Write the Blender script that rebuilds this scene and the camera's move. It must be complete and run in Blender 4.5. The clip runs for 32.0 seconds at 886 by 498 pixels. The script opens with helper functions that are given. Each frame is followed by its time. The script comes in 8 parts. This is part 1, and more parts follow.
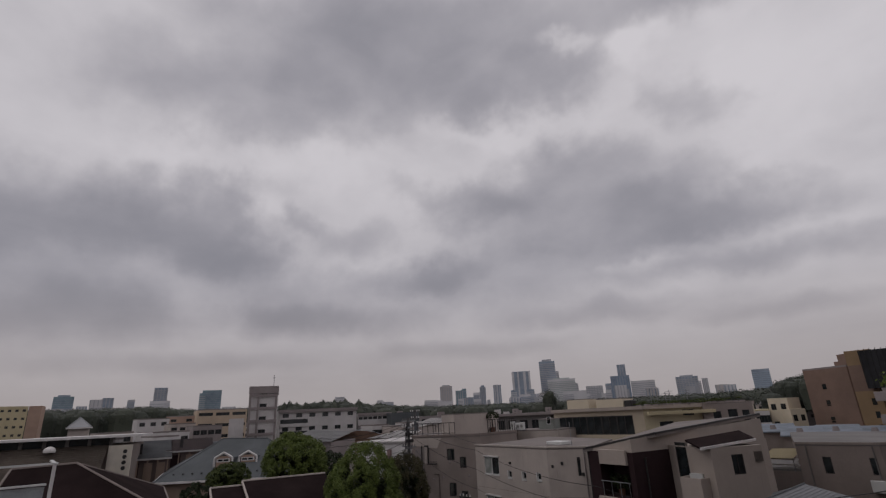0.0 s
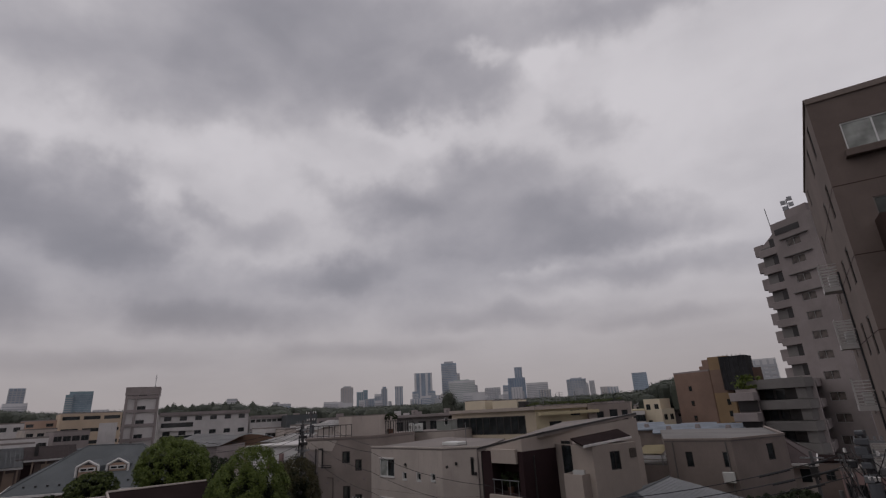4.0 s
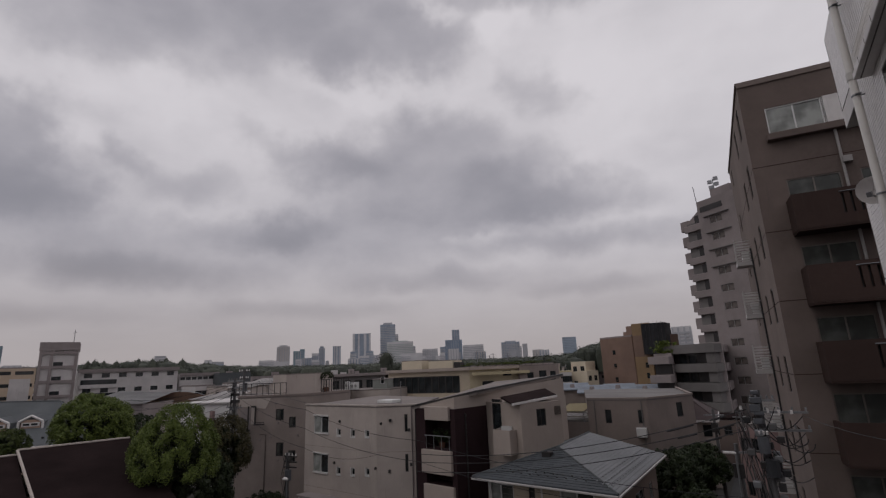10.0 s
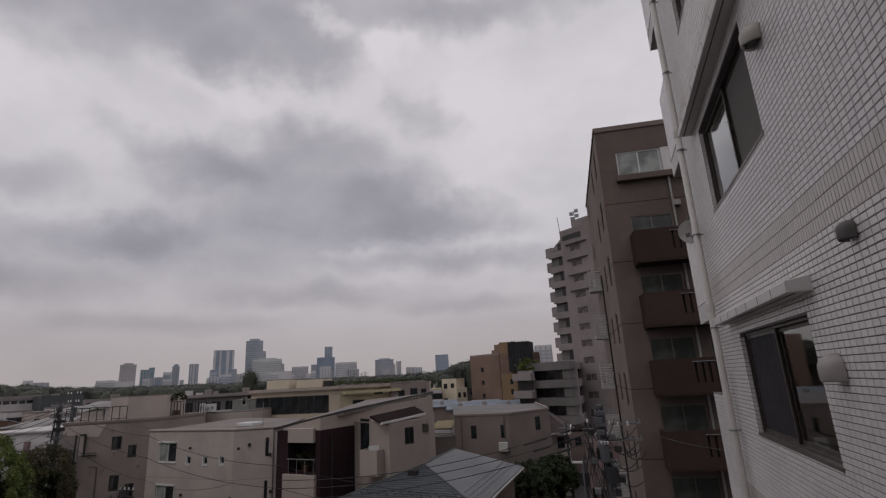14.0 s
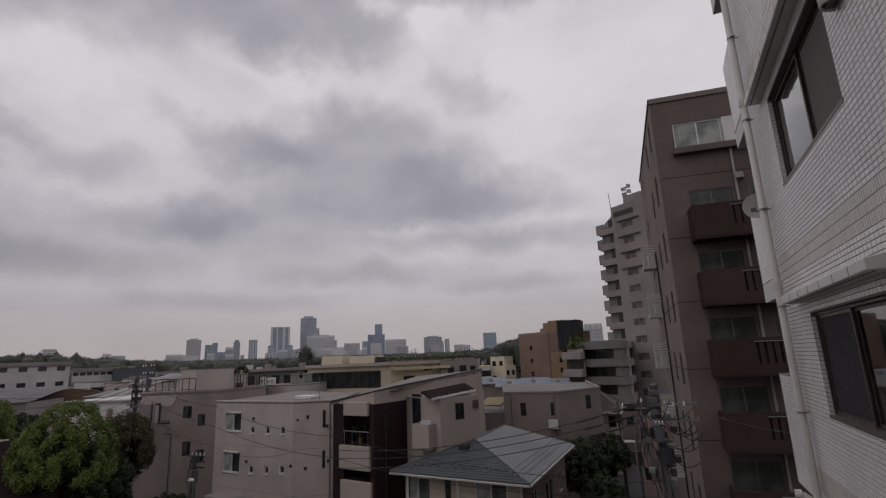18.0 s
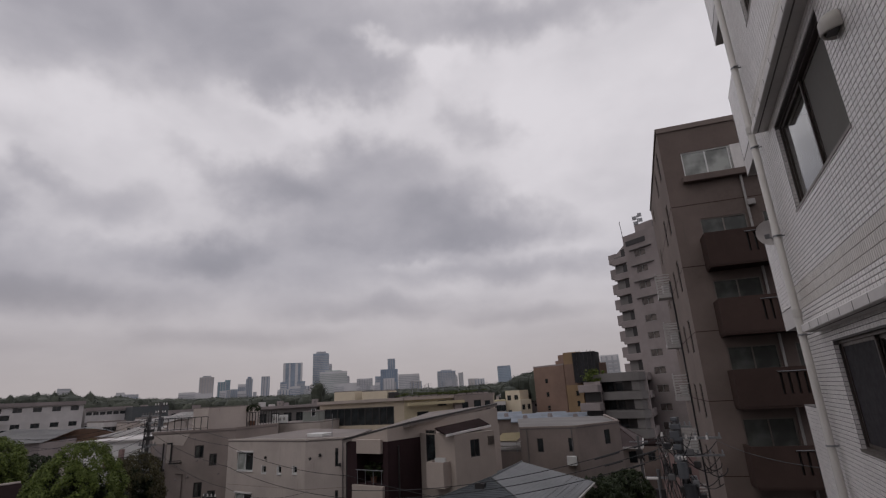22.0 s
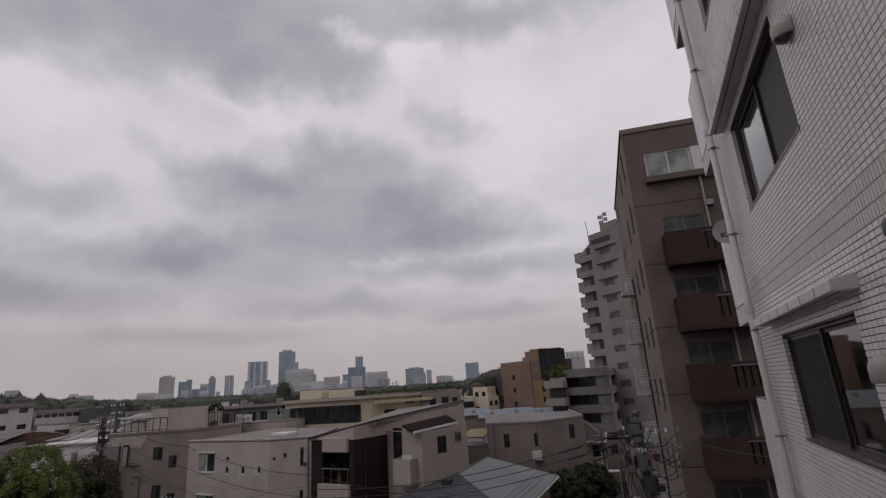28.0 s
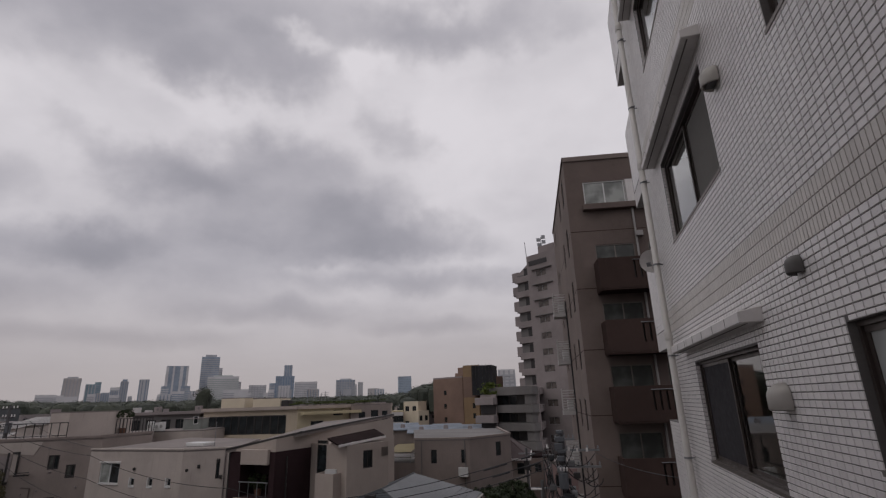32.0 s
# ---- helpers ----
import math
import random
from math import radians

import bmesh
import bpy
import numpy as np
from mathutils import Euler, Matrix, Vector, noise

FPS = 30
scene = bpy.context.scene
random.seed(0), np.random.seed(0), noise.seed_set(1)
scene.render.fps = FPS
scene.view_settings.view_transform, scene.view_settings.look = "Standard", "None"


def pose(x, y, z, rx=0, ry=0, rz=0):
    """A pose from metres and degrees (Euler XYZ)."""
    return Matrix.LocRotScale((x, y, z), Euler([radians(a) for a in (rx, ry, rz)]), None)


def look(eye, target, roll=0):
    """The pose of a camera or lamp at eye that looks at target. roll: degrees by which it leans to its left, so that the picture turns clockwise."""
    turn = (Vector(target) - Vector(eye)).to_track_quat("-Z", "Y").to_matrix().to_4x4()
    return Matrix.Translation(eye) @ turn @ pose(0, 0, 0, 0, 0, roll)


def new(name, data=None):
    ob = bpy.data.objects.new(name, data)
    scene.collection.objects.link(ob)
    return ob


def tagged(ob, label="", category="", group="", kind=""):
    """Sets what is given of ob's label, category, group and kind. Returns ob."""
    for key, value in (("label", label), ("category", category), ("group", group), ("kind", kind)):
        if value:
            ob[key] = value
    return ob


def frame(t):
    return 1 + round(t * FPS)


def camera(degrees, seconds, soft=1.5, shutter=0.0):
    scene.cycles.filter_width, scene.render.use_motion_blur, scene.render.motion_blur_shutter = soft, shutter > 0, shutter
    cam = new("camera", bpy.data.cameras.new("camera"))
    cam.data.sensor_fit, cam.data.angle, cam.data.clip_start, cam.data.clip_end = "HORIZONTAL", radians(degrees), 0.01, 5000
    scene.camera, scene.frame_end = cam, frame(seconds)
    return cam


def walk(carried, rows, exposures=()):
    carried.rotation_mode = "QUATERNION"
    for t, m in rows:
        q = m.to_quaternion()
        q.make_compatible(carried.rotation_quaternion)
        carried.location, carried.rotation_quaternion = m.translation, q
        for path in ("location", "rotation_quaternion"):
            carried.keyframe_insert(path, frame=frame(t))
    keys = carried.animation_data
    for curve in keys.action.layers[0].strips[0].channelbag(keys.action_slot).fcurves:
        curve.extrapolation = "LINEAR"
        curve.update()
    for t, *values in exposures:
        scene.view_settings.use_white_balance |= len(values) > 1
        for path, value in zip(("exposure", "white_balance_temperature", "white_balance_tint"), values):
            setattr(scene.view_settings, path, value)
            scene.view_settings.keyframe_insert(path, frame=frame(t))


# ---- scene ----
EXPOSURES = [(0.0, -0.13), (5.0, -0.14), (7.0, -0.07), (9.5, -0.02), (12.0, 0.02), (17.0, 0.03), (19.0, 0.10), (20.6, 0.19), (22.0, 0.10), (32.0, 0.09)]
cam = camera(83.47, 32.0, soft=1.25)
# seconds, x, y, z, yaw, pitch, lean
PATH = [
    (0, -0.107, -0.451, 11.453, 49.78, 18.52, -2.69),
    (0.5, -0.170, -0.301, 11.434, 44.56, 18.33, -1.89),
    (1, -0.225, -0.168, 11.440, 41.93, 18.33, -3.32),
    (1.5, -0.265, -0.116, 11.444, 40.10, 18.38, -3.54),
    (2, -0.262, -0.095, 11.442, 38.76, 18.60, -3.74),
    (2.5, -0.242, -0.120, 11.453, 37.90, 19.01, -3.77),
    (4.5, -0.136, -0.189, 11.438, 39.23, 17.50, -2.92),
    (5, -0.121, -0.245, 11.438, 39.83, 16.79, -3.29),
    (5.5, -0.099, -0.262, 11.449, 40.66, 16.03, -4.07),
    (6, -0.127, -0.293, 11.423, 44.96, 15.35, -4.58),
    (6.5, -0.212, -0.252, 11.420, 46.15, 13.89, -4.57),
    (7, -0.243, -0.232, 11.419, 44.37, 13.05, -3.73),
    (7.5, -0.187, -0.223, 11.436, 39.42, 13.95, -2.23),
    (8, -0.169, -0.109, 11.407, 36.04, 14.22, -1.50),
    (8.5, -0.172, 0.025, 11.380, 35.66, 14.25, -1.02),
    (9, -0.151, -0.073, 11.389, 35.57, 14.13, -1.79),
    (9.5, -0.130, -0.115, 11.391, 33.95, 13.66, -1.99),
    (10, -0.120, -0.071, 11.390, 32.20, 13.58, -2.43),
    (10.5, -0.112, -0.037, 11.413, 30.79, 13.71, -3.15),
    (11, -0.085, -0.036, 11.429, 29.60, 14.03, -3.24),
    (11.5, -0.074, -0.083, 11.419, 28.14, 14.29, -3.29),
    (12, -0.059, -0.097, 11.408, 25.96, 14.54, -2.45),
    (12.5, -0.027, -0.080, 11.402, 21.67, 14.57, -2.35),
    (13, -0.015, -0.021, 11.406, 19.00, 14.61, -2.84),
    (13.5, -0.008, 0.001, 11.416, 17.79, 14.81, -3.10),
    (15.5, -0.029, -0.027, 11.416, 19.13, 14.79, -2.89),
    (16, -0.048, -0.032, 11.418, 20.84, 14.64, -2.37),
    (16.5, -0.054, -0.040, 11.429, 22.18, 14.89, -1.62),
    (17, -0.061, -0.089, 11.430, 23.27, 14.87, -2.05),
    (17.5, -0.073, -0.111, 11.429, 23.58, 13.69, -2.85),
    (18, -0.072, -0.091, 11.414, 23.49, 12.64, -2.39),
    (18.5, -0.082, -0.118, 11.412, 23.35, 11.75, -2.52),
    (19, -0.084, -0.094, 11.413, 20.71, 10.83, -4.00),
    (19.5, -0.067, -0.035, 11.416, 20.12, 10.42, -5.25),
    (20, -0.064, -0.025, 11.412, 19.89, 9.94, -4.93),
    (20.5, -0.067, -0.032, 11.409, 19.16, 10.18, -4.66),
    (21, -0.056, 0.069, 11.409, 19.25, 12.45, -3.48),
    (21.5, -0.059, 0.010, 11.414, 23.13, 15.92, -2.76),
    (22, -0.058, -0.081, 11.420, 24.68, 16.45, -3.15),
    (22.5, -0.053, -0.084, 11.426, 24.95, 16.16, -3.07),
    (23, -0.063, -0.032, 11.428, 26.14, 15.42, -3.12),
    (23.5, -0.069, -0.055, 11.426, 27.46, 15.42, -3.25),
    (24, -0.066, -0.074, 11.406, 27.72, 15.53, -3.15),
    (24.5, -0.066, -0.061, 11.394, 25.96, 15.39, -2.89),
    (25, -0.049, -0.062, 11.403, 24.72, 15.94, -3.13),
    (25.5, -0.050, -0.041, 11.406, 23.93, 16.33, -3.14),
    (27.5, -0.036, -0.013, 11.401, 21.63, 15.56, -3.77),
    (28, -0.026, -0.029, 11.404, 20.99, 15.94, -3.81),
    (28.5, -0.023, -0.024, 11.411, 20.72, 16.33, -3.74),
    (29, -0.032, 0.001, 11.416, 20.85, 16.42, -3.37),
    (29.5, -0.052, 0.042, 11.428, 24.96, 16.02, -0.84),
    (30, -0.063, -0.085, 11.397, 22.37, 15.82, -2.65),
    (30.5, -0.049, -0.039, 11.391, 19.29, 15.83, -2.02),
    (31, -0.033, -0.035, 11.390, 17.33, 16.27, -1.83),
    (31.5, -0.012, -0.011, 11.393, 15.44, 16.75, -1.74),
    (32, 0.000, -0.000, 11.400, 13.88, 17.12, -1.83),
]


def eye_pose(x, y, z, yaw, pitch, lean):
    return pose(x, y, z, 0, 0, yaw) @ pose(0, 0, 0, 90 + pitch) @ pose(0, 0, 0, 0, 0, lean)


walk(cam, [(t, eye_pose(*row)) for t, *row in PATH], EXPOSURES)

# ---- world and sun ----
SUN_AZ, SUN_EL = -158.0, 54.0
world = bpy.data.worlds.new("overcast_sky")
scene.world = world
world.use_nodes = True


class Nodes:
    """A small helper to chain shader nodes."""

    def __init__(self, tree):
        self.tree = tree

    def add(self, kind, **values):
        node = self.tree.nodes.new(kind)
        for key, value in values.items():
            setattr(node, key, value)
        return node

    def put(self, socket, value):
        if isinstance(value, bpy.types.NodeSocket):
            self.tree.links.new(value, socket)
        else:
            socket.default_value = value

    def math(self, op, a, b=0.0, clamp=False):
        node = self.add("ShaderNodeMath", operation=op, use_clamp=clamp)
        self.put(node.inputs[0], a)
        self.put(node.inputs[1], b)
        return node.outputs[0]

    def vec(self, op, a, b):
        node = self.add("ShaderNodeVectorMath", operation=op)
        self.put(node.inputs[0], a)
        self.put(node.inputs[1], b)
        return node.outputs["Value"] if op in ("LENGTH", "DOT_PRODUCT") else node.outputs[0]

    def ramp(self, value, lo, hi, a=0.0, b=1.0):
        node = self.add("ShaderNodeMapRange", interpolation_type="SMOOTHSTEP")
        for n, v in enumerate((value, lo, hi, a, b)):
            self.put(node.inputs[n], v)
        return node.outputs[0]

    def noise(self, where, scale, detail=4.0, rough=0.55, distortion=0.0, colour=False):
        node = self.add("ShaderNodeTexNoise")
        self.put(node.inputs["Vector"], where)
        for key, value in (("Scale", scale), ("Detail", detail), ("Roughness", rough), ("Distortion", distortion)):
            node.inputs[key].default_value = value
        return node.outputs["Color" if colour else 0]

    def mix(self, factor, a, b, blend="MIX"):
        node = self.add("ShaderNodeMix", data_type="RGBA", blend_type=blend)
        self.put(node.inputs[0], factor)
        self.put(node.inputs[6], a)
        self.put(node.inputs[7], b)
        return node.outputs[2]


def build_sky():
    tree = world.node_tree
    tree.nodes.clear()
    n = Nodes(tree)
    way = n.add("ShaderNodeTexCoord").outputs["Generated"]
    split = n.add("ShaderNodeSeparateXYZ")
    n.put(split.inputs[0], way)
    x, y, z = split.outputs
    # bearing (to the right of +y) and height, in degrees
    bearing = n.math("MULTIPLY", n.math("ARCTAN2", x, y), 57.2958)
    height = n.math("MULTIPLY", n.math("ARCSINE", z), 57.2958)
    join = n.add("ShaderNodeCombineXYZ")
    n.put(join.inputs[0], bearing)
    n.put(join.inputs[1], height)
    flat = join.outputs[0]
    # cloud deck seen in perspective: the noise thins out towards the horizon
    deck = n.math("ADD", n.math("MAXIMUM", z, 0.0), 0.09)
    plane = n.add("ShaderNodeCombineXYZ")
    n.put(plane.inputs[0], n.math("DIVIDE", x, deck))
    n.put(plane.inputs[1], n.math("DIVIDE", y, deck))
    plane = plane.outputs[0]
    puff = n.noise(n.vec("MULTIPLY", way, (1.0, 1.0, 1.7)), 6.5, 5.0, 0.48, 0.2)
    broad = n.noise(plane, 0.8, 3.0, 0.5)
    wisp = n.noise(plane, 3.2, 5.0, 0.5)
    stir = n.vec("SUBTRACT", n.noise(way, 8.0, 4.5, 0.54, colour=True), (0.5, 0.5, 0.5))
    sway = n.add("ShaderNodeCombineXYZ")
    n.put(sway.inputs[0], 14.0)
    n.put(sway.inputs[1], n.ramp(height, 4.0, 24.0, 2.5, 9.5))
    bent = n.vec("ADD", flat, n.vec("MULTIPLY", stir, sway.outputs[0]))
    shade = None
    for az, el, wide, tall, deep in CLOUDS:
        off = n.vec("MULTIPLY", n.vec("SUBTRACT", bent, (az, el, 0.0)), (0.78 / wide, 0.78 / tall, 0.0))
        one = n.ramp(n.vec("LENGTH", off, (0, 0, 0)), 0.05, 1.25, deep, 0.0)
        shade = one if shade is None else n.math("ADD", shade, one)
    rest = n.ramp(n.math("ABSOLUTE", n.math("ADD", bearing, 32.0)), 75.0, 110.0)
    shade = n.math("ADD", shade, n.math("MULTIPLY", rest, n.ramp(broad, 0.42, 0.62, 0.0, 0.5)))
    grain = n.math("SUBTRACT", n.math("ADD", n.math("MULTIPLY", puff, 0.88), n.math("MULTIPLY", wisp, 0.12)), 0.5)
    # overlapping banks thicken less and less
    shade = n.math("MULTIPLY", n.math("DIVIDE", shade, n.math("ADD", n.math("MAXIMUM", shade, 0.0), 1.0)), 1.62)
    shade = n.math("ADD", shade, n.math("MULTIPLY", grain, 0.68))
    # the deck thickens towards the horizon and to the left
    shade = n.math("ADD", shade, n.ramp(height, 5.0, 30.0, 0.24, 0.0))
    shade = n.math("ADD", shade, n.ramp(bearing, -85.0, -30.0, 0.08, 0.0))
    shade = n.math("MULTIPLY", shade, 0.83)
    tone = n.add("ShaderNodeValToRGB")
    ramp = tone.color_ramp
    ramp.interpolation = "B_SPLINE"
    stops = ((0.0, (0.700, 0.670, 0.704)), (0.34, (0.545, 0.522, 0.553)), (0.68, (0.376, 0.362, 0.401)), (1.0, (0.250, 0.246, 0.281)))
    for i, (at, colour) in enumerate(stops):
        item = ramp.elements[i] if i < 2 else ramp.elements.new(at)
        item.position, item.color = at, (*colour, 1)
    n.put(tone.inputs[0], n.math("ADD", shade, 0.17, clamp=True))
    cloud = tone.outputs[0]
    # warm haze low down
    low = n.ramp(height, 0.0, 16.0, 0.75, 0.0)
    cloud = n.mix(low, cloud, (0.36, 0.315, 0.312, 1))
    # the deck is brightest overhead, out of view
    top = n.ramp(height, 52.0, 80.0, 1.0, ZENITH)
    lift = n.add("ShaderNodeVectorMath", operation="SCALE")
    n.put(lift.inputs[0], cloud)
    n.put(lift.inputs["Scale"], top)
    sky = n.add("ShaderNodeTexSky", sky_type="NISHITA", sun_disc=False)
    sky.sun_elevation, sky.sun_rotation = radians(SUN_EL), radians(SUN_AZ)
    back = n.add("ShaderNodeBackground")
    n.put(back.inputs[0], sky.outputs[0])
    back.inputs[1].default_value = 0.05
    front = n.add("ShaderNodeBackground")
    n.put(front.inputs[0], lift.outputs[0])
    front.inputs[1].default_value = 1.0
    both = n.add("ShaderNodeMixShader")
    both.inputs[0].default_value = 0.96
    n.put(both.inputs[1], back.outputs[0])
    n.put(both.inputs[2], front.outputs[0])
    n.put(n.add("ShaderNodeOutputWorld").inputs[0], both.outputs[0])


# dark cloud banks: bearing, height, half width, half height (degrees), depth
CLOUDS = [
    (-55, 38.5, 20, 6.5, 0.58), (-75, 33.5, 12, 4.5, 0.36), (-40, 36.5, 11, 4.5, 0.50), (-66, 41, 14, 5, 0.22), (-86, 34.5, 10, 4, 0.14),
    (-48, 44, 24, 3.5, 0.40), (-20, 41, 13, 2.6, 0.44), (-66, 10.4, 8, 1.6, 0.26), (-31.5, 39.2, 3.2, 1.0, -0.3), (-31, 35.5, 6, 2.6, 0.25), (-6, 41, 12, 2.6, 0.36), (-24.5, 36.7, 4, 2.0, -0.25),
    (-79, 19.3, 9, 4.8, 0.56), (-91, 19, 13, 4, 0.46), (-75, 24, 4.5, 2.6, 0.28), (-88, 11.0, 10, 3.0, 0.62), (-66, 12.5, 8, 2.2, 0.3), (-72.5, 17, 5, 3, 0.38), (-100, 17, 10, 4, 0.5),
    (-66, 21.6, 2.6, 1.2, 0.22), (-58.5, 20.4, 6, 1.8, 0.18), (-54, 15.4, 13, 2.0, 0.33), (-62, 10.6, 10, 1.8, 0.36),
    (-33, 22.3, 13, 4.2, 0.58), (-44, 23, 7, 2.6, 0.38), (-33, 27, 8, 2.4, 0.38), (-24, 20, 9, 3, 0.30), (-17.5, 18.4, 8, 2.2, 0.50), (-30, 17, 14, 1.8, 0.38),
    (-15.5, 13.6, 10, 1.5, 0.36), (-41, 18.3, 9, 2, 0.26), (-51, 16, 7, 2, 0.28), (-50, 25.5, 5, 1.6, 0.25),
    (-19.6, 30.3, 3.2, 3.0, 0.30), (-16.3, 28.4, 2.6, 1.8, 0.22), (-33, 10, 11, 1.2, 0.30), (-15, 8.6, 8, 1.0, 0.25), (-43, 13.5, 13, 2.6, 0.32), (-27, 14.8, 11, 2.0, 0.2), (-48, 7, 11, 1.0, 0.22), (-80, 6, 15, 1.0, 0.25),
    (-70.6, 22.2, 2.4, 2.2, -0.2), (-44, 31.5, 9, 1.6, -0.2), (-81, 26, 7, 1.8, -0.15), (-27, 14.3, 4, 0.8, -0.2), (-10, 30, 8, 6, -0.15), (-68, 28, 10, 2.5, -0.15),
]
ZENITH = 1.6
build_sky()
sun = new("sun", bpy.data.lights.new("sun", "SUN"))
sun.data.energy, sun.data.angle, sun.data.color = 0.30, radians(30), (1.0, 0.96, 0.9)
sun.matrix_world = look((0, 0, 60), (-math.sin(radians(SUN_AZ)) * 40, -math.cos(radians(SUN_AZ)) * 40, 60 - 40 * math.tan(radians(SUN_EL))))

# ---- materials ----
MATS = {}


def surface(name, colour, rough=0.8, metal=0.0, coarse=0.5, fine=14.0, vary=0.16, bump=0.15, streak=0.0, spec=0.4, each=0.0, dirt=(0.10, 0.09, 0.08)):
    """A weathered surface: broad stains, fine grain, run-off streaks, a little difference from piece to piece."""
    if name in MATS:
        return MATS[name]
    mat = MATS[name] = bpy.data.materials.new(name)
    mat.use_nodes = True
    n = Nodes(mat.node_tree)
    shader = mat.node_tree.nodes["Principled BSDF"]
    where = n.add("ShaderNodeTexCoord").outputs["Object"]
    broad = n.noise(where, coarse, 5.0, 0.6)
    grain = n.noise(where, fine, 4.0, 0.6)
    base = (*colour, 1)
    dark = (*[c * (1 - vary * 1.6) for c in colour], 1)
    light = (*[min(c * (1 + vary), 0.95) for c in colour], 1)
    tint = n.mix(n.ramp(broad, 0.32, 0.68), dark, light)
    tint = n.mix(n.ramp(grain, 0.3, 0.7, 0.0, 0.45), tint, base)
    if streak:
        tall = n.vec("MULTIPLY", where, (5.0, 5.0, 0.35))
        run = n.ramp(n.noise(tall, 1.4, 4.0, 0.65), 0.56, 0.8, 0.0, streak)
        tint = n.mix(run, tint, (*dirt, 1))
    if each:
        info = n.add("ShaderNodeObjectInfo").outputs["Random"]
        isle = n.add("ShaderNodeNewGeometry").outputs["Random Per Island"]
        both = n.math("FRACT", n.math("ADD", info, isle))
        tint = n.mix(1.0, tint, n.mix(both, (1 - each,) * 3 + (1,), (1 + each,) * 3 + (1,)), "MULTIPLY")
    n.put(shader.inputs["Base Color"], tint)
    n.put(shader.inputs["Roughness"], n.ramp(grain, 0.2, 0.8, max(rough - 0.1, 0.02), min(rough + 0.1, 1.0)))
    shader.inputs["Metallic"].default_value = metal
    shader.inputs["Specular IOR Level"].default_value = spec
    if bump:
        relief = n.add("ShaderNodeBump")
        relief.inputs["Strength"].default_value = bump
        relief.inputs["Distance"].default_value = 0.02
        n.put(relief.inputs["Height"], grain)
        n.put(shader.inputs["Normal"], relief.outputs[0])
    return mat


def pane_glass(name, tint=(0.02, 0.024, 0.026), rough=0.04, spec=0.5):
    """Window glass over a dark room: mirrors the sky, hides the inside."""
    if name in MATS:
        return MATS[name]
    mat = MATS[name] = bpy.data.materials.new(name)
    mat.use_nodes = True
    n = Nodes(mat.node_tree)
    shader = mat.node_tree.nodes["Principled BSDF"]
    where = n.add("ShaderNodeTexCoord").outputs["Object"]
    blot = n.noise(where, 1.1, 3.0, 0.5)
    n.put(shader.inputs["Base Color"], n.mix(n.ramp(blot, 0.35, 0.65), (*[c * 0.7 for c in tint], 1), (*[c * 1.4 for c in tint], 1)))
    shader.inputs["Roughness"].default_value = rough
    shader.inputs["Specular IOR Level"].default_value = spec
    return mat


# ---- building blocks ----
def quad(bm, a, b, c, d):
    return bm.faces.new([bm.verts.new(p) for p in (a, b, c, d)])


def box(bm, x0, x1, y0, y1, z0, z1, m=None):
    pts = [Vector((x, y, z)) for z in (z0, z1) for x, y in ((x0, y0), (x1, y0), (x1, y1), (x0, y1))]
    if m:
        pts = [m @ p for p in pts]
    v = [bm.verts.new(p) for p in pts]
    for f in ((3, 2, 1, 0), (4, 5, 6, 7), (0, 1, 5, 4), (1, 2, 6, 5), (2, 3, 7, 6), (3, 0, 4, 7)):
        bm.faces.new([v[i] for i in f])
    return bm


def prism(bm, poly, z0, z1):
    """An upright prism over a ccw outline; z1 may be one height or one for each corner."""
    tops = z1 if isinstance(z1, (list, tuple)) else [z1] * len(poly)
    lows = z0 if isinstance(z0, (list, tuple)) else [z0] * len(poly)
    lo = [bm.verts.new((x, y, z)) for (x, y), z in zip(poly, lows)]
    hi = [bm.verts.new((x, y, z)) for (x, y), z in zip(poly, tops)]
    bm.faces.new(lo[::-1])
    bm.faces.new(hi)
    k = len(poly)
    for i in range(k):
        j = (i + 1) % k
        bm.faces.new((lo[i], lo[j], hi[j], hi[i]))
    return bm


def tube(bm, a, b, r, r2=None, sides=8):
    a, b = Vector(a), Vector(b)
    d = (b - a).normalized()
    u = d.orthogonal().normalized()
    w = d.cross(u)
    rings = []
    for p, rad in ((a, r), (b, r if r2 is None else r2)):
        rings.append([bm.verts.new(p + rad * (math.cos(2 * math.pi * i / sides) * u + math.sin(2 * math.pi * i / sides) * w)) for i in range(sides)])
    for i in range(sides):
        j = (i + 1) % sides
        bm.faces.new((rings[0][i], rings[0][j], rings[1][j], rings[1][i]))
    bm.faces.new(rings[0][::-1])
    bm.faces.new(rings[1])
    return bm


def run_of(bm, pts, r, sides=5):
    """One unbroken tube along a line of points."""
    rings = []
    for i, p in enumerate(pts):
        d = (pts[min(i + 1, len(pts) - 1)] - pts[max(i - 1, 0)]).normalized()
        u = d.cross(Vector((0.31, 0.17, 0.93))).normalized()
        w = d.cross(u)
        rings.append([bm.verts.new(p + r * (math.cos(2 * math.pi * k / sides) * u + math.sin(2 * math.pi * k / sides) * w)) for k in range(sides)])
    for a, b in zip(rings, rings[1:]):
        for k in range(sides):
            j = (k + 1) % sides
            bm.faces.new((a[k], a[j], b[j], b[k]))
    bm.faces.new(rings[0][::-1])
    bm.faces.new(rings[-1])
    return bm


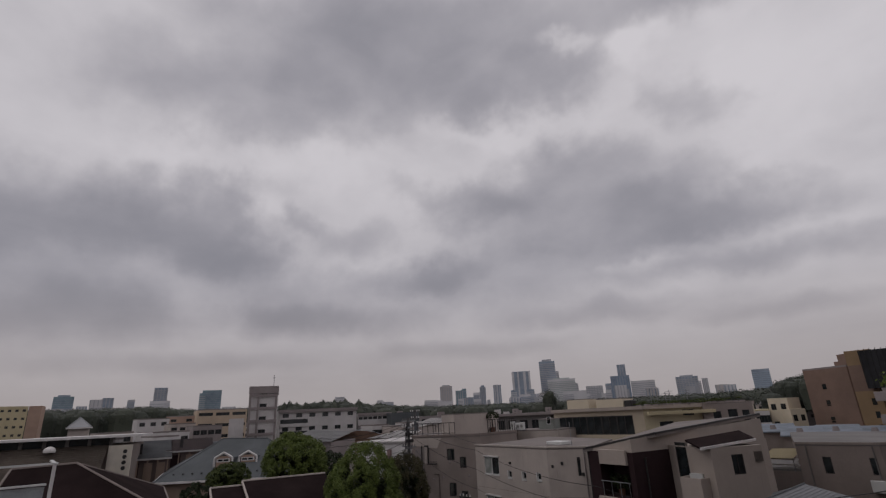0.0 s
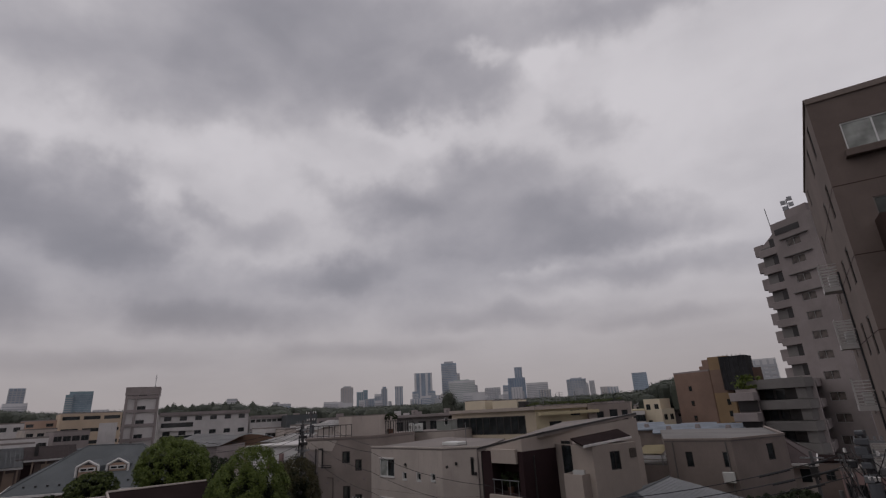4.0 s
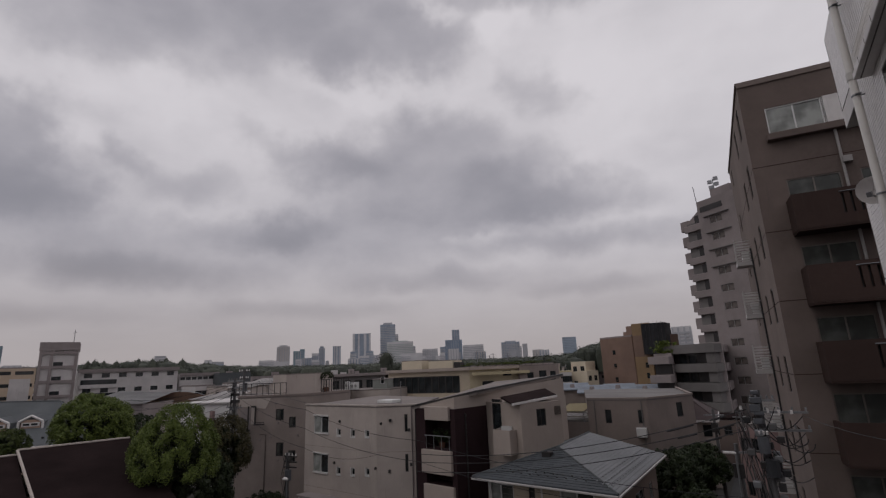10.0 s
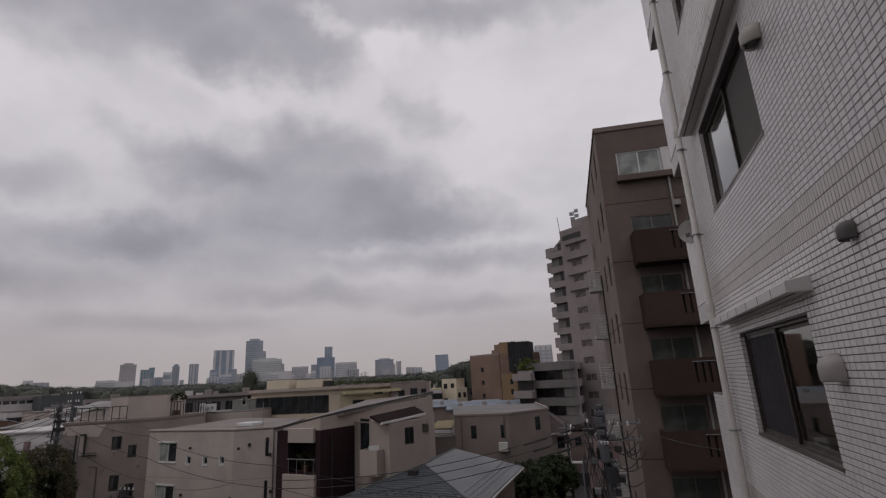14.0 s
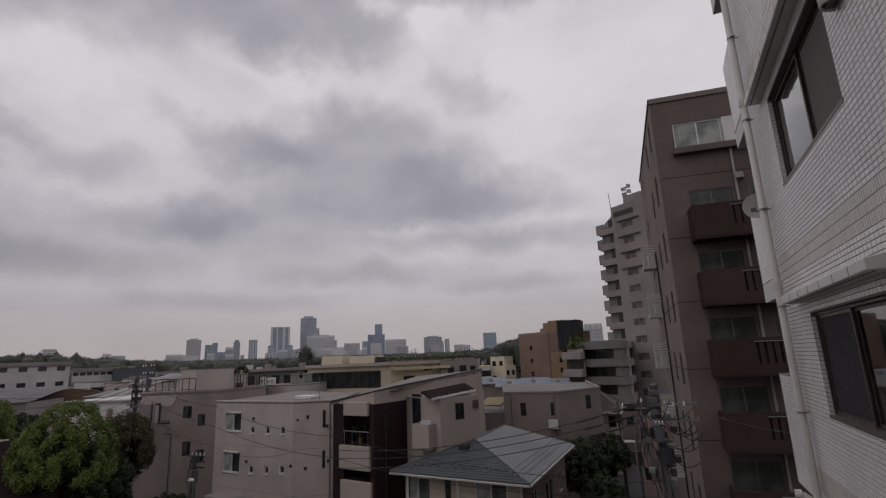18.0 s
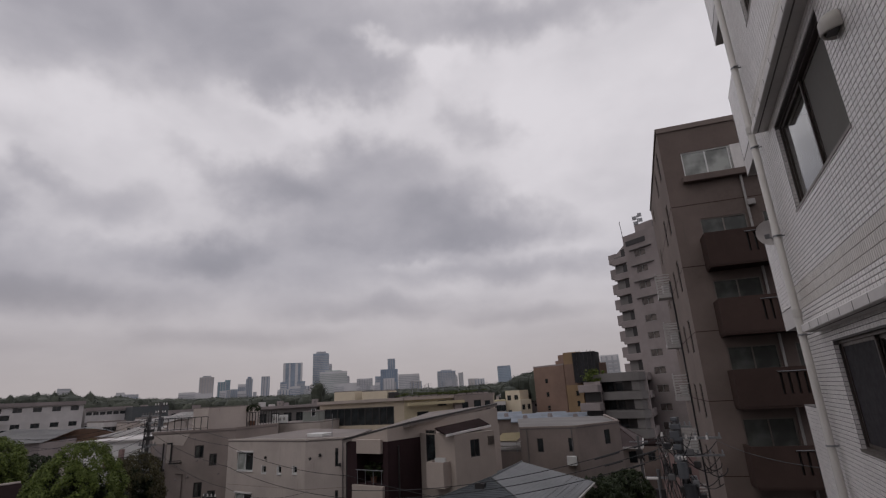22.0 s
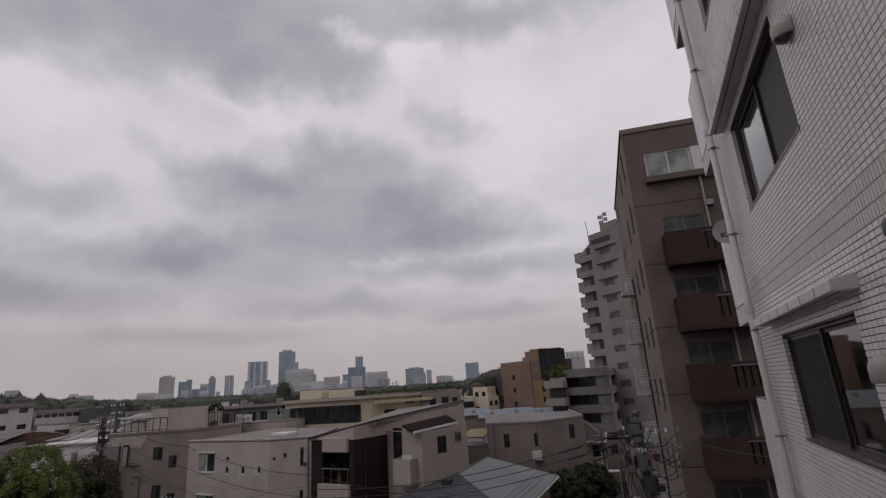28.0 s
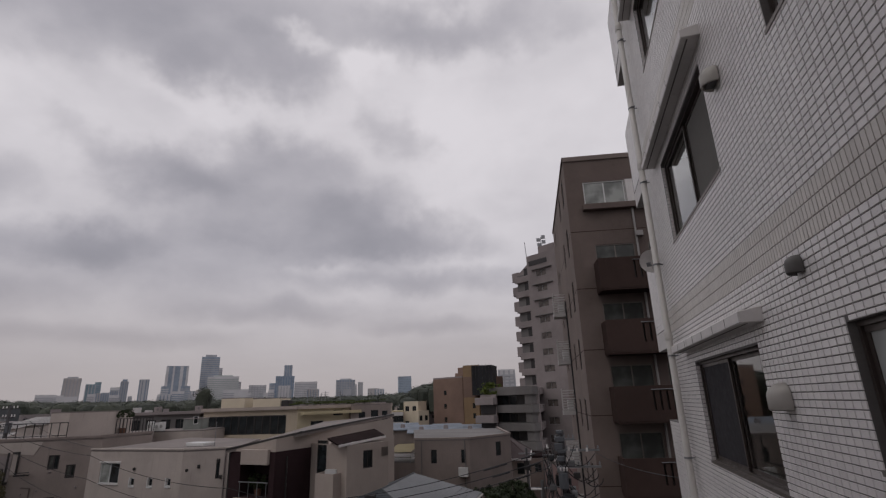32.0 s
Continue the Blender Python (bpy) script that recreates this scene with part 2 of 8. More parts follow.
def mesh_of(name, bm, mat, bevel=0.0):
    if bevel:
        bmesh.ops.bevel(bm, geom=list(bm.edges), offset=bevel, segments=1, affect="EDGES", clamp_overlap=True)
    bmesh.ops.recalc_face_normals(bm, faces=bm.faces)
    data = bpy.data.meshes.new(name)
    bm.to_mesh(data)
    bm.free()
    for m in mat if isinstance(mat, (list, tuple)) else [mat]:
        data.materials.append(m)
    return data


def part(name, bm, mat, parent, label="", m=None, bevel=0.0):
    """Links a bmesh (or a mesh made before) as one mesh object under a thing or a part."""
    data = bm if isinstance(bm, bpy.types.Mesh) else mesh_of(name, bm, mat, bevel)
    ob = new(name, data)
    ob.parent = parent
    if m:
        ob.matrix_basis = m
    return tagged(ob, label)


def thing(name, label, category, at=(0, 0, 0), turn=0.0, group="", kind=""):
    ob = new(name)
    ob.matrix_basis = pose(*at, 0, 0, turn)
    ob.empty_display_size = 0.2
    return tagged(ob, label, category, group, kind)


def spot(bearing, far):
    """Plan place at a bearing (degrees to the right of +y) and a distance from the viewpoint."""
    return Vector((far * math.sin(radians(bearing)), far * math.cos(radians(bearing))))


EYE = 11.4


def rise(el, far):
    return EYE + far * math.tan(radians(el))


def face_of(p, q):
    """The frame of a wall from p to q: x along it, y inwards, z up."""
    d = (Vector(q) - Vector(p)).normalized()
    return Matrix(((d.x, -d.y, 0, p[0]), (d.y, d.x, 0, p[1]), (0, 0, 1, 0), (0, 0, 0, 1)))


def wall_face(bm, m, wide, z0, z1, holes, deep=0.14, tops=None):
    """One wall from its frame, with openings that go in by deep. z1 may differ at the far end (tops)."""
    xs = sorted({0.0, wide, *[h[0] for h in holes], *[h[0] + h[2] for h in holes]})
    zs = sorted({z0, *[h[1] for h in holes], *[h[1] + h[3] for h in holes]})
    zs = [z for z in zs if z < z1] + [z1]

    def top(x, z):
        return z if z < z1 or tops is None else z1 + (tops - z1) * x / wide

    for xa, xb in zip(xs, xs[1:]):
        for za, zb in zip(zs, zs[1:]):
            cx, cz = (xa + xb) / 2, (za + zb) / 2
            if any(h[0] < cx < h[0] + h[2] and h[1] < cz < h[1] + h[3] for h in holes):
                continue
            quad(bm, *[m @ Vector(p) for p in ((xa, 0, za), (xb, 0, za), (xb, 0, top(xb, zb)), (xa, 0, top(xa, zb)))])
    for hx, hz, hw, hh in holes:
        c = [(hx, hz), (hx + hw, hz), (hx + hw, hz + hh), (hx, hz + hh)]
        for (ax, az), (bx, bz) in zip(c, c[1:] + c[:1]):
            quad(bm, *[m @ Vector(p) for p in ((ax, 0, az), (bx, 0, bz), (bx, deep, bz), (ax, deep, az))])


WINDOWS = {}


def window(parent, m, x, z, wide, high, frame_mat, glass_mat, leaves=2, deep=0.1, bar=0.045, sill=None, name="window", label=""):
    """A sash window set into an opening of a wall: a frame with meeting stiles, one pane a leaf, a sill."""
    glasses = glass_mat if isinstance(glass_mat, tuple) else (glass_mat,)
    key = (round(wide, 2), round(high, 2), frame_mat.name, tuple(g.name for g in glasses), leaves, bar)
    if key not in WINDOWS:
        bm = bmesh.new()
        box(bm, 0, wide, 0, 0.07, 0, bar)
        box(bm, 0, wide, 0, 0.07, high - bar, high)
        box(bm, 0, bar, 0.003, 0.067, bar, high - bar)
        box(bm, wide - bar, wide, 0.003, 0.067, bar, high - bar)
        step = wide / leaves
        for i in range(1, leaves):
            box(bm, i * step - bar * 0.55, i * step + bar * 0.55, 0.006, 0.06, bar, high - bar)
        panes = []
        for i in range(leaves):
            pm = bmesh.new()
            inset = 0.03 + 0.015 * (i % 2)
            box(pm, i * step + bar * 0.5, (i + 1) * step - bar * 0.5, inset, inset + 0.008, bar * 0.8, high - bar * 0.8)
            panes.append(mesh_of("pane", pm, glasses[i % len(glasses)]))
        WINDOWS[key] = (mesh_of("window_frame", bm, frame_mat), panes)
    frame_mesh, panes = WINDOWS[key]
    ob = part(name, frame_mesh, None, parent, label, m @ Matrix.Translation((x, deep - 0.07, z)))
    for p in panes:
        part("pane", p, None, ob)
    if sill:
        bm = box(bmesh.new(), -0.04, wide + 0.04, -deep, 0.0, -0.05, 0.0)
        part("sill", bm, sill, ob)
    return ob


def body(parent, poly, z0, z1, mat, holes=None, name="wall", roof=None, lip=0.0, roof_mat=None):
    """Walls over an outline given about the thing's own origin: one mesh a side; then a roof slab with a lip round it."""
    tops = z1 if isinstance(z1, (list, tuple)) else [z1] * len(poly)
    frames = []
    for i, p in enumerate(poly):
        j = (i + 1) % len(poly)
        q = poly[j]
        m = face_of(p, q)
        wide = (Vector(q) - Vector(p)).length
        bm = bmesh.new()
        hs = (holes or {}).get(i, [])
        wall_face(bm, m, wide, z0, tops[i], hs, tops=tops[j])
        part(name, bm, mat[i] if isinstance(mat, list) else mat, parent)
        frames.append((m, wide))
    if roof is not None:
        cx = sum(p[0] for p in poly) / len(poly)
        cy = sum(p[1] for p in poly) / len(poly)
        grown = []
        for x, y in poly:
            d = Vector((x - cx, y - cy))
            d *= (d.length + lip) / d.length
            grown.append((cx + d.x, cy + d.y))
        bm = prism(bmesh.new(), grown, [t + 0.003 for t in tops], [t + roof for t in tops])
        part("roof", bm, roof_mat or (mat[0] if isinstance(mat, list) else mat), parent)
    return frames


def rect(p, q, deep):
    """A ccw rectangle from a front edge p-q (left to right as seen), deep metres inwards."""
    d = (Vector(q) - Vector(p)).normalized()
    inw = Vector((-d.y, d.x)) * deep
    return [tuple(p), tuple(q), tuple(Vector(q) + inw), tuple(Vector(p) + inw)]

# ---- the palette ----
WHITE_TILE = surface("white_glazed_tile", (0.72, 0.692, 0.68), 0.35, coarse=0.7, fine=30, vary=0.05, bump=0.05, streak=0.1, spec=0.5, each=0.06)
GREY_TILE = surface("grey_glazed_tile", (0.55, 0.515, 0.475), 0.35, coarse=0.7, fine=30, vary=0.06, bump=0.05, spec=0.5, each=0.07)
JOINT = surface("tile_joint", (0.150, 0.142, 0.137), 0.95, fine=40, vary=0.1)
DULL_WHITE = surface("dull_white_render", (0.53, 0.505, 0.495), 0.75, coarse=0.3, fine=8, vary=0.1, bump=0.08, streak=0.3)
TAN = surface("tan_render", (0.30, 0.225, 0.18), 0.85, coarse=0.3, fine=8, vary=0.1, bump=0.12, streak=0.2)
SIDE_SHADED = surface("cream_siding_shaded", (0.20, 0.150, 0.128), 0.85, coarse=0.3, fine=8, vary=0.14, bump=0.15, streak=0.25)
SHED_SHEET = surface("weathered_sheet_roof", (0.33, 0.325, 0.325), 0.7, coarse=0.3, fine=6, vary=0.15, bump=0.06, streak=0.15)
PALE_SHEET = surface("pale_sheet_cover", (0.72, 0.71, 0.70), 0.45, coarse=0.4, fine=8, vary=0.1, bump=0.05, streak=0.1)
BRONZE = surface("dark_bronze_aluminium", (0.085, 0.070, 0.062), 0.4, 0.4, vary=0.08, bump=0.03)
SLOPE_SHEEN = surface("sheet_roof_sky_sheen", (0.165, 0.172, 0.182), 0.5, 0.15, coarse=0.3, fine=6, vary=0.12, bump=0.05, each=0.05)
GUTTER = surface("dull_white_gutter", (0.42, 0.40, 0.39), 0.5, vary=0.1, bump=0.03, streak=0.2)
WHITE_PAINT = surface("white_paint", (0.64, 0.615, 0.60), 0.6, coarse=1.2, fine=20, vary=0.08, bump=0.06, streak=0.22)
ALU = surface("bronze_aluminium", (0.16, 0.14, 0.125), 0.45, 0.5, vary=0.08, bump=0.03)
PALE_CREAM = surface("pale_cream_wall", (0.64, 0.56, 0.43), 0.85, coarse=0.2, fine=5, vary=0.08, bump=0.1, streak=0.12)
DUSKY_PINK = surface("dusky_pink_render", (0.27, 0.185, 0.175), 0.9, coarse=0.3, fine=6, vary=0.12, bump=0.15, streak=0.2)
ALU_WHITE = surface("pale_aluminium", (0.62, 0.62, 0.61), 0.4, 0.2, vary=0.06, bump=0.03)
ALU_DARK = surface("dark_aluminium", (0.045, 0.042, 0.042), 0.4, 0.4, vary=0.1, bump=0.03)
ALU_MID = surface("grey_aluminium", (0.30, 0.30, 0.29), 0.45, 0.3, vary=0.08, bump=0.03)
GLASS = pane_glass("dark_pane")
GLASS_CURTAIN = pane_glass("pale_curtain_pane", (0.26, 0.27, 0.255), 0.1, 0.25)
TOWER_PANE = pane_glass("dusty_brown_pane", (0.10, 0.085, 0.078), 0.3, 0.2)
GLASS_PALE = pane_glass("curtained_pane", (0.075, 0.078, 0.072), 0.08, 0.25)
STUCCO = surface("off_white_stucco", (0.425, 0.372, 0.337), 0.9, coarse=0.35, fine=9, vary=0.10, bump=0.2, streak=0.30)
STUCCO_GREY = surface("warm_grey_stucco", (0.264, 0.222, 0.202), 0.9, coarse=0.35, fine=9, vary=0.11, bump=0.2, streak=0.35)
STUCCO_TAUPE = surface("taupe_stucco", (0.232, 0.192, 0.175), 0.9, coarse=0.35, fine=9, vary=0.11, bump=0.2, streak=0.35)
BEIGE = surface("beige_siding", (0.385, 0.328, 0.29), 0.85, coarse=0.3, fine=8, vary=0.08, bump=0.15, streak=0.15)
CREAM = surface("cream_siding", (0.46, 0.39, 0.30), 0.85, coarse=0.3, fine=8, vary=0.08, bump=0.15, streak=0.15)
DARK_SIDING = surface("dark_brown_siding", (0.036, 0.022, 0.024), 0.85, coarse=0.3, fine=8, vary=0.14, bump=0.15, streak=0.05, spec=0.06)
ROOF_TOP = surface("roof_membrane", (0.205, 0.178, 0.166), 0.9, coarse=0.2, fine=4, vary=0.13, bump=0.2)
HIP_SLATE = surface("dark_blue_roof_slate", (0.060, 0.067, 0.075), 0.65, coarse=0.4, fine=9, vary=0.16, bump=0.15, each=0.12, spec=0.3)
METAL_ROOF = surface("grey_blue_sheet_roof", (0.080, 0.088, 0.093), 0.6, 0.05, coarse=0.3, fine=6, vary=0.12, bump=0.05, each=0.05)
METAL_PALE = surface("pale_sheet_roof", (0.255, 0.258, 0.268), 0.5, 0.2, coarse=0.3, fine=6, vary=0.12, bump=0.05, each=0.05)
SLATE = surface("dark_slate_roof", (0.022, 0.0148, 0.0148), 0.95, coarse=0.4, fine=9, vary=0.2, bump=0.25, each=0.12, spec=0.02)
SLATE_GREY = surface("grey_slate_roof", (0.080, 0.088, 0.094), 0.75, coarse=0.4, fine=9, vary=0.14, bump=0.25, each=0.1)
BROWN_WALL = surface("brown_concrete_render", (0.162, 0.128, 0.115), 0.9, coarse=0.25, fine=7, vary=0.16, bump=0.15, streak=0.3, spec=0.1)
BROWN_LIT = surface("brown_render_lit", (0.215, 0.176, 0.158), 0.85, coarse=0.25, fine=7, vary=0.1, bump=0.15, streak=0.25, spec=0.15)
BROWN_RAIL = surface("brown_balcony_panel", (0.060, 0.040, 0.035), 0.85, coarse=0.4, fine=7, vary=0.14, bump=0.1, streak=0.15, spec=0.1)
CONCRETE = surface("pale_concrete", (0.268, 0.233, 0.228), 0.9, coarse=0.2, fine=6, vary=0.12, bump=0.2, streak=0.25)
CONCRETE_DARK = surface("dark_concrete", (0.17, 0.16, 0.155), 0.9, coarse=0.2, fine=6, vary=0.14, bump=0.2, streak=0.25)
BRICK = surface("red_brown_brick", (0.235, 0.158, 0.125), 0.9, coarse=0.12, fine=5, vary=0.16, bump=0.2, streak=0.2)
PALE_OCHRE = surface("pale_ochre_wall", (0.50, 0.395, 0.295), 0.85, coarse=0.15, fine=5, vary=0.1, bump=0.1, streak=0.12)
PINK_BROWN = surface("pinkish_brown_wall", (0.38, 0.265, 0.205), 0.85, coarse=0.2, fine=5, vary=0.1, bump=0.1, streak=0.1)
OCHRE = surface("ochre_tile", (0.285, 0.195, 0.112), 0.85, coarse=0.15, fine=5, vary=0.12, bump=0.15, streak=0.15)
YELLOWISH = surface("yellowish_cream_wall", (0.50, 0.435, 0.30), 0.85, coarse=0.25, fine=6, vary=0.1, bump=0.12, streak=0.18)
YELLOW = surface("pale_yellow_wall", (0.49, 0.42, 0.27), 0.85, coarse=0.2, fine=5, vary=0.08, bump=0.1, streak=0.15)
ASPHALT = surface("asphalt", (0.038, 0.038, 0.04), 0.9, coarse=0.2, fine=8, vary=0.2, bump=0.3)
EARTH = surface("town_ground", (0.036, 0.033, 0.03), 0.95, coarse=0.05, fine=1.5, vary=0.3, bump=0.3)
BARK = surface("bark", (0.09, 0.065, 0.045), 0.95, coarse=3, fine=30, vary=0.25, bump=0.5)
STEEL = surface("galvanised_steel", (0.25, 0.255, 0.265), 0.45, 0.7, vary=0.12, bump=0.05)
POLE = surface("pole_concrete", (0.10, 0.098, 0.10), 0.85, vary=0.1, bump=0.15)
CABLE = surface("black_cable", (0.02, 0.02, 0.022), 0.6, vary=0.1, bump=0.0)

# ---- ground ----
def ground_sheet():
    bm = bmesh.new()
    n, size = 48, 4500.0
    grid = {}
    for i in range(n + 1):
        for j in range(n + 1):
            u, v = (i / n * 2 - 1), (j / n * 2 - 1)
            grid[i, j] = bm.verts.new((size * u * abs(u), size * v * abs(v), -0.02))
    for i in range(n):
        for j in range(n):
            bm.faces.new((grid[i, j], grid[i + 1, j], grid[i + 1, j + 1], grid[i, j + 1]))
    ob = new("ground", mesh_of("ground", bm, EARTH))
    tagged(ob, "grey-brown town ground between the houses", "ground", kind="structure")
    bm = bmesh.new()
    prism(bm, [(-4.6, -20), (-0.9, -20), (-1.6, 120), (-5.0, 120)], -0.01, 0.02)
    tagged(new("road", mesh_of("road", bm, ASPHALT)), "narrow dark asphalt lane between apartment blocks", "road", kind="structure")


ground_sheet()

# ---- the white tiled apartment block beside the viewpoint ----
WALL_X, WALL_END, FLOOR = 1.56, 8.75, 2.85
COURSE, TILE = 0.0523, 0.0965


def clear_glass():
    mat = MATS["clear_glass"] = bpy.data.materials.new("clear_glass")
    mat.use_nodes = True
    shader = mat.node_tree.nodes["Principled BSDF"]
    shader.inputs["Base Color"].default_value = (0.82, 0.86, 0.84, 1)
    shader.inputs["Roughness"].default_value = 0.02
    shader.inputs["Transmission Weight"].default_value = 1.0
    shader.inputs["IOR"].default_value = 1.45
    return mat


def hood_bm(r, out, drop):
    """A closed vent cowl: a quarter dome on a half-round barrel, its mouth turned down."""
    bm = bmesh.new()
    rows = [(0.94, -drop), (1.0, -drop + 0.012), (1.0, 0.0)] + [(math.cos(a), r * math.sin(a)) for a in (math.pi / 2 * k / 7 for k in range(1, 7))]
    rings = []
    for scale, z in rows:
        rings.append([bm.verts.new((-out * scale * math.sin(b), -r * scale * math.cos(b), z)) for b in (math.pi * k / 16 for k in range(17))])
    for a, b in zip(rings, rings[1:]):
        for k in range(16):
            bm.faces.new((a[k], a[k + 1], b[k + 1], b[k]))
    tip = bm.verts.new((0, 0, r))
    for k in range(16):
        bm.faces.new((rings[-1][k], rings[-1][k + 1], tip))
    lip = [bm.verts.new((v.co.x * 0.88, v.co.y * 0.9, -drop + 0.03)) for v in rings[0]]
    for k in range(16):
        bm.faces.new((rings[0][k + 1], rings[0][k], lip[k], lip[k + 1]))
    for f in bm.faces:
        f.smooth = True
    return bm


def white_building():
    glass = clear_glass()
    b = thing("white_apartment_block", "white tiled apartment block with bronze sash windows and grey bands", "apartment building", (WALL_X, WALL_END, 0))
    u_of = lambda y: WALL_END - y  # noqa: E731
    holes = []
    for k in (-1, 0, 1, 2):
        holes.append((u_of(7.28), 10.60 + k * FLOOR, 2.42, 1.19))
        holes.append((u_of(3.37), 10.97 + k * FLOOR, 1.3, 0.80))
    poly = [(0, 0), (0, -13), (9, -13), (9, 0)]
    frames = body(b, poly, 0, 19.6, JOINT, {0: holes}, roof=0.3, roof_mat=WHITE_PAINT)
    m = frames[0][0]
    bands = [(9.48 + k * FLOOR, 9.82 + k * FLOOR) for k in (-1, 0, 1, 2, 3)]
    # courses of tiles, cut at the openings
    near, far, grey = [], [], []

    def lay(u0, u1, z0, z1, to):
        for hu, hz, hw, hh in holes:
            if u0 < hu + hw and u1 > hu and z0 < hz + hh and z1 > hz:
                if u0 < hu - 0.02:
                    u1 = hu - 0.004
                elif u1 > hu + hw + 0.02:
                    u0 = hu + hw + 0.004
                elif z0 < hz - 0.015:
                    z1 = hz - 0.004
                elif z1 > hz + hh + 0.015:
                    z0 = hz + hh + 0.004
                else:
                    return
        to.append((u0, u1, z0, z1))

    for lo, hi in zip([b1 for _, b1 in bands], [b0 for b0, _ in bands[1:]] + [19.5]):
        rows = int(round((hi - lo) / COURSE)) if hi < 19 else 28
        for r in range(rows):
            z = lo + r * COURSE
            if z > 19.4:
                break
            for c in range(69):
                u = c * TILE + 0.02
                y = WALL_END - u
                picked = 2.9 < y < 4.35 and 10.95 < z < 12.3
                lay(u, u + TILE - 0.0072, z + 0.0033, z + COURSE - 0.0033, near if picked and len(near) < 290 else far)
    for lo, hi in bands:
        for r in range(3):
            for c in range(128):
                u = c * 0.0520 + 0.02
                lay(u, u + 0.0485, lo + r * 0.1133 + 0.002, lo + (r + 1) * 0.1133 - 0.002, grey)

    def joined(name, rects, mat, label):
        verts, faces = [], []
        for u0, u1, z0, z1 in rects:
            k = len(verts)
            for d, i in ((0.0, 0.0), (-0.006, 0.0025)):
                verts += [(d, -(u0 + i), z0 + i), (d, -(u1 - i), z0 + i), (d, -(u1 - i), z1 - i), (d, -(u0 + i), z1 - i)]
            faces += [(k + 4, k + 5, k + 6, k + 7), (k, k + 1, k + 5, k + 4), (k + 1, k + 2, k + 6, k + 5), (k + 2, k + 3, k + 7, k + 6), (k + 3, k, k + 4, k + 7)]
        data = bpy.data.meshes.new(name)
        data.from_pydata(verts, [], faces)
        data.materials.append(mat)
        ob = new(name, data)
        ob.parent = b
        return tagged(ob, label, kind="stuff")

    joined("tile_cladding", far, WHITE_TILE, "white glazed wall tiles in straight courses")
    joined("band_cladding", grey, GREY_TILE, "grey band of upright glazed tiles")
    shared = {}
    for u0, u1, z0, z1 in near:
        key = (round(u1 - u0, 3), round(z1 - z0, 3))
        if key not in shared:
            bm = bmesh.new()
            w, h = u1 - u0, z1 - z0
            lo = [bm.verts.new((0, -a, c)) for a, c in ((0, 0), (w, 0), (w, h), (0, h))]
            hi = [bm.verts.new((-0.006, -a, c)) for a, c in ((0.0025, 0.0025), (w - 0.0025, 0.0025), (w - 0.0025, h - 0.0025), (0.0025, h - 0.0025))]
            bm.faces.new(hi)
            for i in range(4):
                j = (i + 1) % 4
                bm.faces.new((lo[i], lo[j], hi[j], hi[i]))
            shared[key] = mesh_of("tile", bm, WHITE_TILE)
        part("tile", shared[key], None, b, m=Matrix.Translation((0, -u0, z0)))
    # windows: a dark insect screen over one leaf, clear glass in the other
    grey_screen = surface("grey_insect_screen", (0.16, 0.155, 0.145), 0.9, vary=0.05, bump=0.0, spec=0.05)
    screen = surface("insect_screen", (0.018, 0.016, 0.02), 0.8, vary=0.05, bump=0.0)
    frosted = pane_glass("frosted_pane", (0.30, 0.31, 0.30), 0.35, 0.4)
    room_mat = surface("dim_room_plaster", (0.30, 0.27, 0.24), 0.9, vary=0.06, bump=0.05)
    wood = surface("orange_wood_cabinet", (0.42, 0.18, 0.07), 0.5, vary=0.2, bump=0.05)
    for hu, hz, hw, hh in holes:
        big = hw > 2
        ob = bmesh.new()
        bar = 0.03
        box(ob, 0, hw, 0, 0.08, 0, bar)
        box(ob, 0, hw, 0, 0.08, hh - bar, hh)
        box(ob, 0, bar, 0.003, 0.077, bar, hh - bar)
        box(ob, hw - bar, hw, 0.003, 0.077, bar, hh - bar)
        win = part("window", ob, BRONZE, b, "dark bronze aluminium sliding window", m @ Matrix.Translation((hu, 0.045, hz)))
        leaves = 2 if big else 1
        step = (hw - 2 * bar) / leaves
        for i in range(leaves):
            x0, x1, dy = bar + i * step, bar + (i + 1) * step, 0.02 + 0.03 * i
            sash = bmesh.new()
            for z0, z1 in ((bar, 0.068), (hh - 0.068, hh - bar)):
                box(sash, x0, x1, dy, dy + 0.025, z0, z1)
            box(sash, x0, x0 + 0.034, dy + 0.002, dy + 0.023, 0.07, hh - 0.07)
            box(sash, x1 - 0.034, x1, dy + 0.002, dy + 0.023, 0.07, hh - 0.07)
            part("sash", sash, BRONZE, win)
            pm = box(bmesh.new(), x0 + 0.03, x1 - 0.03, dy + 0.010, dy + 0.015, 0.06, hh - 0.06)
            lower = big and hz < 11
            upper = big and hz > 11 and i == 1
            meshed = (lower and i == 0) or upper
            pane = part("screen" if meshed else "pane", pm, (grey_screen if upper else screen) if meshed else (glass if big else frosted), win, "grey insect screen" if upper else "")
            pane.visible_shadow = False
        sill = box(bmesh.new(), -0.02, hw + 0.02, -0.058, 0.0, -0.022, 0.010)
        part("sill", sill, ALU, win)
        if not big:
            continue
        # tiles on the jamb
        bm = bmesh.new()
        z = hz + 0.004
        while z < hz + hh - 0.05:
            box(bm, hu + 0.001, hu + 0.006, 0.003, 0.042, z, z + COURSE - 0.006, m)
            z += COURSE
        tagged(part("jamb_tiles", bm, WHITE_TILE, b), kind="stuff")
        # the room behind
        room = bmesh.new()
        x0, x1, d0, d1, z0, z1 = hu - 0.6, hu + hw + 0.6, 0.145, 3.2, hz - 0.75, hz + hh + 0.35
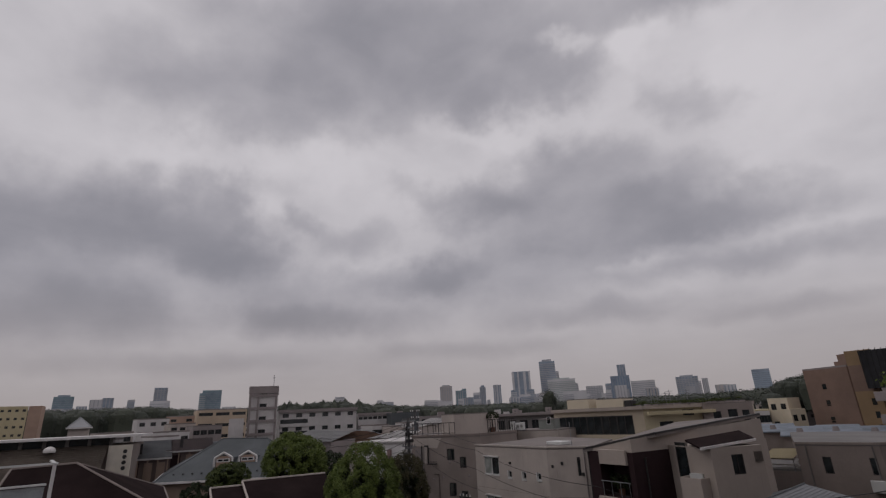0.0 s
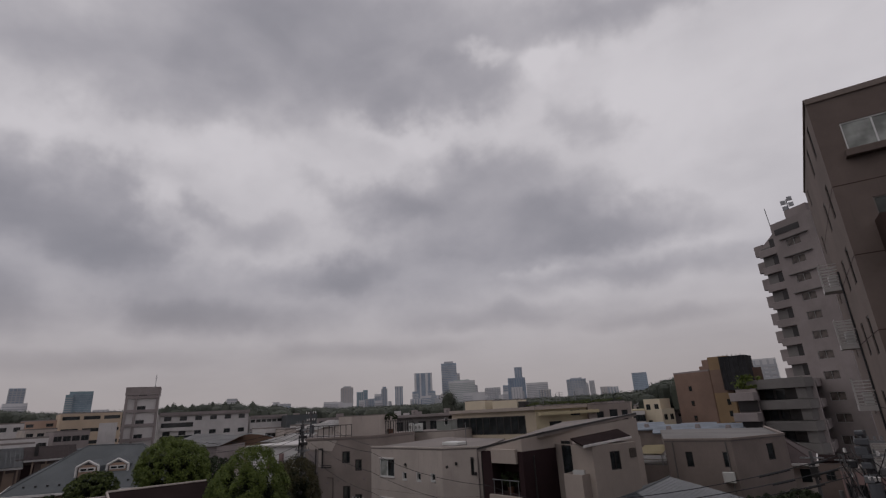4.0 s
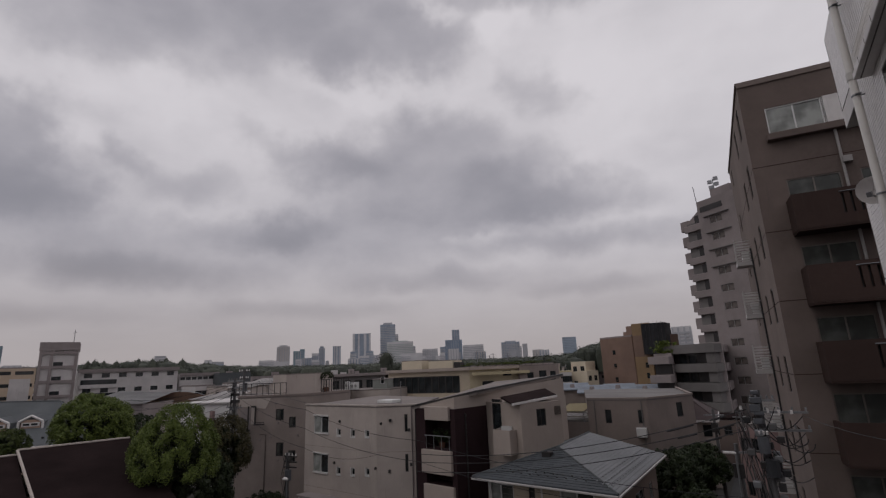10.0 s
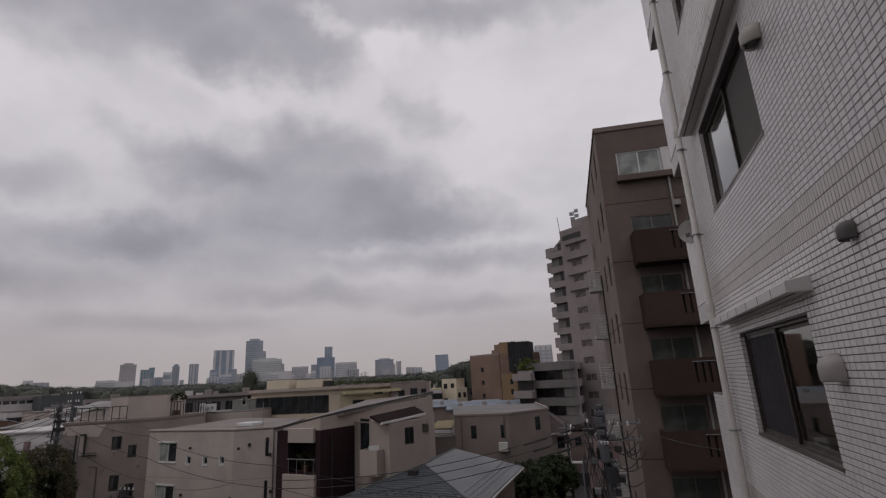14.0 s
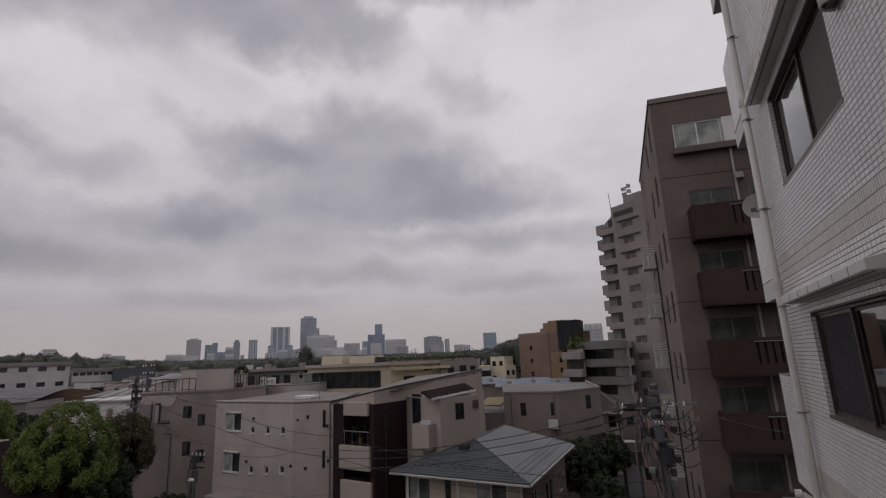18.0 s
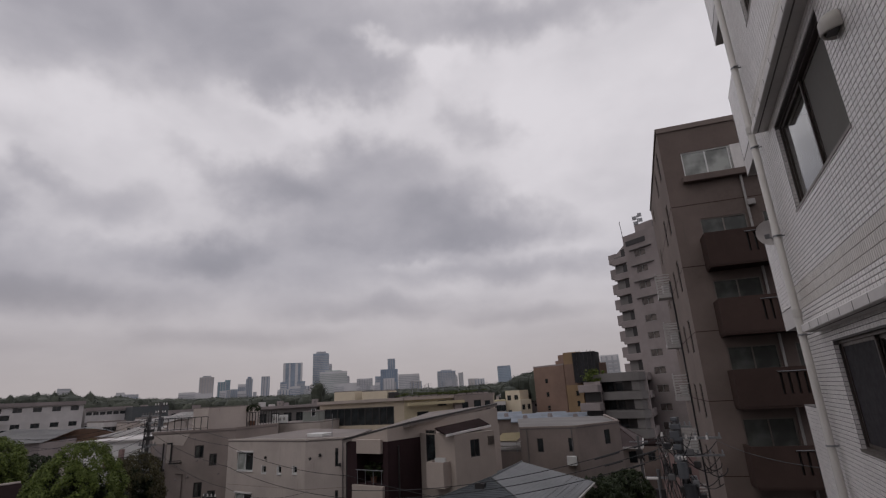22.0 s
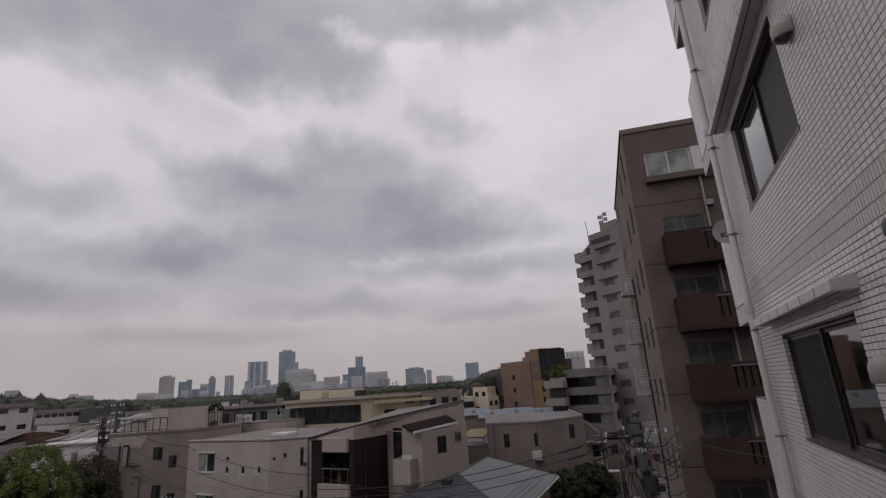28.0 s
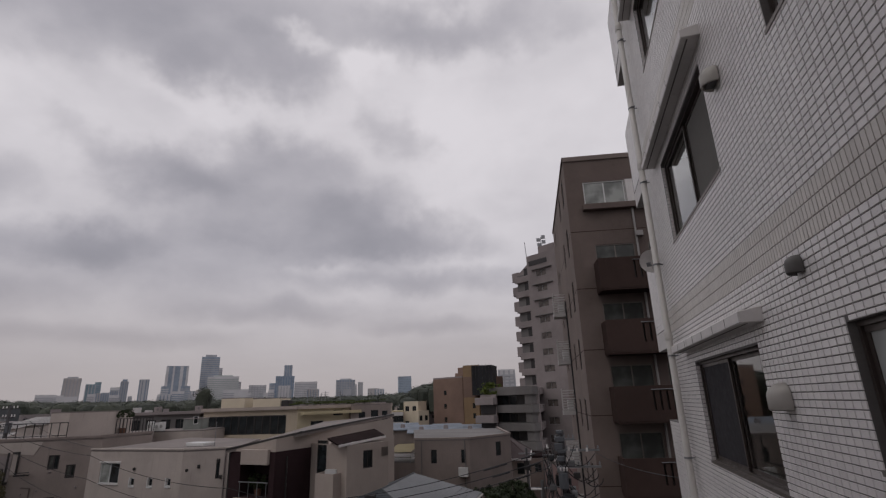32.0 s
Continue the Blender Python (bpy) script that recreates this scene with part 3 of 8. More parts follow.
        for a in ((x0, x1, d1, d1 + 0.02, z0, z1), (x0 - 0.02, x0, d0, d1, z0, z1), (x1, x1 + 0.02, d0, d1, z0, z1), (x0, x1, d0, d1, z0 - 0.02, z0), (x0, x1, d0, d1, z1, z1 + 0.02)):
            box(room, *a, m)
        part("room_lining", room, room_mat, b, "dim plastered room behind the window")
        if hz < 11:
            c = thing("cabinet", "orange wooden cabinet standing behind the window", "cabinet", (WALL_X + 0.62, 5.25, hz - 0.75))
            part("carcass", box(bmesh.new(), -0.2, 0.25, -0.5, 0.5, 0, 1.05), wood, c, bevel=0.01)
            part("top_board", box(bmesh.new(), -0.23, 0.28, -0.55, 0.55, 1.052, 1.09), wood, c)
            part("drawer", box(bmesh.new(), -0.225, -0.2, -0.46, 0.46, 0.55, 0.98), wood, c)
    # awnings over the large windows
    for k in (-1, 0, 1, 2):
        z = 11.95 + k * FLOOR
        bm = bmesh.new()
        for y0, y1 in ((4.6, 7.72),):
            prof = [(0, z), (-0.19, z), (-0.19, z + 0.10), (0, z + 0.135)]
            a = [bm.verts.new((x, y0 - WALL_END, zz)) for x, zz in prof]
            c = [bm.verts.new((x, y1 - WALL_END, zz)) for x, zz in prof]
            bm.faces.new(a)
            bm.faces.new(c[::-1])
            for i in range(4):
                j = (i + 1) % 4
                bm.faces.new((a[i], c[i], c[j], a[j]))
        hood = part("window_awning", bm, WHITE_PAINT, b, "white painted concrete hood over the window", bevel=0.008)
        groove = bmesh.new()
        for y0 in np.arange(5.0, 7.7, 0.45):
            box(groove, -0.1925, -0.1895, y0 - WALL_END, y0 + 0.008 - WALL_END, z + 0.01, z + 0.09)
        part("joint", groove, JOINT, hood)
        part("drip_groove", box(bmesh.new(), -0.13, -0.115, 4.64 - WALL_END, 7.68 - WALL_END, z - 0.004, z - 0.001), JOINT, hood)
    # vent cowls
    steel = surface("weathered_steel_cowl", (0.40, 0.38, 0.35), 0.5, 0.3, vary=0.1, bump=0.05)
    dark_steel = surface("dark_steel_cowl", (0.13, 0.125, 0.12), 0.5, 0.4, vary=0.1, bump=0.05)
    for k in (-1, 0, 1):
        for y, z, r, out, drop, mat, lab in ((4.46, 11.36, 0.105, 0.135, 0.10, steel, "cream steel vent cowl"), (3.74, 12.22, 0.062, 0.088, 0.07, dark_steel, "dark grey steel vent cowl")):
            cowl = part("vent_cowl", hood_bm(r, out, drop), mat, b, lab, Matrix.Translation((-0.012, y - WALL_END, z + k * FLOOR)))
            part("louvre", box(bmesh.new(), -out * 0.62, -0.004, -r * 0.66, r * 0.66, -drop + 0.016, -drop + 0.024), ALU_DARK, cowl)
    # rain pipe with brackets and couplings
    pipe_mat = surface("ivory_pvc_pipe", (0.56, 0.54, 0.51), 0.5, coarse=1.5, vary=0.06, bump=0.03, streak=0.1)
    px, py = -0.10, 8.27 - WALL_END
    bm = tube(bmesh.new(), (px, py, 0.1), (px, py, 19.8), 0.050, sides=16)
    for f in bm.faces:
        f.smooth = True
    pipe = part("rain_pipe", bm, pipe_mat, b, "ivory plastic rain pipe with steel brackets")
    for z in np.arange(9.1, 19.6, FLOOR / 2):
        bm = tube(bmesh.new(), (px, py, z), (px, py, z + 0.025), 0.056, sides=14)
        box(bm, px + 0.04, 0.0, py - 0.008, py + 0.008, z + 0.004, z + 0.02)
        box(bm, px - 0.02, px + 0.05, py - 0.085, py - 0.05, z + 0.006, z + 0.018)
        part("bracket", bm, STEEL, pipe)
    for z in np.arange(9.35, 19.6, FLOOR):
        part("coupling", tube(bmesh.new(), (px, py, z), (px, py, z + 0.11), 0.060, sides=16), pipe_mat, pipe)
    bm = tube(bmesh.new(), (px, py, 9.38), (px - 0.16, py + 0.02, 9.50), 0.045, sides=12)
    tube(bm, (px - 0.16, py + 0.02, 9.50), (px - 0.24, py + 0.03, 9.50), 0.06, sides=12)
    part("branch", bm, pipe_mat, pipe)
    # balconies on the end wall, seen edge on past the pipe
    for k in range(-2, 3):
        z = 12.15 + k * FLOOR
        bm = box(bmesh.new(), 0.002, 3.0, 0.002, 1.25, z, z + 0.30)
        bal = part("balcony_slab", bm, WHITE_PAINT, b, "white concrete balcony slab")
        bm = box(bmesh.new(), 0.0, 0.14, 0.004, 1.24, z + 0.303, z + 1.68)
        box(bm, 0.143, 3.0, 1.10, 1.24, z + 0.303, z + 1.68)
        part("parapet", bm, JOINT, bal)
        bm = bmesh.new()
        for r in range(24):
            for c in range(12):
                y0 = 0.02 + c * TILE
                box(bm, -0.006, 0.0, y0, y0 + TILE - 0.005, z + 0.31 + r * COURSE * 1.08, z + 0.31 + r * COURSE * 1.08 + COURSE * 1.08 - 0.005)
        tagged(part("parapet_tiles", bm, WHITE_TILE, bal), kind="stuff")
    # ledge under the lower band
    part("lower_canopy", box(bmesh.new(), -0.35, 0.0, -5.85, -0.25, 8.55, 8.75), WHITE_PAINT, b, "white canopy below the lower band", bevel=0.01)

    dish = thing("satellite_dish", "small white satellite dish clamped to a balcony", "satellite dish", (WALL_X + 0.11, WALL_END + 0.45, 13.60))
    bm = bmesh.new()
    rings = []
    for i in range(6):
        r = 0.205 * i / 5
        rings.append([bm.verts.new((r * math.cos(a), 0.35 * r * r / 0.24, r * math.sin(a))) for a in (2 * math.pi * j / 18 for j in range(18))] if i else [bm.verts.new((0, 0, 0))])
    for j in range(18):
        bm.faces.new((rings[0][0], rings[1][j], rings[1][(j + 1) % 18]))
    for a, c in zip(rings[1:], rings[2:]):
        for j in range(18):
            bm.faces.new((a[j], a[(j + 1) % 18], c[(j + 1) % 18], c[j]))
    bmesh.ops.solidify(bm, geom=list(bm.faces), thickness=0.012)
    turn = pose(-0.12, -0.05, 0.08, -20, 0, 160)
    part("reflector", bm, WHITE_PAINT, dish, m=turn)
    bm = tube(bmesh.new(), (0, 0.02, -0.1), (0, 0.34, -0.02), 0.012)
    box(bm, -0.03, 0.03, 0.32, 0.40, -0.05, 0.02)
    part("feed_arm", bm, STEEL, dish, m=turn)
    part("mount", tube(bmesh.new(), (0.06, -0.03, 0.0), (-0.1, -0.04, 0.08), 0.02), STEEL, dish)


white_building()


def rear_light_block():
    """An unseen block added behind the viewpoint to keep light off the lower walls."""
    bm = box(bmesh.new(), -4.2, WALL_X - 0.004, -13.0, -1.35, 0.0, 21.5)
    wall = new("wall_rear", mesh_of("wall_rear", bm, WHITE_TILE, 0.02))
    tagged(wall, "unseen pale tiled block added behind the viewpoint to hold off light", "wall", kind="structure")


rear_light_block()

# ---- the brown apartment block ----
def brown_block():
    p = spot(1.32, 24.0)
    q = spot(-0.68, 36.0) - p
    d = Vector((math.cos(radians(7.3)), math.sin(radians(7.3))))
    top = 23.1
    b = thing("brown_apartment_block", "brown rendered apartment block with solid brown balconies", "apartment building", (p.x, p.y, 0))
    r = d * 13.0
    poly = [(q.x, q.y), (0, 0), (r.x, r.y), (r.x + q.x, r.y + q.y)]
    deep = Vector(q).length
    side, front = [], []
    for k in range(8):
        z = 0.75 + k * FLOOR
        side += [(deep - 2.3, z + 0.55, 0.75, 1.5), (deep - 4.9, z + 0.65, 0.75, 1.4), (deep - 10.5, z + 0.9, 0.6, 1.0)]
        if k < 7:
            front += [(1.08, z - 1.25, 1.85, 1.85), (3.55, z - 1.25, 1.9, 1.85)] if k else []
    front += [(0.85, 20.52, 2.0, 1.25), (2.853, 20.52, 2.2, 1.25)]
    # side wall takes a lighter copy of the render for the light on it
    frames = body(b, poly, 0, top, [BROWN_LIT, BROWN_WALL, BROWN_WALL, BROWN_WALL], {0: side, 1: front}, roof=0.12, lip=0.08, roof_mat=BROWN_WALL)
    ms, mf = frames[0][0], frames[1][0]
    for h in side:
        window(b, ms, *h[:2], h[2], h[3], ALU_DARK, GLASS, 1)
    for h in front:
        window(b, mf, *h[:2], h[2], h[3], ALU_WHITE if h[1] > 20 else ALU, GLASS_CURTAIN if h[1] > 20 else GLASS_PALE, 2 if h[0] != 2.853 else 3, bar=0.05)
    # rim round the top
    bm = bmesh.new()
    box(bm, -0.02, 13.0, -0.06, 0.0, top - 0.12, top + 0.125, mf)
    part("coping", bm, BROWN_LIT, b)
    # projecting frame and sill of the top window
    bm = bmesh.new()
    box(bm, 0.70, 5.3, -0.32, -0.003, 20.2, 20.5, mf)
    part("bay_sill", bm, BROWN_WALL, b, bevel=0.02)
    bm = bmesh.new()
    box(bm, 2.9, 5.3, -0.06, -0.004, 20.52, 21.77, mf)
    part("infill_panel", bm, WHITE_PAINT, b, "off-white infill panel beside the top window")
    # balconies
    for k in range(1, 7):
        z = 17.5 - (7 - 1 - k) * FLOOR
        bal = bmesh.new()
        mb = mf @ Matrix.Translation((0.92, -1.05, 0))
        slots = [(1.55 + 0.27 * i, z - 1.0, 0.09, 0.78) for i in range(4)] + [(3.6 + 0.27 * i, z - 1.0, 0.09, 0.78) for i in range(4)]
        wall_face(bal, mb, 6.5, z - 1.42, z, slots, deep=0.12)
        one = part("balcony", bal, BROWN_RAIL, b, "solid dark brown balcony with slots")
        bm = bmesh.new()
        box(bm, 0.0, 0.12, 0.003, 1.05, z - 1.42, z, mb)
        box(bm, 0.0, 6.5, 0.003, 0.12, z - 0.05, z + 0.004, mb)
        part("side_panel", bm, BROWN_RAIL, one)
        bm = box(bmesh.new(), 0.02, 6.48, 0.02, 1.05, z - 1.50, z - 1.423, mb)
        part("slab", bm, BROWN_RAIL, one)
        # dark sheet just behind the panel closes the slots
        bm = box(bmesh.new(), 0.125, 6.45, 0.13, 0.14, z - 1.40, z - 0.2, mb)
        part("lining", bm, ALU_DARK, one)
        # rail on the slots
        bm = tube(bmesh.new(), mb @ Vector((1.5, -0.02, z - 0.16)), mb @ Vector((2.6, -0.02, z - 0.16)), 0.02)
        part("rail", bm, STEEL, one)
    # casting seams between the storeys
    for k in range(1, 8):
        z = 17.5 - (6 - k) * FLOOR - 1.2
        part("seam", box(bmesh.new(), 0.02, 6.0, -0.006, -0.002, z, z + 0.035, mf), BROWN_RAIL, b)
        part("seam", box(bmesh.new(), 0.1, deep - 0.02, -0.006, -0.002, z, z + 0.035, ms), BROWN_RAIL, b)
    # rain pipes down the front
    for u in (3.05,):
        bm = tube(bmesh.new(), mf @ Vector((u, -0.09, 0.2)), mf @ Vector((u, -0.09, 20.2)), 0.055, sides=10)
        part("rain_pipe", bm, surface("grey_pipe", (0.35, 0.33, 0.32), 0.5), b)
        bm = box(bmesh.new(), u - 0.02, u + 0.3, -0.22, -0.003, 18.75, 19.0, mf)
        part("junction_box", bm, surface("grey_pipe", (0.35, 0.33, 0.32), 0.5), b, "grey junction box")
    # white cages for air conditioners on the side wall
    cage = None
    for k in range(1, 7):
        z = 0.75 + k * FLOOR - 1.4
        for u in (deep - 8.2,):
            if cage is None:
                cage = (mesh_of("slat", box(bmesh.new(), 0, 0.95, -0.72, -0.69, 0, 0.055), GUTTER), mesh_of("slat", box(bmesh.new(), 0, 0.02, -0.688, -0.01, 0, 0.055), GUTTER), mesh_of("upright", box(bmesh.new(), 0, 0.035, -0.75, -0.722, -0.05, 1.20), GUTTER))
            one = part("air_conditioner_cage", box(bmesh.new(), -0.05, 1.0, -0.76, 0.0, z - 0.28, z - 0.05), GUTTER, b, "white slatted cage for an air conditioner", ms @ Matrix.Translation((u, 0, 0)))
            for i in range(8):
                zz = z + i * 0.15
                part("slat", cage[0], None, one, m=Matrix.Translation((0, 0, zz)))
                part("slat", cage[1], None, one, m=Matrix.Translation((-0.02, 0, zz)))
                part("slat", cage[1], None, one, m=Matrix.Translation((0.95, 0, zz)))
            for x in (0, 0.31, 0.63, 0.93):
                part("upright", cage[2], None, one, m=Matrix.Translation((x, 0, z)))
            part("air_conditioner", box(bmesh.new(), 0.08, 0.86, -0.45, -0.12, z - 0.04, z + 0.55), ALU_WHITE, one)
            part("coolant_pipe", tube(bmesh.new(), (1.25, -0.05, z - 2.2), (1.25, -0.05, z + 0.6), 0.04), CABLE, one)


brown_block()


# ---- houses ----
def house(name, label, corners, top, mat, cat="house", roof=0.18, roof_mat=None, lip=0.0, z0=0.0, holes=None):
    """A house over (bearing, distance) corners, ccw from its front left. Returns the thing and its wall frames."""
    pts = [spot(*c) for c in corners]
    o = pts[0]
    b = thing(name, label, cat, (o.x, o.y, 0))
    return b, body(b, [tuple(p - o) for p in pts], z0, top, mat, holes, roof=roof, lip=lip, roof_mat=roof_mat), pts


def u_at(p, q, az):
    """How far along a wall p-q the bearing az meets it."""
    d = (q - p).normalized()
    t = math.tan(radians(az))
    return (p.y * t - p.x) / (d.x - t * d.y)


def holes_at(p, q, items):
    """Openings (az0, az1, el_top, el_bottom) on a wall, as (u, z, wide, high)."""
    out = []
    d = (q - p).normalized()
    for a0, a1, e1, e0 in items:
        u0, u1 = u_at(p, q, a0), u_at(p, q, a1)
        far = (p + d * (u0 + u1) / 2).length
        z1, z0 = rise(e1, far), rise(e0, far)
        out.append((u0, z0, u1 - u0, z1 - z0))
    return out


def white_house():
    c = [(-47.88, 43.2), (-40.45, 36.6), (-36.1, 36.0), (-33.5, 45), (-40.0, 53)]
    p, q, r = (spot(*a) for a in c[:3])
    wins = [(-47.0, -45.5, -4.32, -6.05), (-47.0, -45.5, -8.05, -9.85)]
    small = []
    for e in (0.0, -3.75):
        small += [(-44.57, -44.24, -5.74 + e, -6.4 + e), (-43.1, -42.77, -5.9 + e, -6.6 + e), (-41.6, -41.25, -6.05 + e, -6.72 + e)]
    slits = [(-37.42, -37.1, -4.64, -6.42), (-37.42, -37.1, -8.66, -10.38)]
    h0, hs, h1 = holes_at(p, q, wins), holes_at(p, q, small), holes_at(q, r, slits)
    z = rise(-3.26, 43.2)
    b, frames, _ = house("white_house", "off-white stucco three-storey house with a flat roof", c, z, STUCCO, roof=0.1, roof_mat=ROOF_TOP, holes={0: h0 + hs, 1: h1})
    m, wide = frames[0]
    for h in h0:
        window(b, m, *h, ALU_WHITE, (GLASS_CURTAIN, GLASS), 2, sill=WHITE_PAINT, bar=0.07)
        part("shutter_box", box(bmesh.new(), h[0] - 0.05, h[0] + h[2] + 0.05, -0.08, -0.003, h[1] + h[3], h[1] + h[3] + 0.09, m), WHITE_PAINT, b)
    for h in hs:
        window(b, m, *h, ALU_WHITE, GLASS, 1)
        bm = box(bmesh.new(), h[0] - 0.09, h[0] - 0.002, -0.03, -0.003, h[1] - 0.1, h[1] + h[3] + 0.02, m)
        box(bm, h[0], h[0] + h[2] + 0.05, -0.05, -0.003, h[1] - 0.1, h[1] - 0.002, m)
        part("window_surround", bm, ALU_WHITE, b)
    for h in h1:
        window(b, frames[1][0], *h, ALU_DARK, GLASS, 1)
    # panel joints
    joint = surface("stucco_joint", (0.20, 0.175, 0.155), 0.95)
    for k in range(2):
        mm, w = frames[k]
        for zz in (z - 2.9, z - 5.8):
            part("panel_joint", box(bmesh.new(), 0.02, w - 0.02, -0.006, -0.002, zz, zz + 0.018, mm), joint, b)
    # parapet rim, roof hatch and aerials
    for k in range(2):
        mm, w = frames[k]
        part("parapet_rim", box(bmesh.new(), -0.03, w + 0.03, -0.04, 0.16, z + 0.10, z + 0.20, mm), STUCCO, b)
    part("roof_hatch", box(bmesh.new(), 5.6, 7.2, 2.6, 3.6, z + 0.1, z + 0.34, m), ALU_WHITE, b, bevel=0.03)
    for u in (4.4, 8.9):
        part("vent_cap", tube(bmesh.new(), m @ Vector((u, -0.02, z - 1.0)), m @ Vector((u, -0.12, z - 1.02)), 0.09), ALU_DARK, b)
        part("vent_cap", tube(bmesh.new(), m @ Vector((u - 0.6, -0.02, z - 3.9)), m @ Vector((u - 0.6, -0.12, z - 3.92)), 0.09), ALU_DARK, b)
    mm, w = frames[1]
    for u, dz in ((0.9, 0.75), (2.0, 0.5), (0.8, 4.0), (2.3, 3.6), (2.2, 1.4)):
        part("vent_cap", box(bmesh.new(), u, u + 0.16, -0.12, -0.003, z - dz - 0.2, z - dz, mm), ALU_DARK, b, bevel=0.02)
    part("rain_pipe", tube(bmesh.new(), mm @ Vector((w - 0.35, -0.06, 0.2)), mm @ Vector((w - 0.35, -0.06, z)), 0.04), CONCRETE, b)
    part("antenna_mast", tube(bmesh.new(), m @ Vector((9.0, 1.8, z + 0.1)), m @ Vector((9.0, 1.8, z + 1.7)), 0.02), STEEL, b)
    # entrance canopy at street level
    canopy = part("entrance_canopy", box(bmesh.new(), 0.6, wide - 2.4, -1.1, -0.003, 2.57, 2.72, m), CONCRETE, b)
    for u in (0.8, wide * 0.5, wide - 2.7):
        part("post", box(bmesh.new(), u, u + 0.12, -1.05, -0.93, 0.0, 2.57, m), WHITE_PAINT, canopy)
    part("garage_door", box(bmesh.new(), 5.2, 8.4, -0.03, -0.003, 0.0, 2.4, m), ALU_DARK, b)


white_house()


def dark_house():
    tl = spot(-36.2, 34.3)
    d = Vector((math.cos(radians(-11)), math.sin(radians(-11))))
    inw = Vector((-d.y, d.x))
    fr = tl + d * u_at(Vector((0, 0)) + tl, tl + d, -31.95)
    o = tl
    b = thing("dark_house", "three-storey house with dark brown siding and beige panels", "house", (o.x, o.y, 0))
    wide = (fr - tl).length
    z = rise(-4.15, 33.4)
    deep = 13.0
    poly = [Vector((0, 0)), fr - o, fr - o + inw * deep, inw * deep]
    m = face_of((0, 0), tuple(fr - o))
    u = lambda az: u_at(tl, fr, az)  # noqa: E731
    ua, ub = u(-35.2), u(-32.45)
    hole = [(ua, rise(-8.25, 33.3), ub - ua, rise(-5.3, 33.3) - rise(-8.25, 33.3)), (ua, rise(-11.65, 33.3), ub - ua, rise(-10.75, 33.3) - rise(-11.65, 33.3)), (ua, 0.2, ub - ua, 2.3)]
    wall = bmesh.new()
    wall_face(wall, m, wide, 0, z, hole, deep=1.1)
    part("wall", wall, DARK_SIDING, b)
    for i in (1, 2, 3):
        p, q = poly[i], poly[(i + 1) % 4]
        bm = bmesh.new()
        wall_face(bm, face_of(tuple(p), tuple(q)), (q - p).length, 0, z, [])
        part("wall", bm, DARK_SIDING, b)
    part("inner_wall", box(bmesh.new(), ua, ub, 1.1, 1.2, 0, z, m), DARK_SIDING, b)
    ms = face_of(tuple(poly[1]), tuple(poly[2]))
    # upright boards on the dark side
    for i in range(26):
        part("board", box(bmesh.new(), 0.1 + i * 0.48, 0.1 + i * 0.48 + 0.475, -0.012, -0.002, 0.3, z - 0.02, ms), DARK_SIDING, b)
    part("rear_panel", box(bmesh.new(), 8.2, 13.03, -0.05, -0.02, 0.0, z + 0.02, ms), BEIGE, b, "beige rear part of the long side")
    # beige panels of the balcony bay
    far = 33.2
    for e1, e0, a0, a1 in ((-3.95, -5.35, -35.0, -32.45), (-8.35, -10.65, -35.45, -32.3), (-11.7, -14.4, -35.3, -32.15)):
        u0, u1 = u(a0), u(a1)
        part("balcony_panel", box(bmesh.new(), u0, u1, -0.22, -0.004, rise(e0, far), rise(e1, far), m), BEIGE, b, "beige balcony panel", bevel=0.02)
    bm = tube(bmesh.new(), m @ Vector((ua, -0.05, rise(-6.95, far))), m @ Vector((ub, -0.05, rise(-6.95, far))), 0.03)
    for i in range(4):
        x = ua + (ub - ua) * (0.05 + i * 0.3)
        tube(bm, m @ Vector((x, -0.05, rise(-8.3, far))), m @ Vector((x, -0.05, rise(-6.95, far))), 0.02)
    part("rail", bm, STEEL, b, "galvanised balcony rail")
    part("rain_pipe", tube(bmesh.new(), ms @ Vector((0.9, -0.07, 0.2)), ms @ Vector((0.9, -0.07, z - 0.3)), 0.05), ALU_DARK, b)
    part("corner_trim", box(bmesh.new(), -0.08, 0.0, -0.02, 0.1, 0, z, m), ALU_DARK, b)
    # beige upper storey wall and pitched roof slab with overhang
    rg, br = spot(-29.45, 32.8), spot(-19.81, 44.0)
    r0, r1, r2, r3 = (tl - d * 0.15 - inw * 0.25), rg, br, br - d * 7.2
    pts = [tuple(a - o) for a in (r0, r1, r2, r3)]
    hi = [rise(-3.93, 34.2), rise(-2.64, 32.8), rise(-1.15, 44.0), rise(-1.6, 48)]
    lo_poly = [tuple(a - o) for a in (tl + inw * 0.02, fr - d * 0.02 + inw * 0.02, fr + inw * deep - d * 0.02, tl + inw * deep)]
    bm = bmesh.new()
    prism(bm, lo_poly, z - 0.05, [z + 0.05, rise(-3.05, 32.3), rise(-1.45, 44), rise(-1.8, 47)])
    part("upper_wall", bm, BEIGE, b, "beige siding below the roof")
    bm = prism(bmesh.new(), pts, [h - 0.16 for h in hi], hi)
    part("roof", bm, ROOF_TOP, b, "pale sheet roof with a dark edge")
    for i, j in ((0, 1), (1, 2)):
        p, q = Vector(pts[i]), Vector(pts[j])
        mm = face_of(tuple(p), tuple(q))
        w = (q - p).length
        bm = bmesh.new()
        vs = [mm @ Vector(a) for a in ((0, -0.03, hi[i] - 0.02), (w, -0.03, hi[j] - 0.02), (w, -0.03, hi[j] + 0.10), (0, -0.03, hi[i] + 0.10))]
        vs += [mm @ Vector(a) for a in ((0, 0.12, hi[i] - 0.02), (w, 0.12, hi[j] - 0.02), (w, 0.12, hi[j] + 0.10), (0, 0.12, hi[i] + 0.10))]
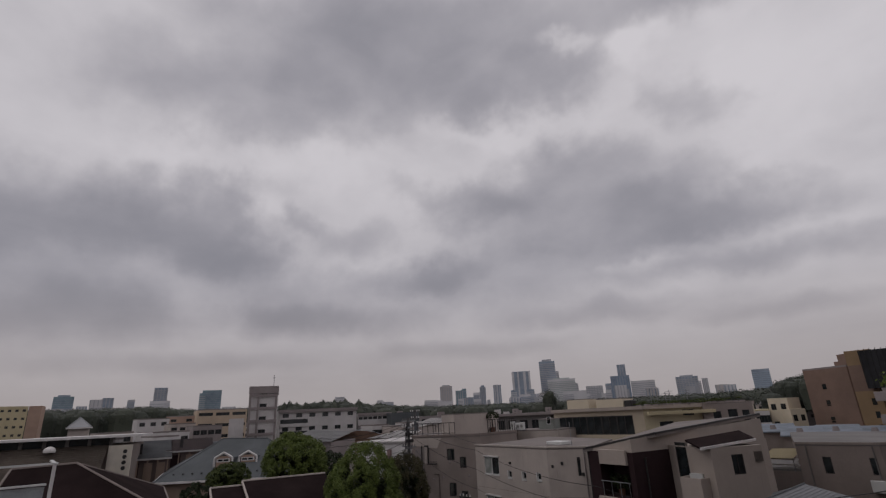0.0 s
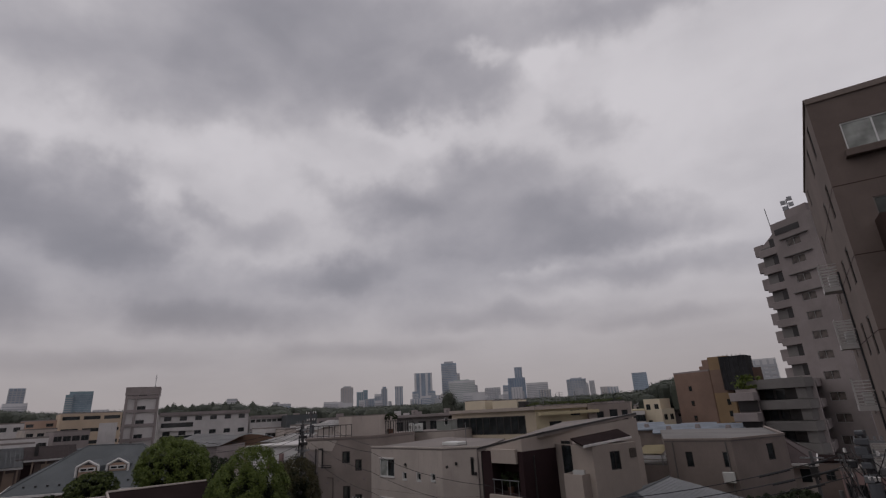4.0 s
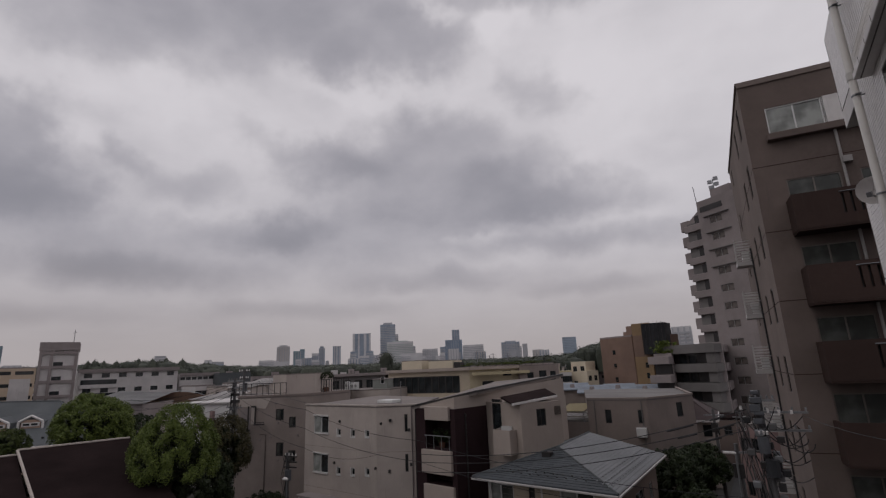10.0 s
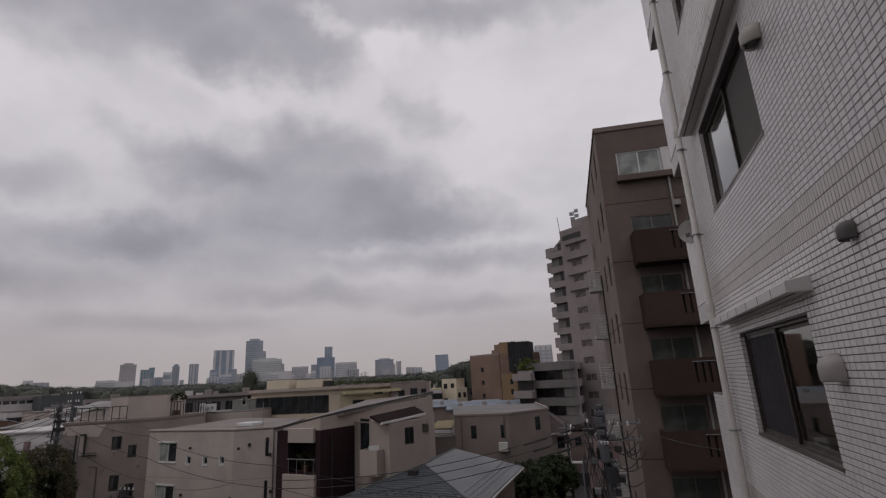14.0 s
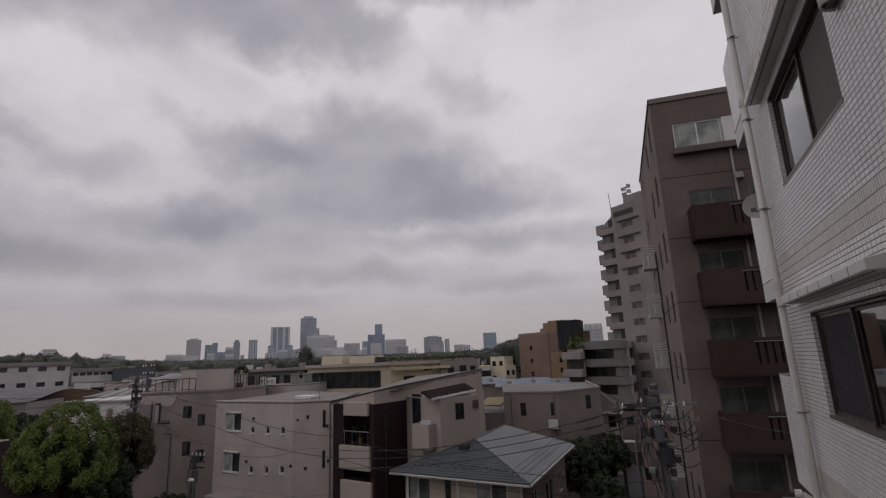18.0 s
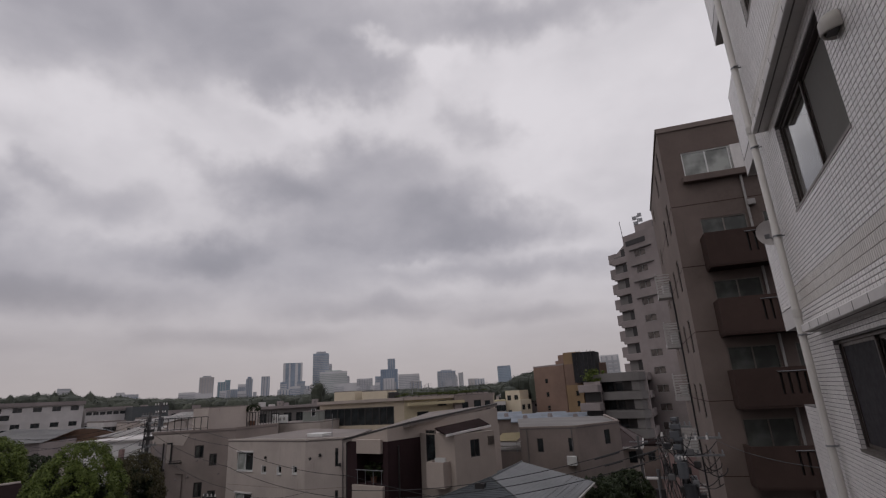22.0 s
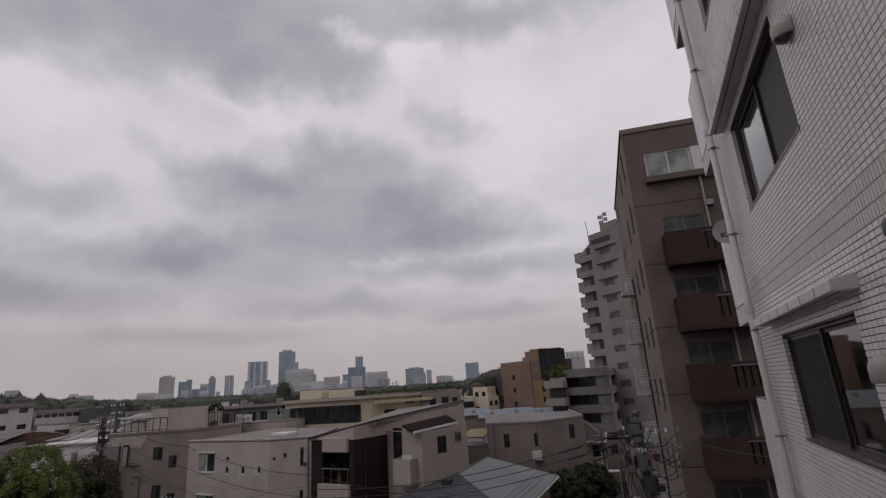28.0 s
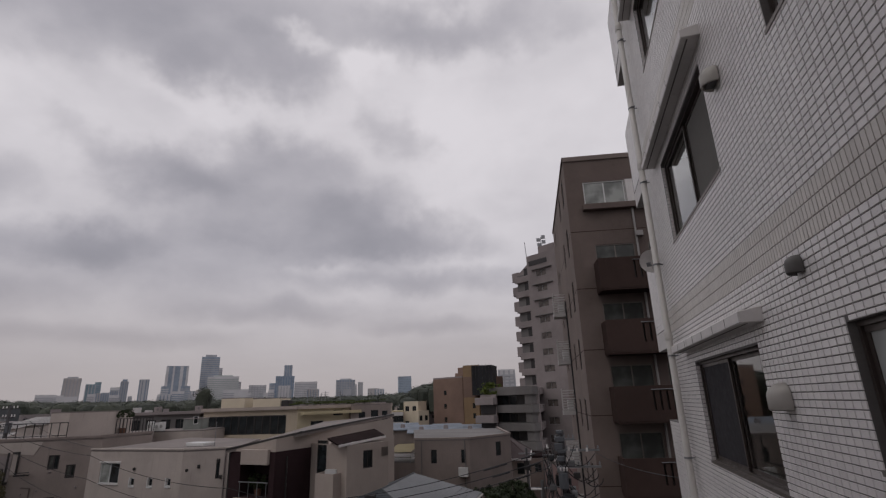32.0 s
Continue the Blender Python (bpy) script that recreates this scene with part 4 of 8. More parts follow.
        v = [bm.verts.new(a) for a in vs]
        for f in ((0, 1, 2, 3), (7, 6, 5, 4), (0, 4, 5, 1), (1, 5, 6, 2), (2, 6, 7, 3), (3, 7, 4, 0)):
            bm.faces.new([v[k] for k in f])
        part("roof_edge", bm, ALU_DARK, b, "dark metal roof edge")
    # plants on the balcony
    g = thing("balcony_plants", "leafy potted plants on the dark balcony", "plants", (o.x + d.x * (ua + 1.0) + inw.x * 0.5, o.y + d.y * (ua + 1.0) + inw.y * 0.5, rise(-8.25, 33.3)))
    part("pot", tube(bmesh.new(), (0, 0, 0), (0, 0, 0.35), 0.16, 0.2), surface("terracotta", (0.12, 0.06, 0.04), 0.85), g)
    leaf_crown(g, (0, 0, 0.75), (0.75, 0.35, 0.5), 220, 0.10, LEAF_DARK)
    # beige wing with a little dark roof and a balcony
    w0, w1 = spot(-24.75, 31.2), spot(-20.4, 33.2)
    wing = thing("beige_wing", "beige side wing with a small dark lean-to roof", "house", (w0.x, w0.y, 0))
    poly = rect((0, 0), tuple(w1 - w0), 4.6)
    zt = rise(-4.15, 31.2)
    hs = holes_at(w0, w1, [(-23.05, -22.05, -4.62, -6.35)])
    side = [(1.6, rise(-6.9, 34), 1.0, 2.1)]
    fr2 = body(wing, poly, 0, zt, BEIGE, {0: hs, 3: side}, roof=0.06, roof_mat=BEIGE)
    for h in hs:
        window(wing, fr2[0][0], *h, ALU_DARK, GLASS, 2, bar=0.05)
    window(wing, fr2[3][0], *side[0], ALU_DARK, GLASS, 1)
    m0 = fr2[0][0]
    ww = fr2[0][1]
    part("shade", box(bmesh.new(), 2.6, ww - 0.1, -0.05, -0.003, zt - 0.75, zt - 0.25, m0), ALU, wing, "brown slatted screen")
    for i in range(9):
        part("slat", box(bmesh.new(), 2.6, ww - 0.1, -0.075, -0.052, zt - 0.74 + i * 0.055, zt - 0.71 + i * 0.055, m0), ALU, wing)
    bm = bmesh.new()
    edge = ((-25.65, 30.8, -3.95), (-20.8, 33.6, -3.19), (-21.9, 36.3, -2.5), (-26.8, 33.3, -3.25))
    rp = [(spot(a, f) - w0).to_3d() for a, f, _ in edge]
    hz = [rise(e, f) - 0.1 for _, f, e in edge]
    prism(bm, [(a.x, a.y) for a in rp], hz, [h + 0.10 for h in hz])
    part("lean_to_roof", bm, SLATE, wing, "small dark lean-to roof")
    p, q = rp[0], rp[1]
    mm = face_of((p.x, p.y), (q.x, q.y))
    bm = bmesh.new()
    w = (q - p).length
    v = [bm.verts.new(mm @ Vector(a)) for a in ((0, -0.1, hz[0] - 0.05), (w, -0.1, hz[1] - 0.05), (w, -0.1, hz[1] + 0.07), (0, -0.1, hz[0] + 0.07), (0, -0.002, hz[0] - 0.05), (w, -0.002, hz[1] - 0.05), (w, -0.002, hz[1] + 0.07), (0, -0.002, hz[0] + 0.07))]
    for f in ((0, 1, 2, 3), (7, 6, 5, 4), (0, 4, 5, 1), (1, 5, 6, 2), (2, 6, 7, 3), (3, 7, 4, 0)):
        bm.faces.new([v[k] for k in f])
    part("gutter", bm, WHITE_PAINT, wing)
    # its balcony box
    zb = rise(-6.8, 31.0)
    bm = bmesh.new()
    ring = [tuple(spot(*a) - w0) for a in ((-27.9, 31.9), (-26.1, 31.0), (-24.8, 32.0), (-26.3, 33.6))]
    cx, cy = sum(a[0] for a in ring) / 4, sum(a[1] for a in ring) / 4
    inner = [(cx + (x - cx) * 0.86, cy + (y - cy) * 0.86) for x, y in ring]
    prism(bm, ring, zb - 1.38, zb - 1.2)
    for i in range(4):
        j = (i + 1) % 4
        prism(bm, [ring[i], ring[j], inner[j], inner[i]], zb - 1.2, zb)
    bal = part("balcony", bm, BEIGE, wing, "beige solid balcony")
    part("air_conditioner", box(bmesh.new(), cx - 0.35, cx + 0.35, cy - 0.15, cy + 0.15, zb - 0.6, zb + 0.15), ALU_WHITE, bal)


def leaf_material(name, colour, vary=0.35):
    mat = bpy.data.materials.new(name)
    mat.use_nodes = True
    n = Nodes(mat.node_tree)
    shader = mat.node_tree.nodes["Principled BSDF"]
    isle = n.add("ShaderNodeNewGeometry").outputs["Random Per Island"]
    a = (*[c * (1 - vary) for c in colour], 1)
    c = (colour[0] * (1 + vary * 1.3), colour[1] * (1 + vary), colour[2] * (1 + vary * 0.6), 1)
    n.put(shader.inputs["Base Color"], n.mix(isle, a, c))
    shader.inputs["Roughness"].default_value = 0.6
    shader.inputs["Specular IOR Level"].default_value = 0.25
    return mat


LEAF = leaf_material("fresh_green_leaf", (0.098, 0.136, 0.032), 0.38)
LEAF_DARK = leaf_material("deep_green_leaf", (0.022, 0.034, 0.013))
LEAF_OLIVE = leaf_material("olive_green_leaf", (0.055, 0.075, 0.020))
LEAF_BROWN = leaf_material("brownish_green_leaf", (0.050, 0.046, 0.020))


def leaf_crown(parent, centre, size, count, leaf, mat, seed=3, lumps=26, name="crown"):
    """A crown of many small bent leaves, gathered in uneven lumps with gaps between them."""
    rng = np.random.default_rng(seed)
    v = rng.normal(size=(lumps, 3))
    v /= np.linalg.norm(v, axis=1)[:, None]
    cs = v * rng.uniform(0.62, 0.86, size=(lumps, 1))
    rs = rng.uniform(0.15, 0.28, size=lumps)
    pick = rng.integers(lumps, size=count)
    v = rng.normal(size=(count, 3))
    v /= np.linalg.norm(v, axis=1)[:, None]
    at = (cs[pick] + v * (rs[pick] * rng.uniform(0.55, 1.22, size=count))[:, None]) * np.array(size) + np.array(centre)
    out = v * 0.9 + rng.normal(size=(count, 3)) * 0.45 + np.array((0, 0, 0.3))
    out /= np.linalg.norm(out, axis=1)[:, None]
    a = np.cross(out, rng.normal(size=(count, 3)))
    a /= np.linalg.norm(a, axis=1)[:, None]
    e = np.cross(out, a)
    s = (leaf * rng.uniform(0.65, 1.35, size=count))[:, None]
    verts = np.stack((at - a * s, at - e * s * 0.55 + out * s * 0.12, at + a * s, at + e * s * 0.55 + out * s * 0.12), axis=1).reshape(-1, 3)
    faces = np.arange(count * 4).reshape(-1, 4)
    data = bpy.data.meshes.new(name)
    data.from_pydata(verts.tolist(), [], faces.tolist())
    data.materials.append(mat)
    ob = new(name, data)
    ob.parent = parent
    return tagged(ob, kind="stuff")


# near-black copy of the leaf with the crown's inner shade in its colour
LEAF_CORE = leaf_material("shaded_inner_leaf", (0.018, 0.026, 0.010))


def round_crown(parent, centre, size, count, leaf, mat, seed, lumps=150, name="crown"):
    """A dense rounded crown: a skin of small uneven tufts, each a dome of leaves, over a shaded inside."""
    rng = np.random.default_rng(seed)
    k = np.arange(lumps) + 0.5
    up = 1 - 1.28 * k / lumps
    turn = k * 2.39996 + rng.uniform(-0.35, 0.35, size=lumps)
    flat = np.sqrt(np.maximum(1 - up * up, 0))
    cs = np.stack((flat * np.cos(turn), flat * np.sin(turn), up), axis=1)
    # the outline swells and sinks in a few broad lobes
    lobe = np.zeros(lumps)
    for w in rng.normal(size=(7, 3)):
        w /= np.linalg.norm(w)
        lobe += np.maximum(cs @ w - 0.45, 0) * rng.uniform(0.05, 0.28)
    cs *= (0.81 + lobe + rng.uniform(-0.05, 0.07, size=lumps))[:, None]
    rs = rng.uniform(0.11, 0.185, size=lumps)
    pick = rng.integers(lumps, size=count)
    v = rng.normal(size=(count, 3)) + cs[pick] * 0.9 + np.array((0, 0, 0.35))
    v /= np.linalg.norm(v, axis=1)[:, None]
    place = (cs[pick] + v * (rs[pick] * rng.uniform(0.35, 1.12, size=count) ** 0.6)[:, None]) * np.array(size) + np.array(centre)
    out = v * 0.8 + rng.normal(size=(count, 3)) * 0.5 + np.array((0, 0, 0.35))
    out /= np.linalg.norm(out, axis=1)[:, None]
    a = np.cross(out, rng.normal(size=(count, 3)))
    a /= np.linalg.norm(a, axis=1)[:, None]
    e = np.cross(out, a)
    s = (leaf * rng.uniform(0.6, 1.3, size=count))[:, None]
    verts = np.stack((place - a * s, place - e * s * 0.6 + out * s * 0.12, place + a * s, place + e * s * 0.6 + out * s * 0.12), axis=1).reshape(-1, 3)
    data = bpy.data.meshes.new(name)
    data.from_pydata(verts.tolist(), [], np.arange(count * 4).reshape(-1, 4).tolist())
    data.materials.append(mat)
    ob = new(name, data)
    ob.parent = parent
    return tagged(ob, kind="stuff")


def tree(name, label, at, trunk_h, size, count, leaf, mat, seed):
    t = thing(name, label, "tree", (*at, 0))
    rng = random.Random(seed)
    bm = bmesh.new()
    tube(bm, (0, 0, 0), (0.1, 0, trunk_h), 0.28, 0.18, 9)
    for i in range(7):
        a = i * 0.9 + rng.random()
        tip = (size[0] * 0.55 * math.cos(a), size[1] * 0.55 * math.sin(a), trunk_h + size[2] * rng.uniform(0.4, 1.0))
        tube(bm, (0.1, 0, trunk_h - 0.3), tip, 0.12, 0.03, 6)
    part("trunk", bm, BARK, t)
    centre = (0, 0, trunk_h + size[2] * 0.75)
    round_crown(t, centre, size, count, leaf, mat, seed, lumps=190 if count > 15000 else 95)
    # leaves further in, coloured dark for shade, keep the crown from being see-through
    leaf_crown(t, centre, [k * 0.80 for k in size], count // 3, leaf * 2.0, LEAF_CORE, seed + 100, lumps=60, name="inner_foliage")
    return t


dark_house()


def blue_house():
    l, n_, r = Vector((-15.28, 26.06)), Vector((-6.97, 24.99)), Vector((-6.86, 36.76))
    d = (n_ - l).normalized()
    inw = (r - n_).normalized()
    eave = EYE - 5.95
    deep = 11.6
    o = l + d * 0.75 + inw * 0.75
    wide = (n_ - l).length - 1.35
    b = thing("hipped_house", "cream two-storey house under a grey-blue hipped metal roof", "house", (o.x, o.y, 0))
    p0, p1 = Vector((0, 0)), d * wide
    poly = [p0, p1, p1 + inw * (deep - 1.3), inw * (deep - 1.3)]
    P, Q = o, o + p1
    front = holes_at(P, Q, [(-28.75, -26.1, -11.85, -14.0), (-24.55, -23.9, -12.15, -16.4), (-21.4, -17.95, -12.15, -14.95)])
    front += holes_at(P, Q, [(-21.6, -17.9, -15.6, -22.0)])
    side = [(1.7, eave - 2.4, 1.1, 1.4), (4.6, eave - 2.5, 1.9, 1.3), (8.0, eave - 2.4, 0.8, 1.1), (2.2, 0.9, 1.6, 1.2)]
    # walls are cream; the lane side is coloured dark brown for its shade
    fr = body(b, [tuple(a) for a in poly], 0, eave, [CREAM, SIDE_SHADED, CREAM, CREAM], {0: front, 1: side})
    m = fr[0][0]
    for i, h in enumerate(front):
        leaves = 1 if i == 1 else 2
        window(b, m, *h, ALU_WHITE if i != 1 else ALU_DARK, (GLASS_CURTAIN, GLASS_PALE) if i in (0, 2) else (GLASS if i == 1 else WHITE_PAINT), leaves, bar=0.07, sill=WHITE_PAINT if i != 1 else None)
    for h in side:
        window(b, fr[1][0], *h, ALU_WHITE, GLASS, 2, sill=WHITE_PAINT)
    part("floor_band", box(bmesh.new(), -0.03, wide + 0.03, -0.03, -0.002, 2.75, 2.95, m), WHITE_PAINT, b)
    for x in (0.0, wide * 0.46, wide - 0.12):
        part("trim", box(bmesh.new(), x, x + 0.1, -0.035, -0.004, 0.2, eave - 0.1, m), WHITE_PAINT, b)
    # siding joints
    for k in range(18):
        z = 0.4 + k * 0.3
        if z < eave - 0.2:
            part("board_joint", box(bmesh.new(), 0.12, wide - 0.14, -0.008, -0.003, z, z + 0.012, m), STUCCO_TAUPE, b)
    # the hipped roof: front hip, two long slopes, gable behind
    A, B, C, D = (a - o for a in (l, n_, n_ + inw * deep, l + inw * deep))
    ridge = rise(-8.45, 31.6)
    H = spot(-21.1, 31.6) - o
    K = spot(-17.7, 38.0) - o
    e = eave

    def slope(name, pts, mat, label=""):
        bm = bmesh.new()
        top = [bm.verts.new((p.x, p.y, z)) for p, z in pts]
        low = [bm.verts.new((p.x, p.y, z - 0.12)) for p, z in pts]
        bm.faces.new(top)
        bm.faces.new(low[::-1])
        for i in range(len(pts)):
            j = (i + 1) % len(pts)
            bm.faces.new((low[i], low[j], top[j], top[i]))
        return part(name, bm, mat, b, label)

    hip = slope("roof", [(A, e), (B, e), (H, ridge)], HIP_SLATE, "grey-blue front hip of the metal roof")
    # right slope coloured paler than the hip for the sky's sheen
    right = slope("roof", [(B, e), (C, e), (K, ridge), (H, ridge)], SLOPE_SHEEN, "sheet-metal slope with standing seams, coloured paler for sky sheen")
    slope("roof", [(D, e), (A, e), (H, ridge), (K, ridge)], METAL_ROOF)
    # seams run up the long slope, and sheets across it
    up = ((H + K) / 2 - (B + C) / 2)
    rows = 22
    for i in range(rows + 1):
        t = (i + 0.3) / (rows + 0.6)
        pa = B + (H - B) * t
        za = e + (ridge - e) * t
        pb = C + (K - C) * t
        bm = bmesh.new()
        tube(bm, (pa.x, pa.y, za + 0.015), (pb.x, pb.y, za + 0.008), 0.013, sides=5)
        part("seam", bm, SLOPE_SHEEN, right)
    # slates in courses on the front hip, each course lapping the one below
    rng = random.Random(3)
    courses = 18
    for k in range(courses):
        t0, t1 = k / courses, (k + 1) / courses
        a0, b0, a1, b1 = A.lerp(H, t0), B.lerp(H, t0), A.lerp(H, t1), B.lerp(H, t1)
        z0, z1 = e + (ridge - e) * t0, e + (ridge - e) * t1
        count = max(2, int((b0 - a0).length / 0.62))
        shift = 0.5 * (k % 2)
        cuts = [0.0] + [min(max((i + shift) / count, 0.0), 1.0) for i in range(1, count)] + [1.0]
        for c0, c1 in zip(cuts, cuts[1:]):
            if c1 - c0 < 0.02:
                continue
            g = 0.006 / max((b0 - a0).length, 0.5)
            bm = bmesh.new()
            lift = rng.uniform(0.020, 0.030)
            pts = [(a0.lerp(b0, c0 + g), z0, lift), (a0.lerp(b0, c1 - g), z0, lift), (a1.lerp(b1, c1 - g), z1, 0.006), (a1.lerp(b1, c0 + g), z1, 0.006)]
            hi = [bm.verts.new((q.x, q.y, zz + up_)) for q, zz, up_ in pts]
            lo = [bm.verts.new((q.x, q.y, zz + 0.001)) for q, zz, up_ in pts]
            bm.faces.new(hi)
            for i in range(4):
                j = (i + 1) % 4
                bm.faces.new((lo[i], lo[j], hi[j], hi[i]))
            part("slate", bm, HIP_SLATE, hip)
    # hip and ridge caps
    for p, pz, q, qz in ((A, e, H, ridge), (B, e, H, ridge), (H, ridge, K, ridge)):
        part("ridge_cap", tube(bmesh.new(), (p.x, p.y, pz + 0.02), (q.x, q.y, qz + 0.02), 0.055, sides=6), METAL_ROOF, b)
    # snow guards: two rows on the front, a field on the side
    for row, cnt in ((0.2, 11), (0.27, 11)):
        for i in range(cnt):
            t = (i + (0.5 if row > 0.22 else 0.0) + 0.6) / (cnt + 1)
            p = A + (B - A) * (0.12 + t * 0.76) + (H - (A + B) / 2) * row
            z = e + (ridge - e) * row
            part("snow_guard", box(bmesh.new(), p.x - 0.045, p.x + 0.045, p.y - 0.03, p.y + 0.03, z + 0.0, z + 0.06), ALU_DARK, b)
    for row in (0.12, 0.19, 0.26):
        for i in range(20):
            p = B + (C - B) * ((i + 0.5) / 21) + up * row
            z = e + (ridge - e) * row
            part("snow_guard", box(bmesh.new(), p.x - 0.03, p.x + 0.03, p.y - 0.05, p.y + 0.05, z + 0.0, z + 0.06), STEEL, right)
    p = A + (B - A) * 0.46 + (H - (A + B) / 2) * 0.72
    z = e + (ridge - e) * 0.72
    part("roof_vent", box(bmesh.new(), p.x - 0.28, p.x + 0.28, p.y - 0.2, p.y + 0.2, z - 0.05, z + 0.24), ALU_DARK, b, "dark roof vent", bevel=0.02)
    # gutters
    for p, q in ((A, B), (B, C)):
        mm = face_of(tuple(p), tuple(q))
        w = (q - p).length
        bm = box(bmesh.new(), 0, w, -0.10, -0.002, e - 0.15, e - 0.05, mm)
        part("gutter", bm, GUTTER, b, "white gutter", bevel=0.015)
    for x in (0.12, wide - 0.05):
        part("rain_pipe", tube(bmesh.new(), m @ Vector((x, -0.08, 0.1)), m @ Vector((x, -0.08, e - 0.15)), 0.035), WHITE_PAINT, b)
    # bay over the entrance
    h = front[3]
    part("shutter_box", box(bmesh.new(), h[0] - 0.15, h[0] + h[2] + 0.15, -0.4, -0.004, h[1] + h[3], h[1] + h[3] + 0.22, m), WHITE_PAINT, b, bevel=0.02)


blue_house()


def taupe_house():
    c = [(-17.6, 45.0), (-11.7, 43.9), (-7.3, 48.5), (-8.6, 60), (-17.7, 62)]
    p, q, r = (spot(*a) for a in c[:3])
    h0 = holes_at(p, q, [(-15.87, -15.25, -4.85, -6.2), (-12.64, -12.15, -4.92, -6.25)])
    h1 = holes_at(q, r, [(-8.9, -8.35, -4.2, -5.6)])
    z = rise(-3.98, 44.3)
    b, fr, _ = house("taupe_house", "taupe rendered house with a flat roof", c, z, STUCCO_TAUPE, roof=0.08, roof_mat=CONCRETE_DARK, holes={0: h0, 1: h1})
    for h in h0:
        window(b, fr[0][0], *h, ALU_DARK, GLASS, 1)
    for h in h1:
        window(b, fr[1][0], *h, ALU_DARK, GLASS, 1)
    for k in range(3):
        mm, w = fr[k]
        part("parapet_rim", box(bmesh.new(), -0.03, w + 0.03, -0.04, 0.18, z + 0.08, z + 0.24, mm), STUCCO_GREY, b)
    m, w = fr[0]
    u = h0[1][0]
    part("air_conditioner", box(bmesh.new(), u - 0.2, u + 0.55, -0.4, -0.05, h0[1][1] - 1.0, h0[1][1] - 0.3, m), ALU_WHITE, b, "white outdoor unit on brackets", bevel=0.02)
    part("rain_pipe", tube(bmesh.new(), m @ Vector((w - 0.4, -0.06, 0.2)), m @ Vector((w - 0.4, -0.06, z)), 0.04), CONCRETE_DARK, b)
    part("rain_pipe", tube(bmesh.new(), m @ Vector((0.6, -0.06, 0.2)), m @ Vector((0.6, -0.06, z)), 0.04), CONCRETE_DARK, b)
    # lower neighbour with an awning
    c = [(-20.4, 47.5), (-17.5, 46.5), (-17.2, 55), (-20.2, 56)]
    b, fr, _ = house("low_house", "grey house with a yellow awning over its balcony", c, rise(-6.0, 47), STUCCO_TAUPE, roof=0.1, roof_mat=CONCRETE_DARK)
    m, w = fr[0]
    bm = bmesh.new()
    v = [bm.verts.new(m @ Vector(a)) for a in ((0.1, -0.4, rise(-4.95, 47)), (w - 0.3, -0.4, rise(-4.9, 47)), (w - 0.1, 1.6, rise(-4.05, 49)), (0.2, 1.6, rise(-4.15, 49)))]
    bm.faces.new(v)
    bmesh.ops.solidify(bm, geom=list(bm.faces), thickness=0.04)
    part("awning", bm, YELLOW, b, "pale yellow cloth awning")
    for u in (0.15, w - 0.35):
        part("post", tube(bmesh.new(), m @ Vector((u, -0.3, rise(-6.0, 47))), m @ Vector((u, -0.3, rise(-4.95, 47))), 0.03), STEEL, b)
    for dz in (0.35, 0.75):
        part("rail", box(bmesh.new(), 0, w, -0.04, 0.0, rise(-6.0, 47) + dz, rise(-6.0, 47) + dz + 0.12, m), WHITE_PAINT, b)


taupe_house()


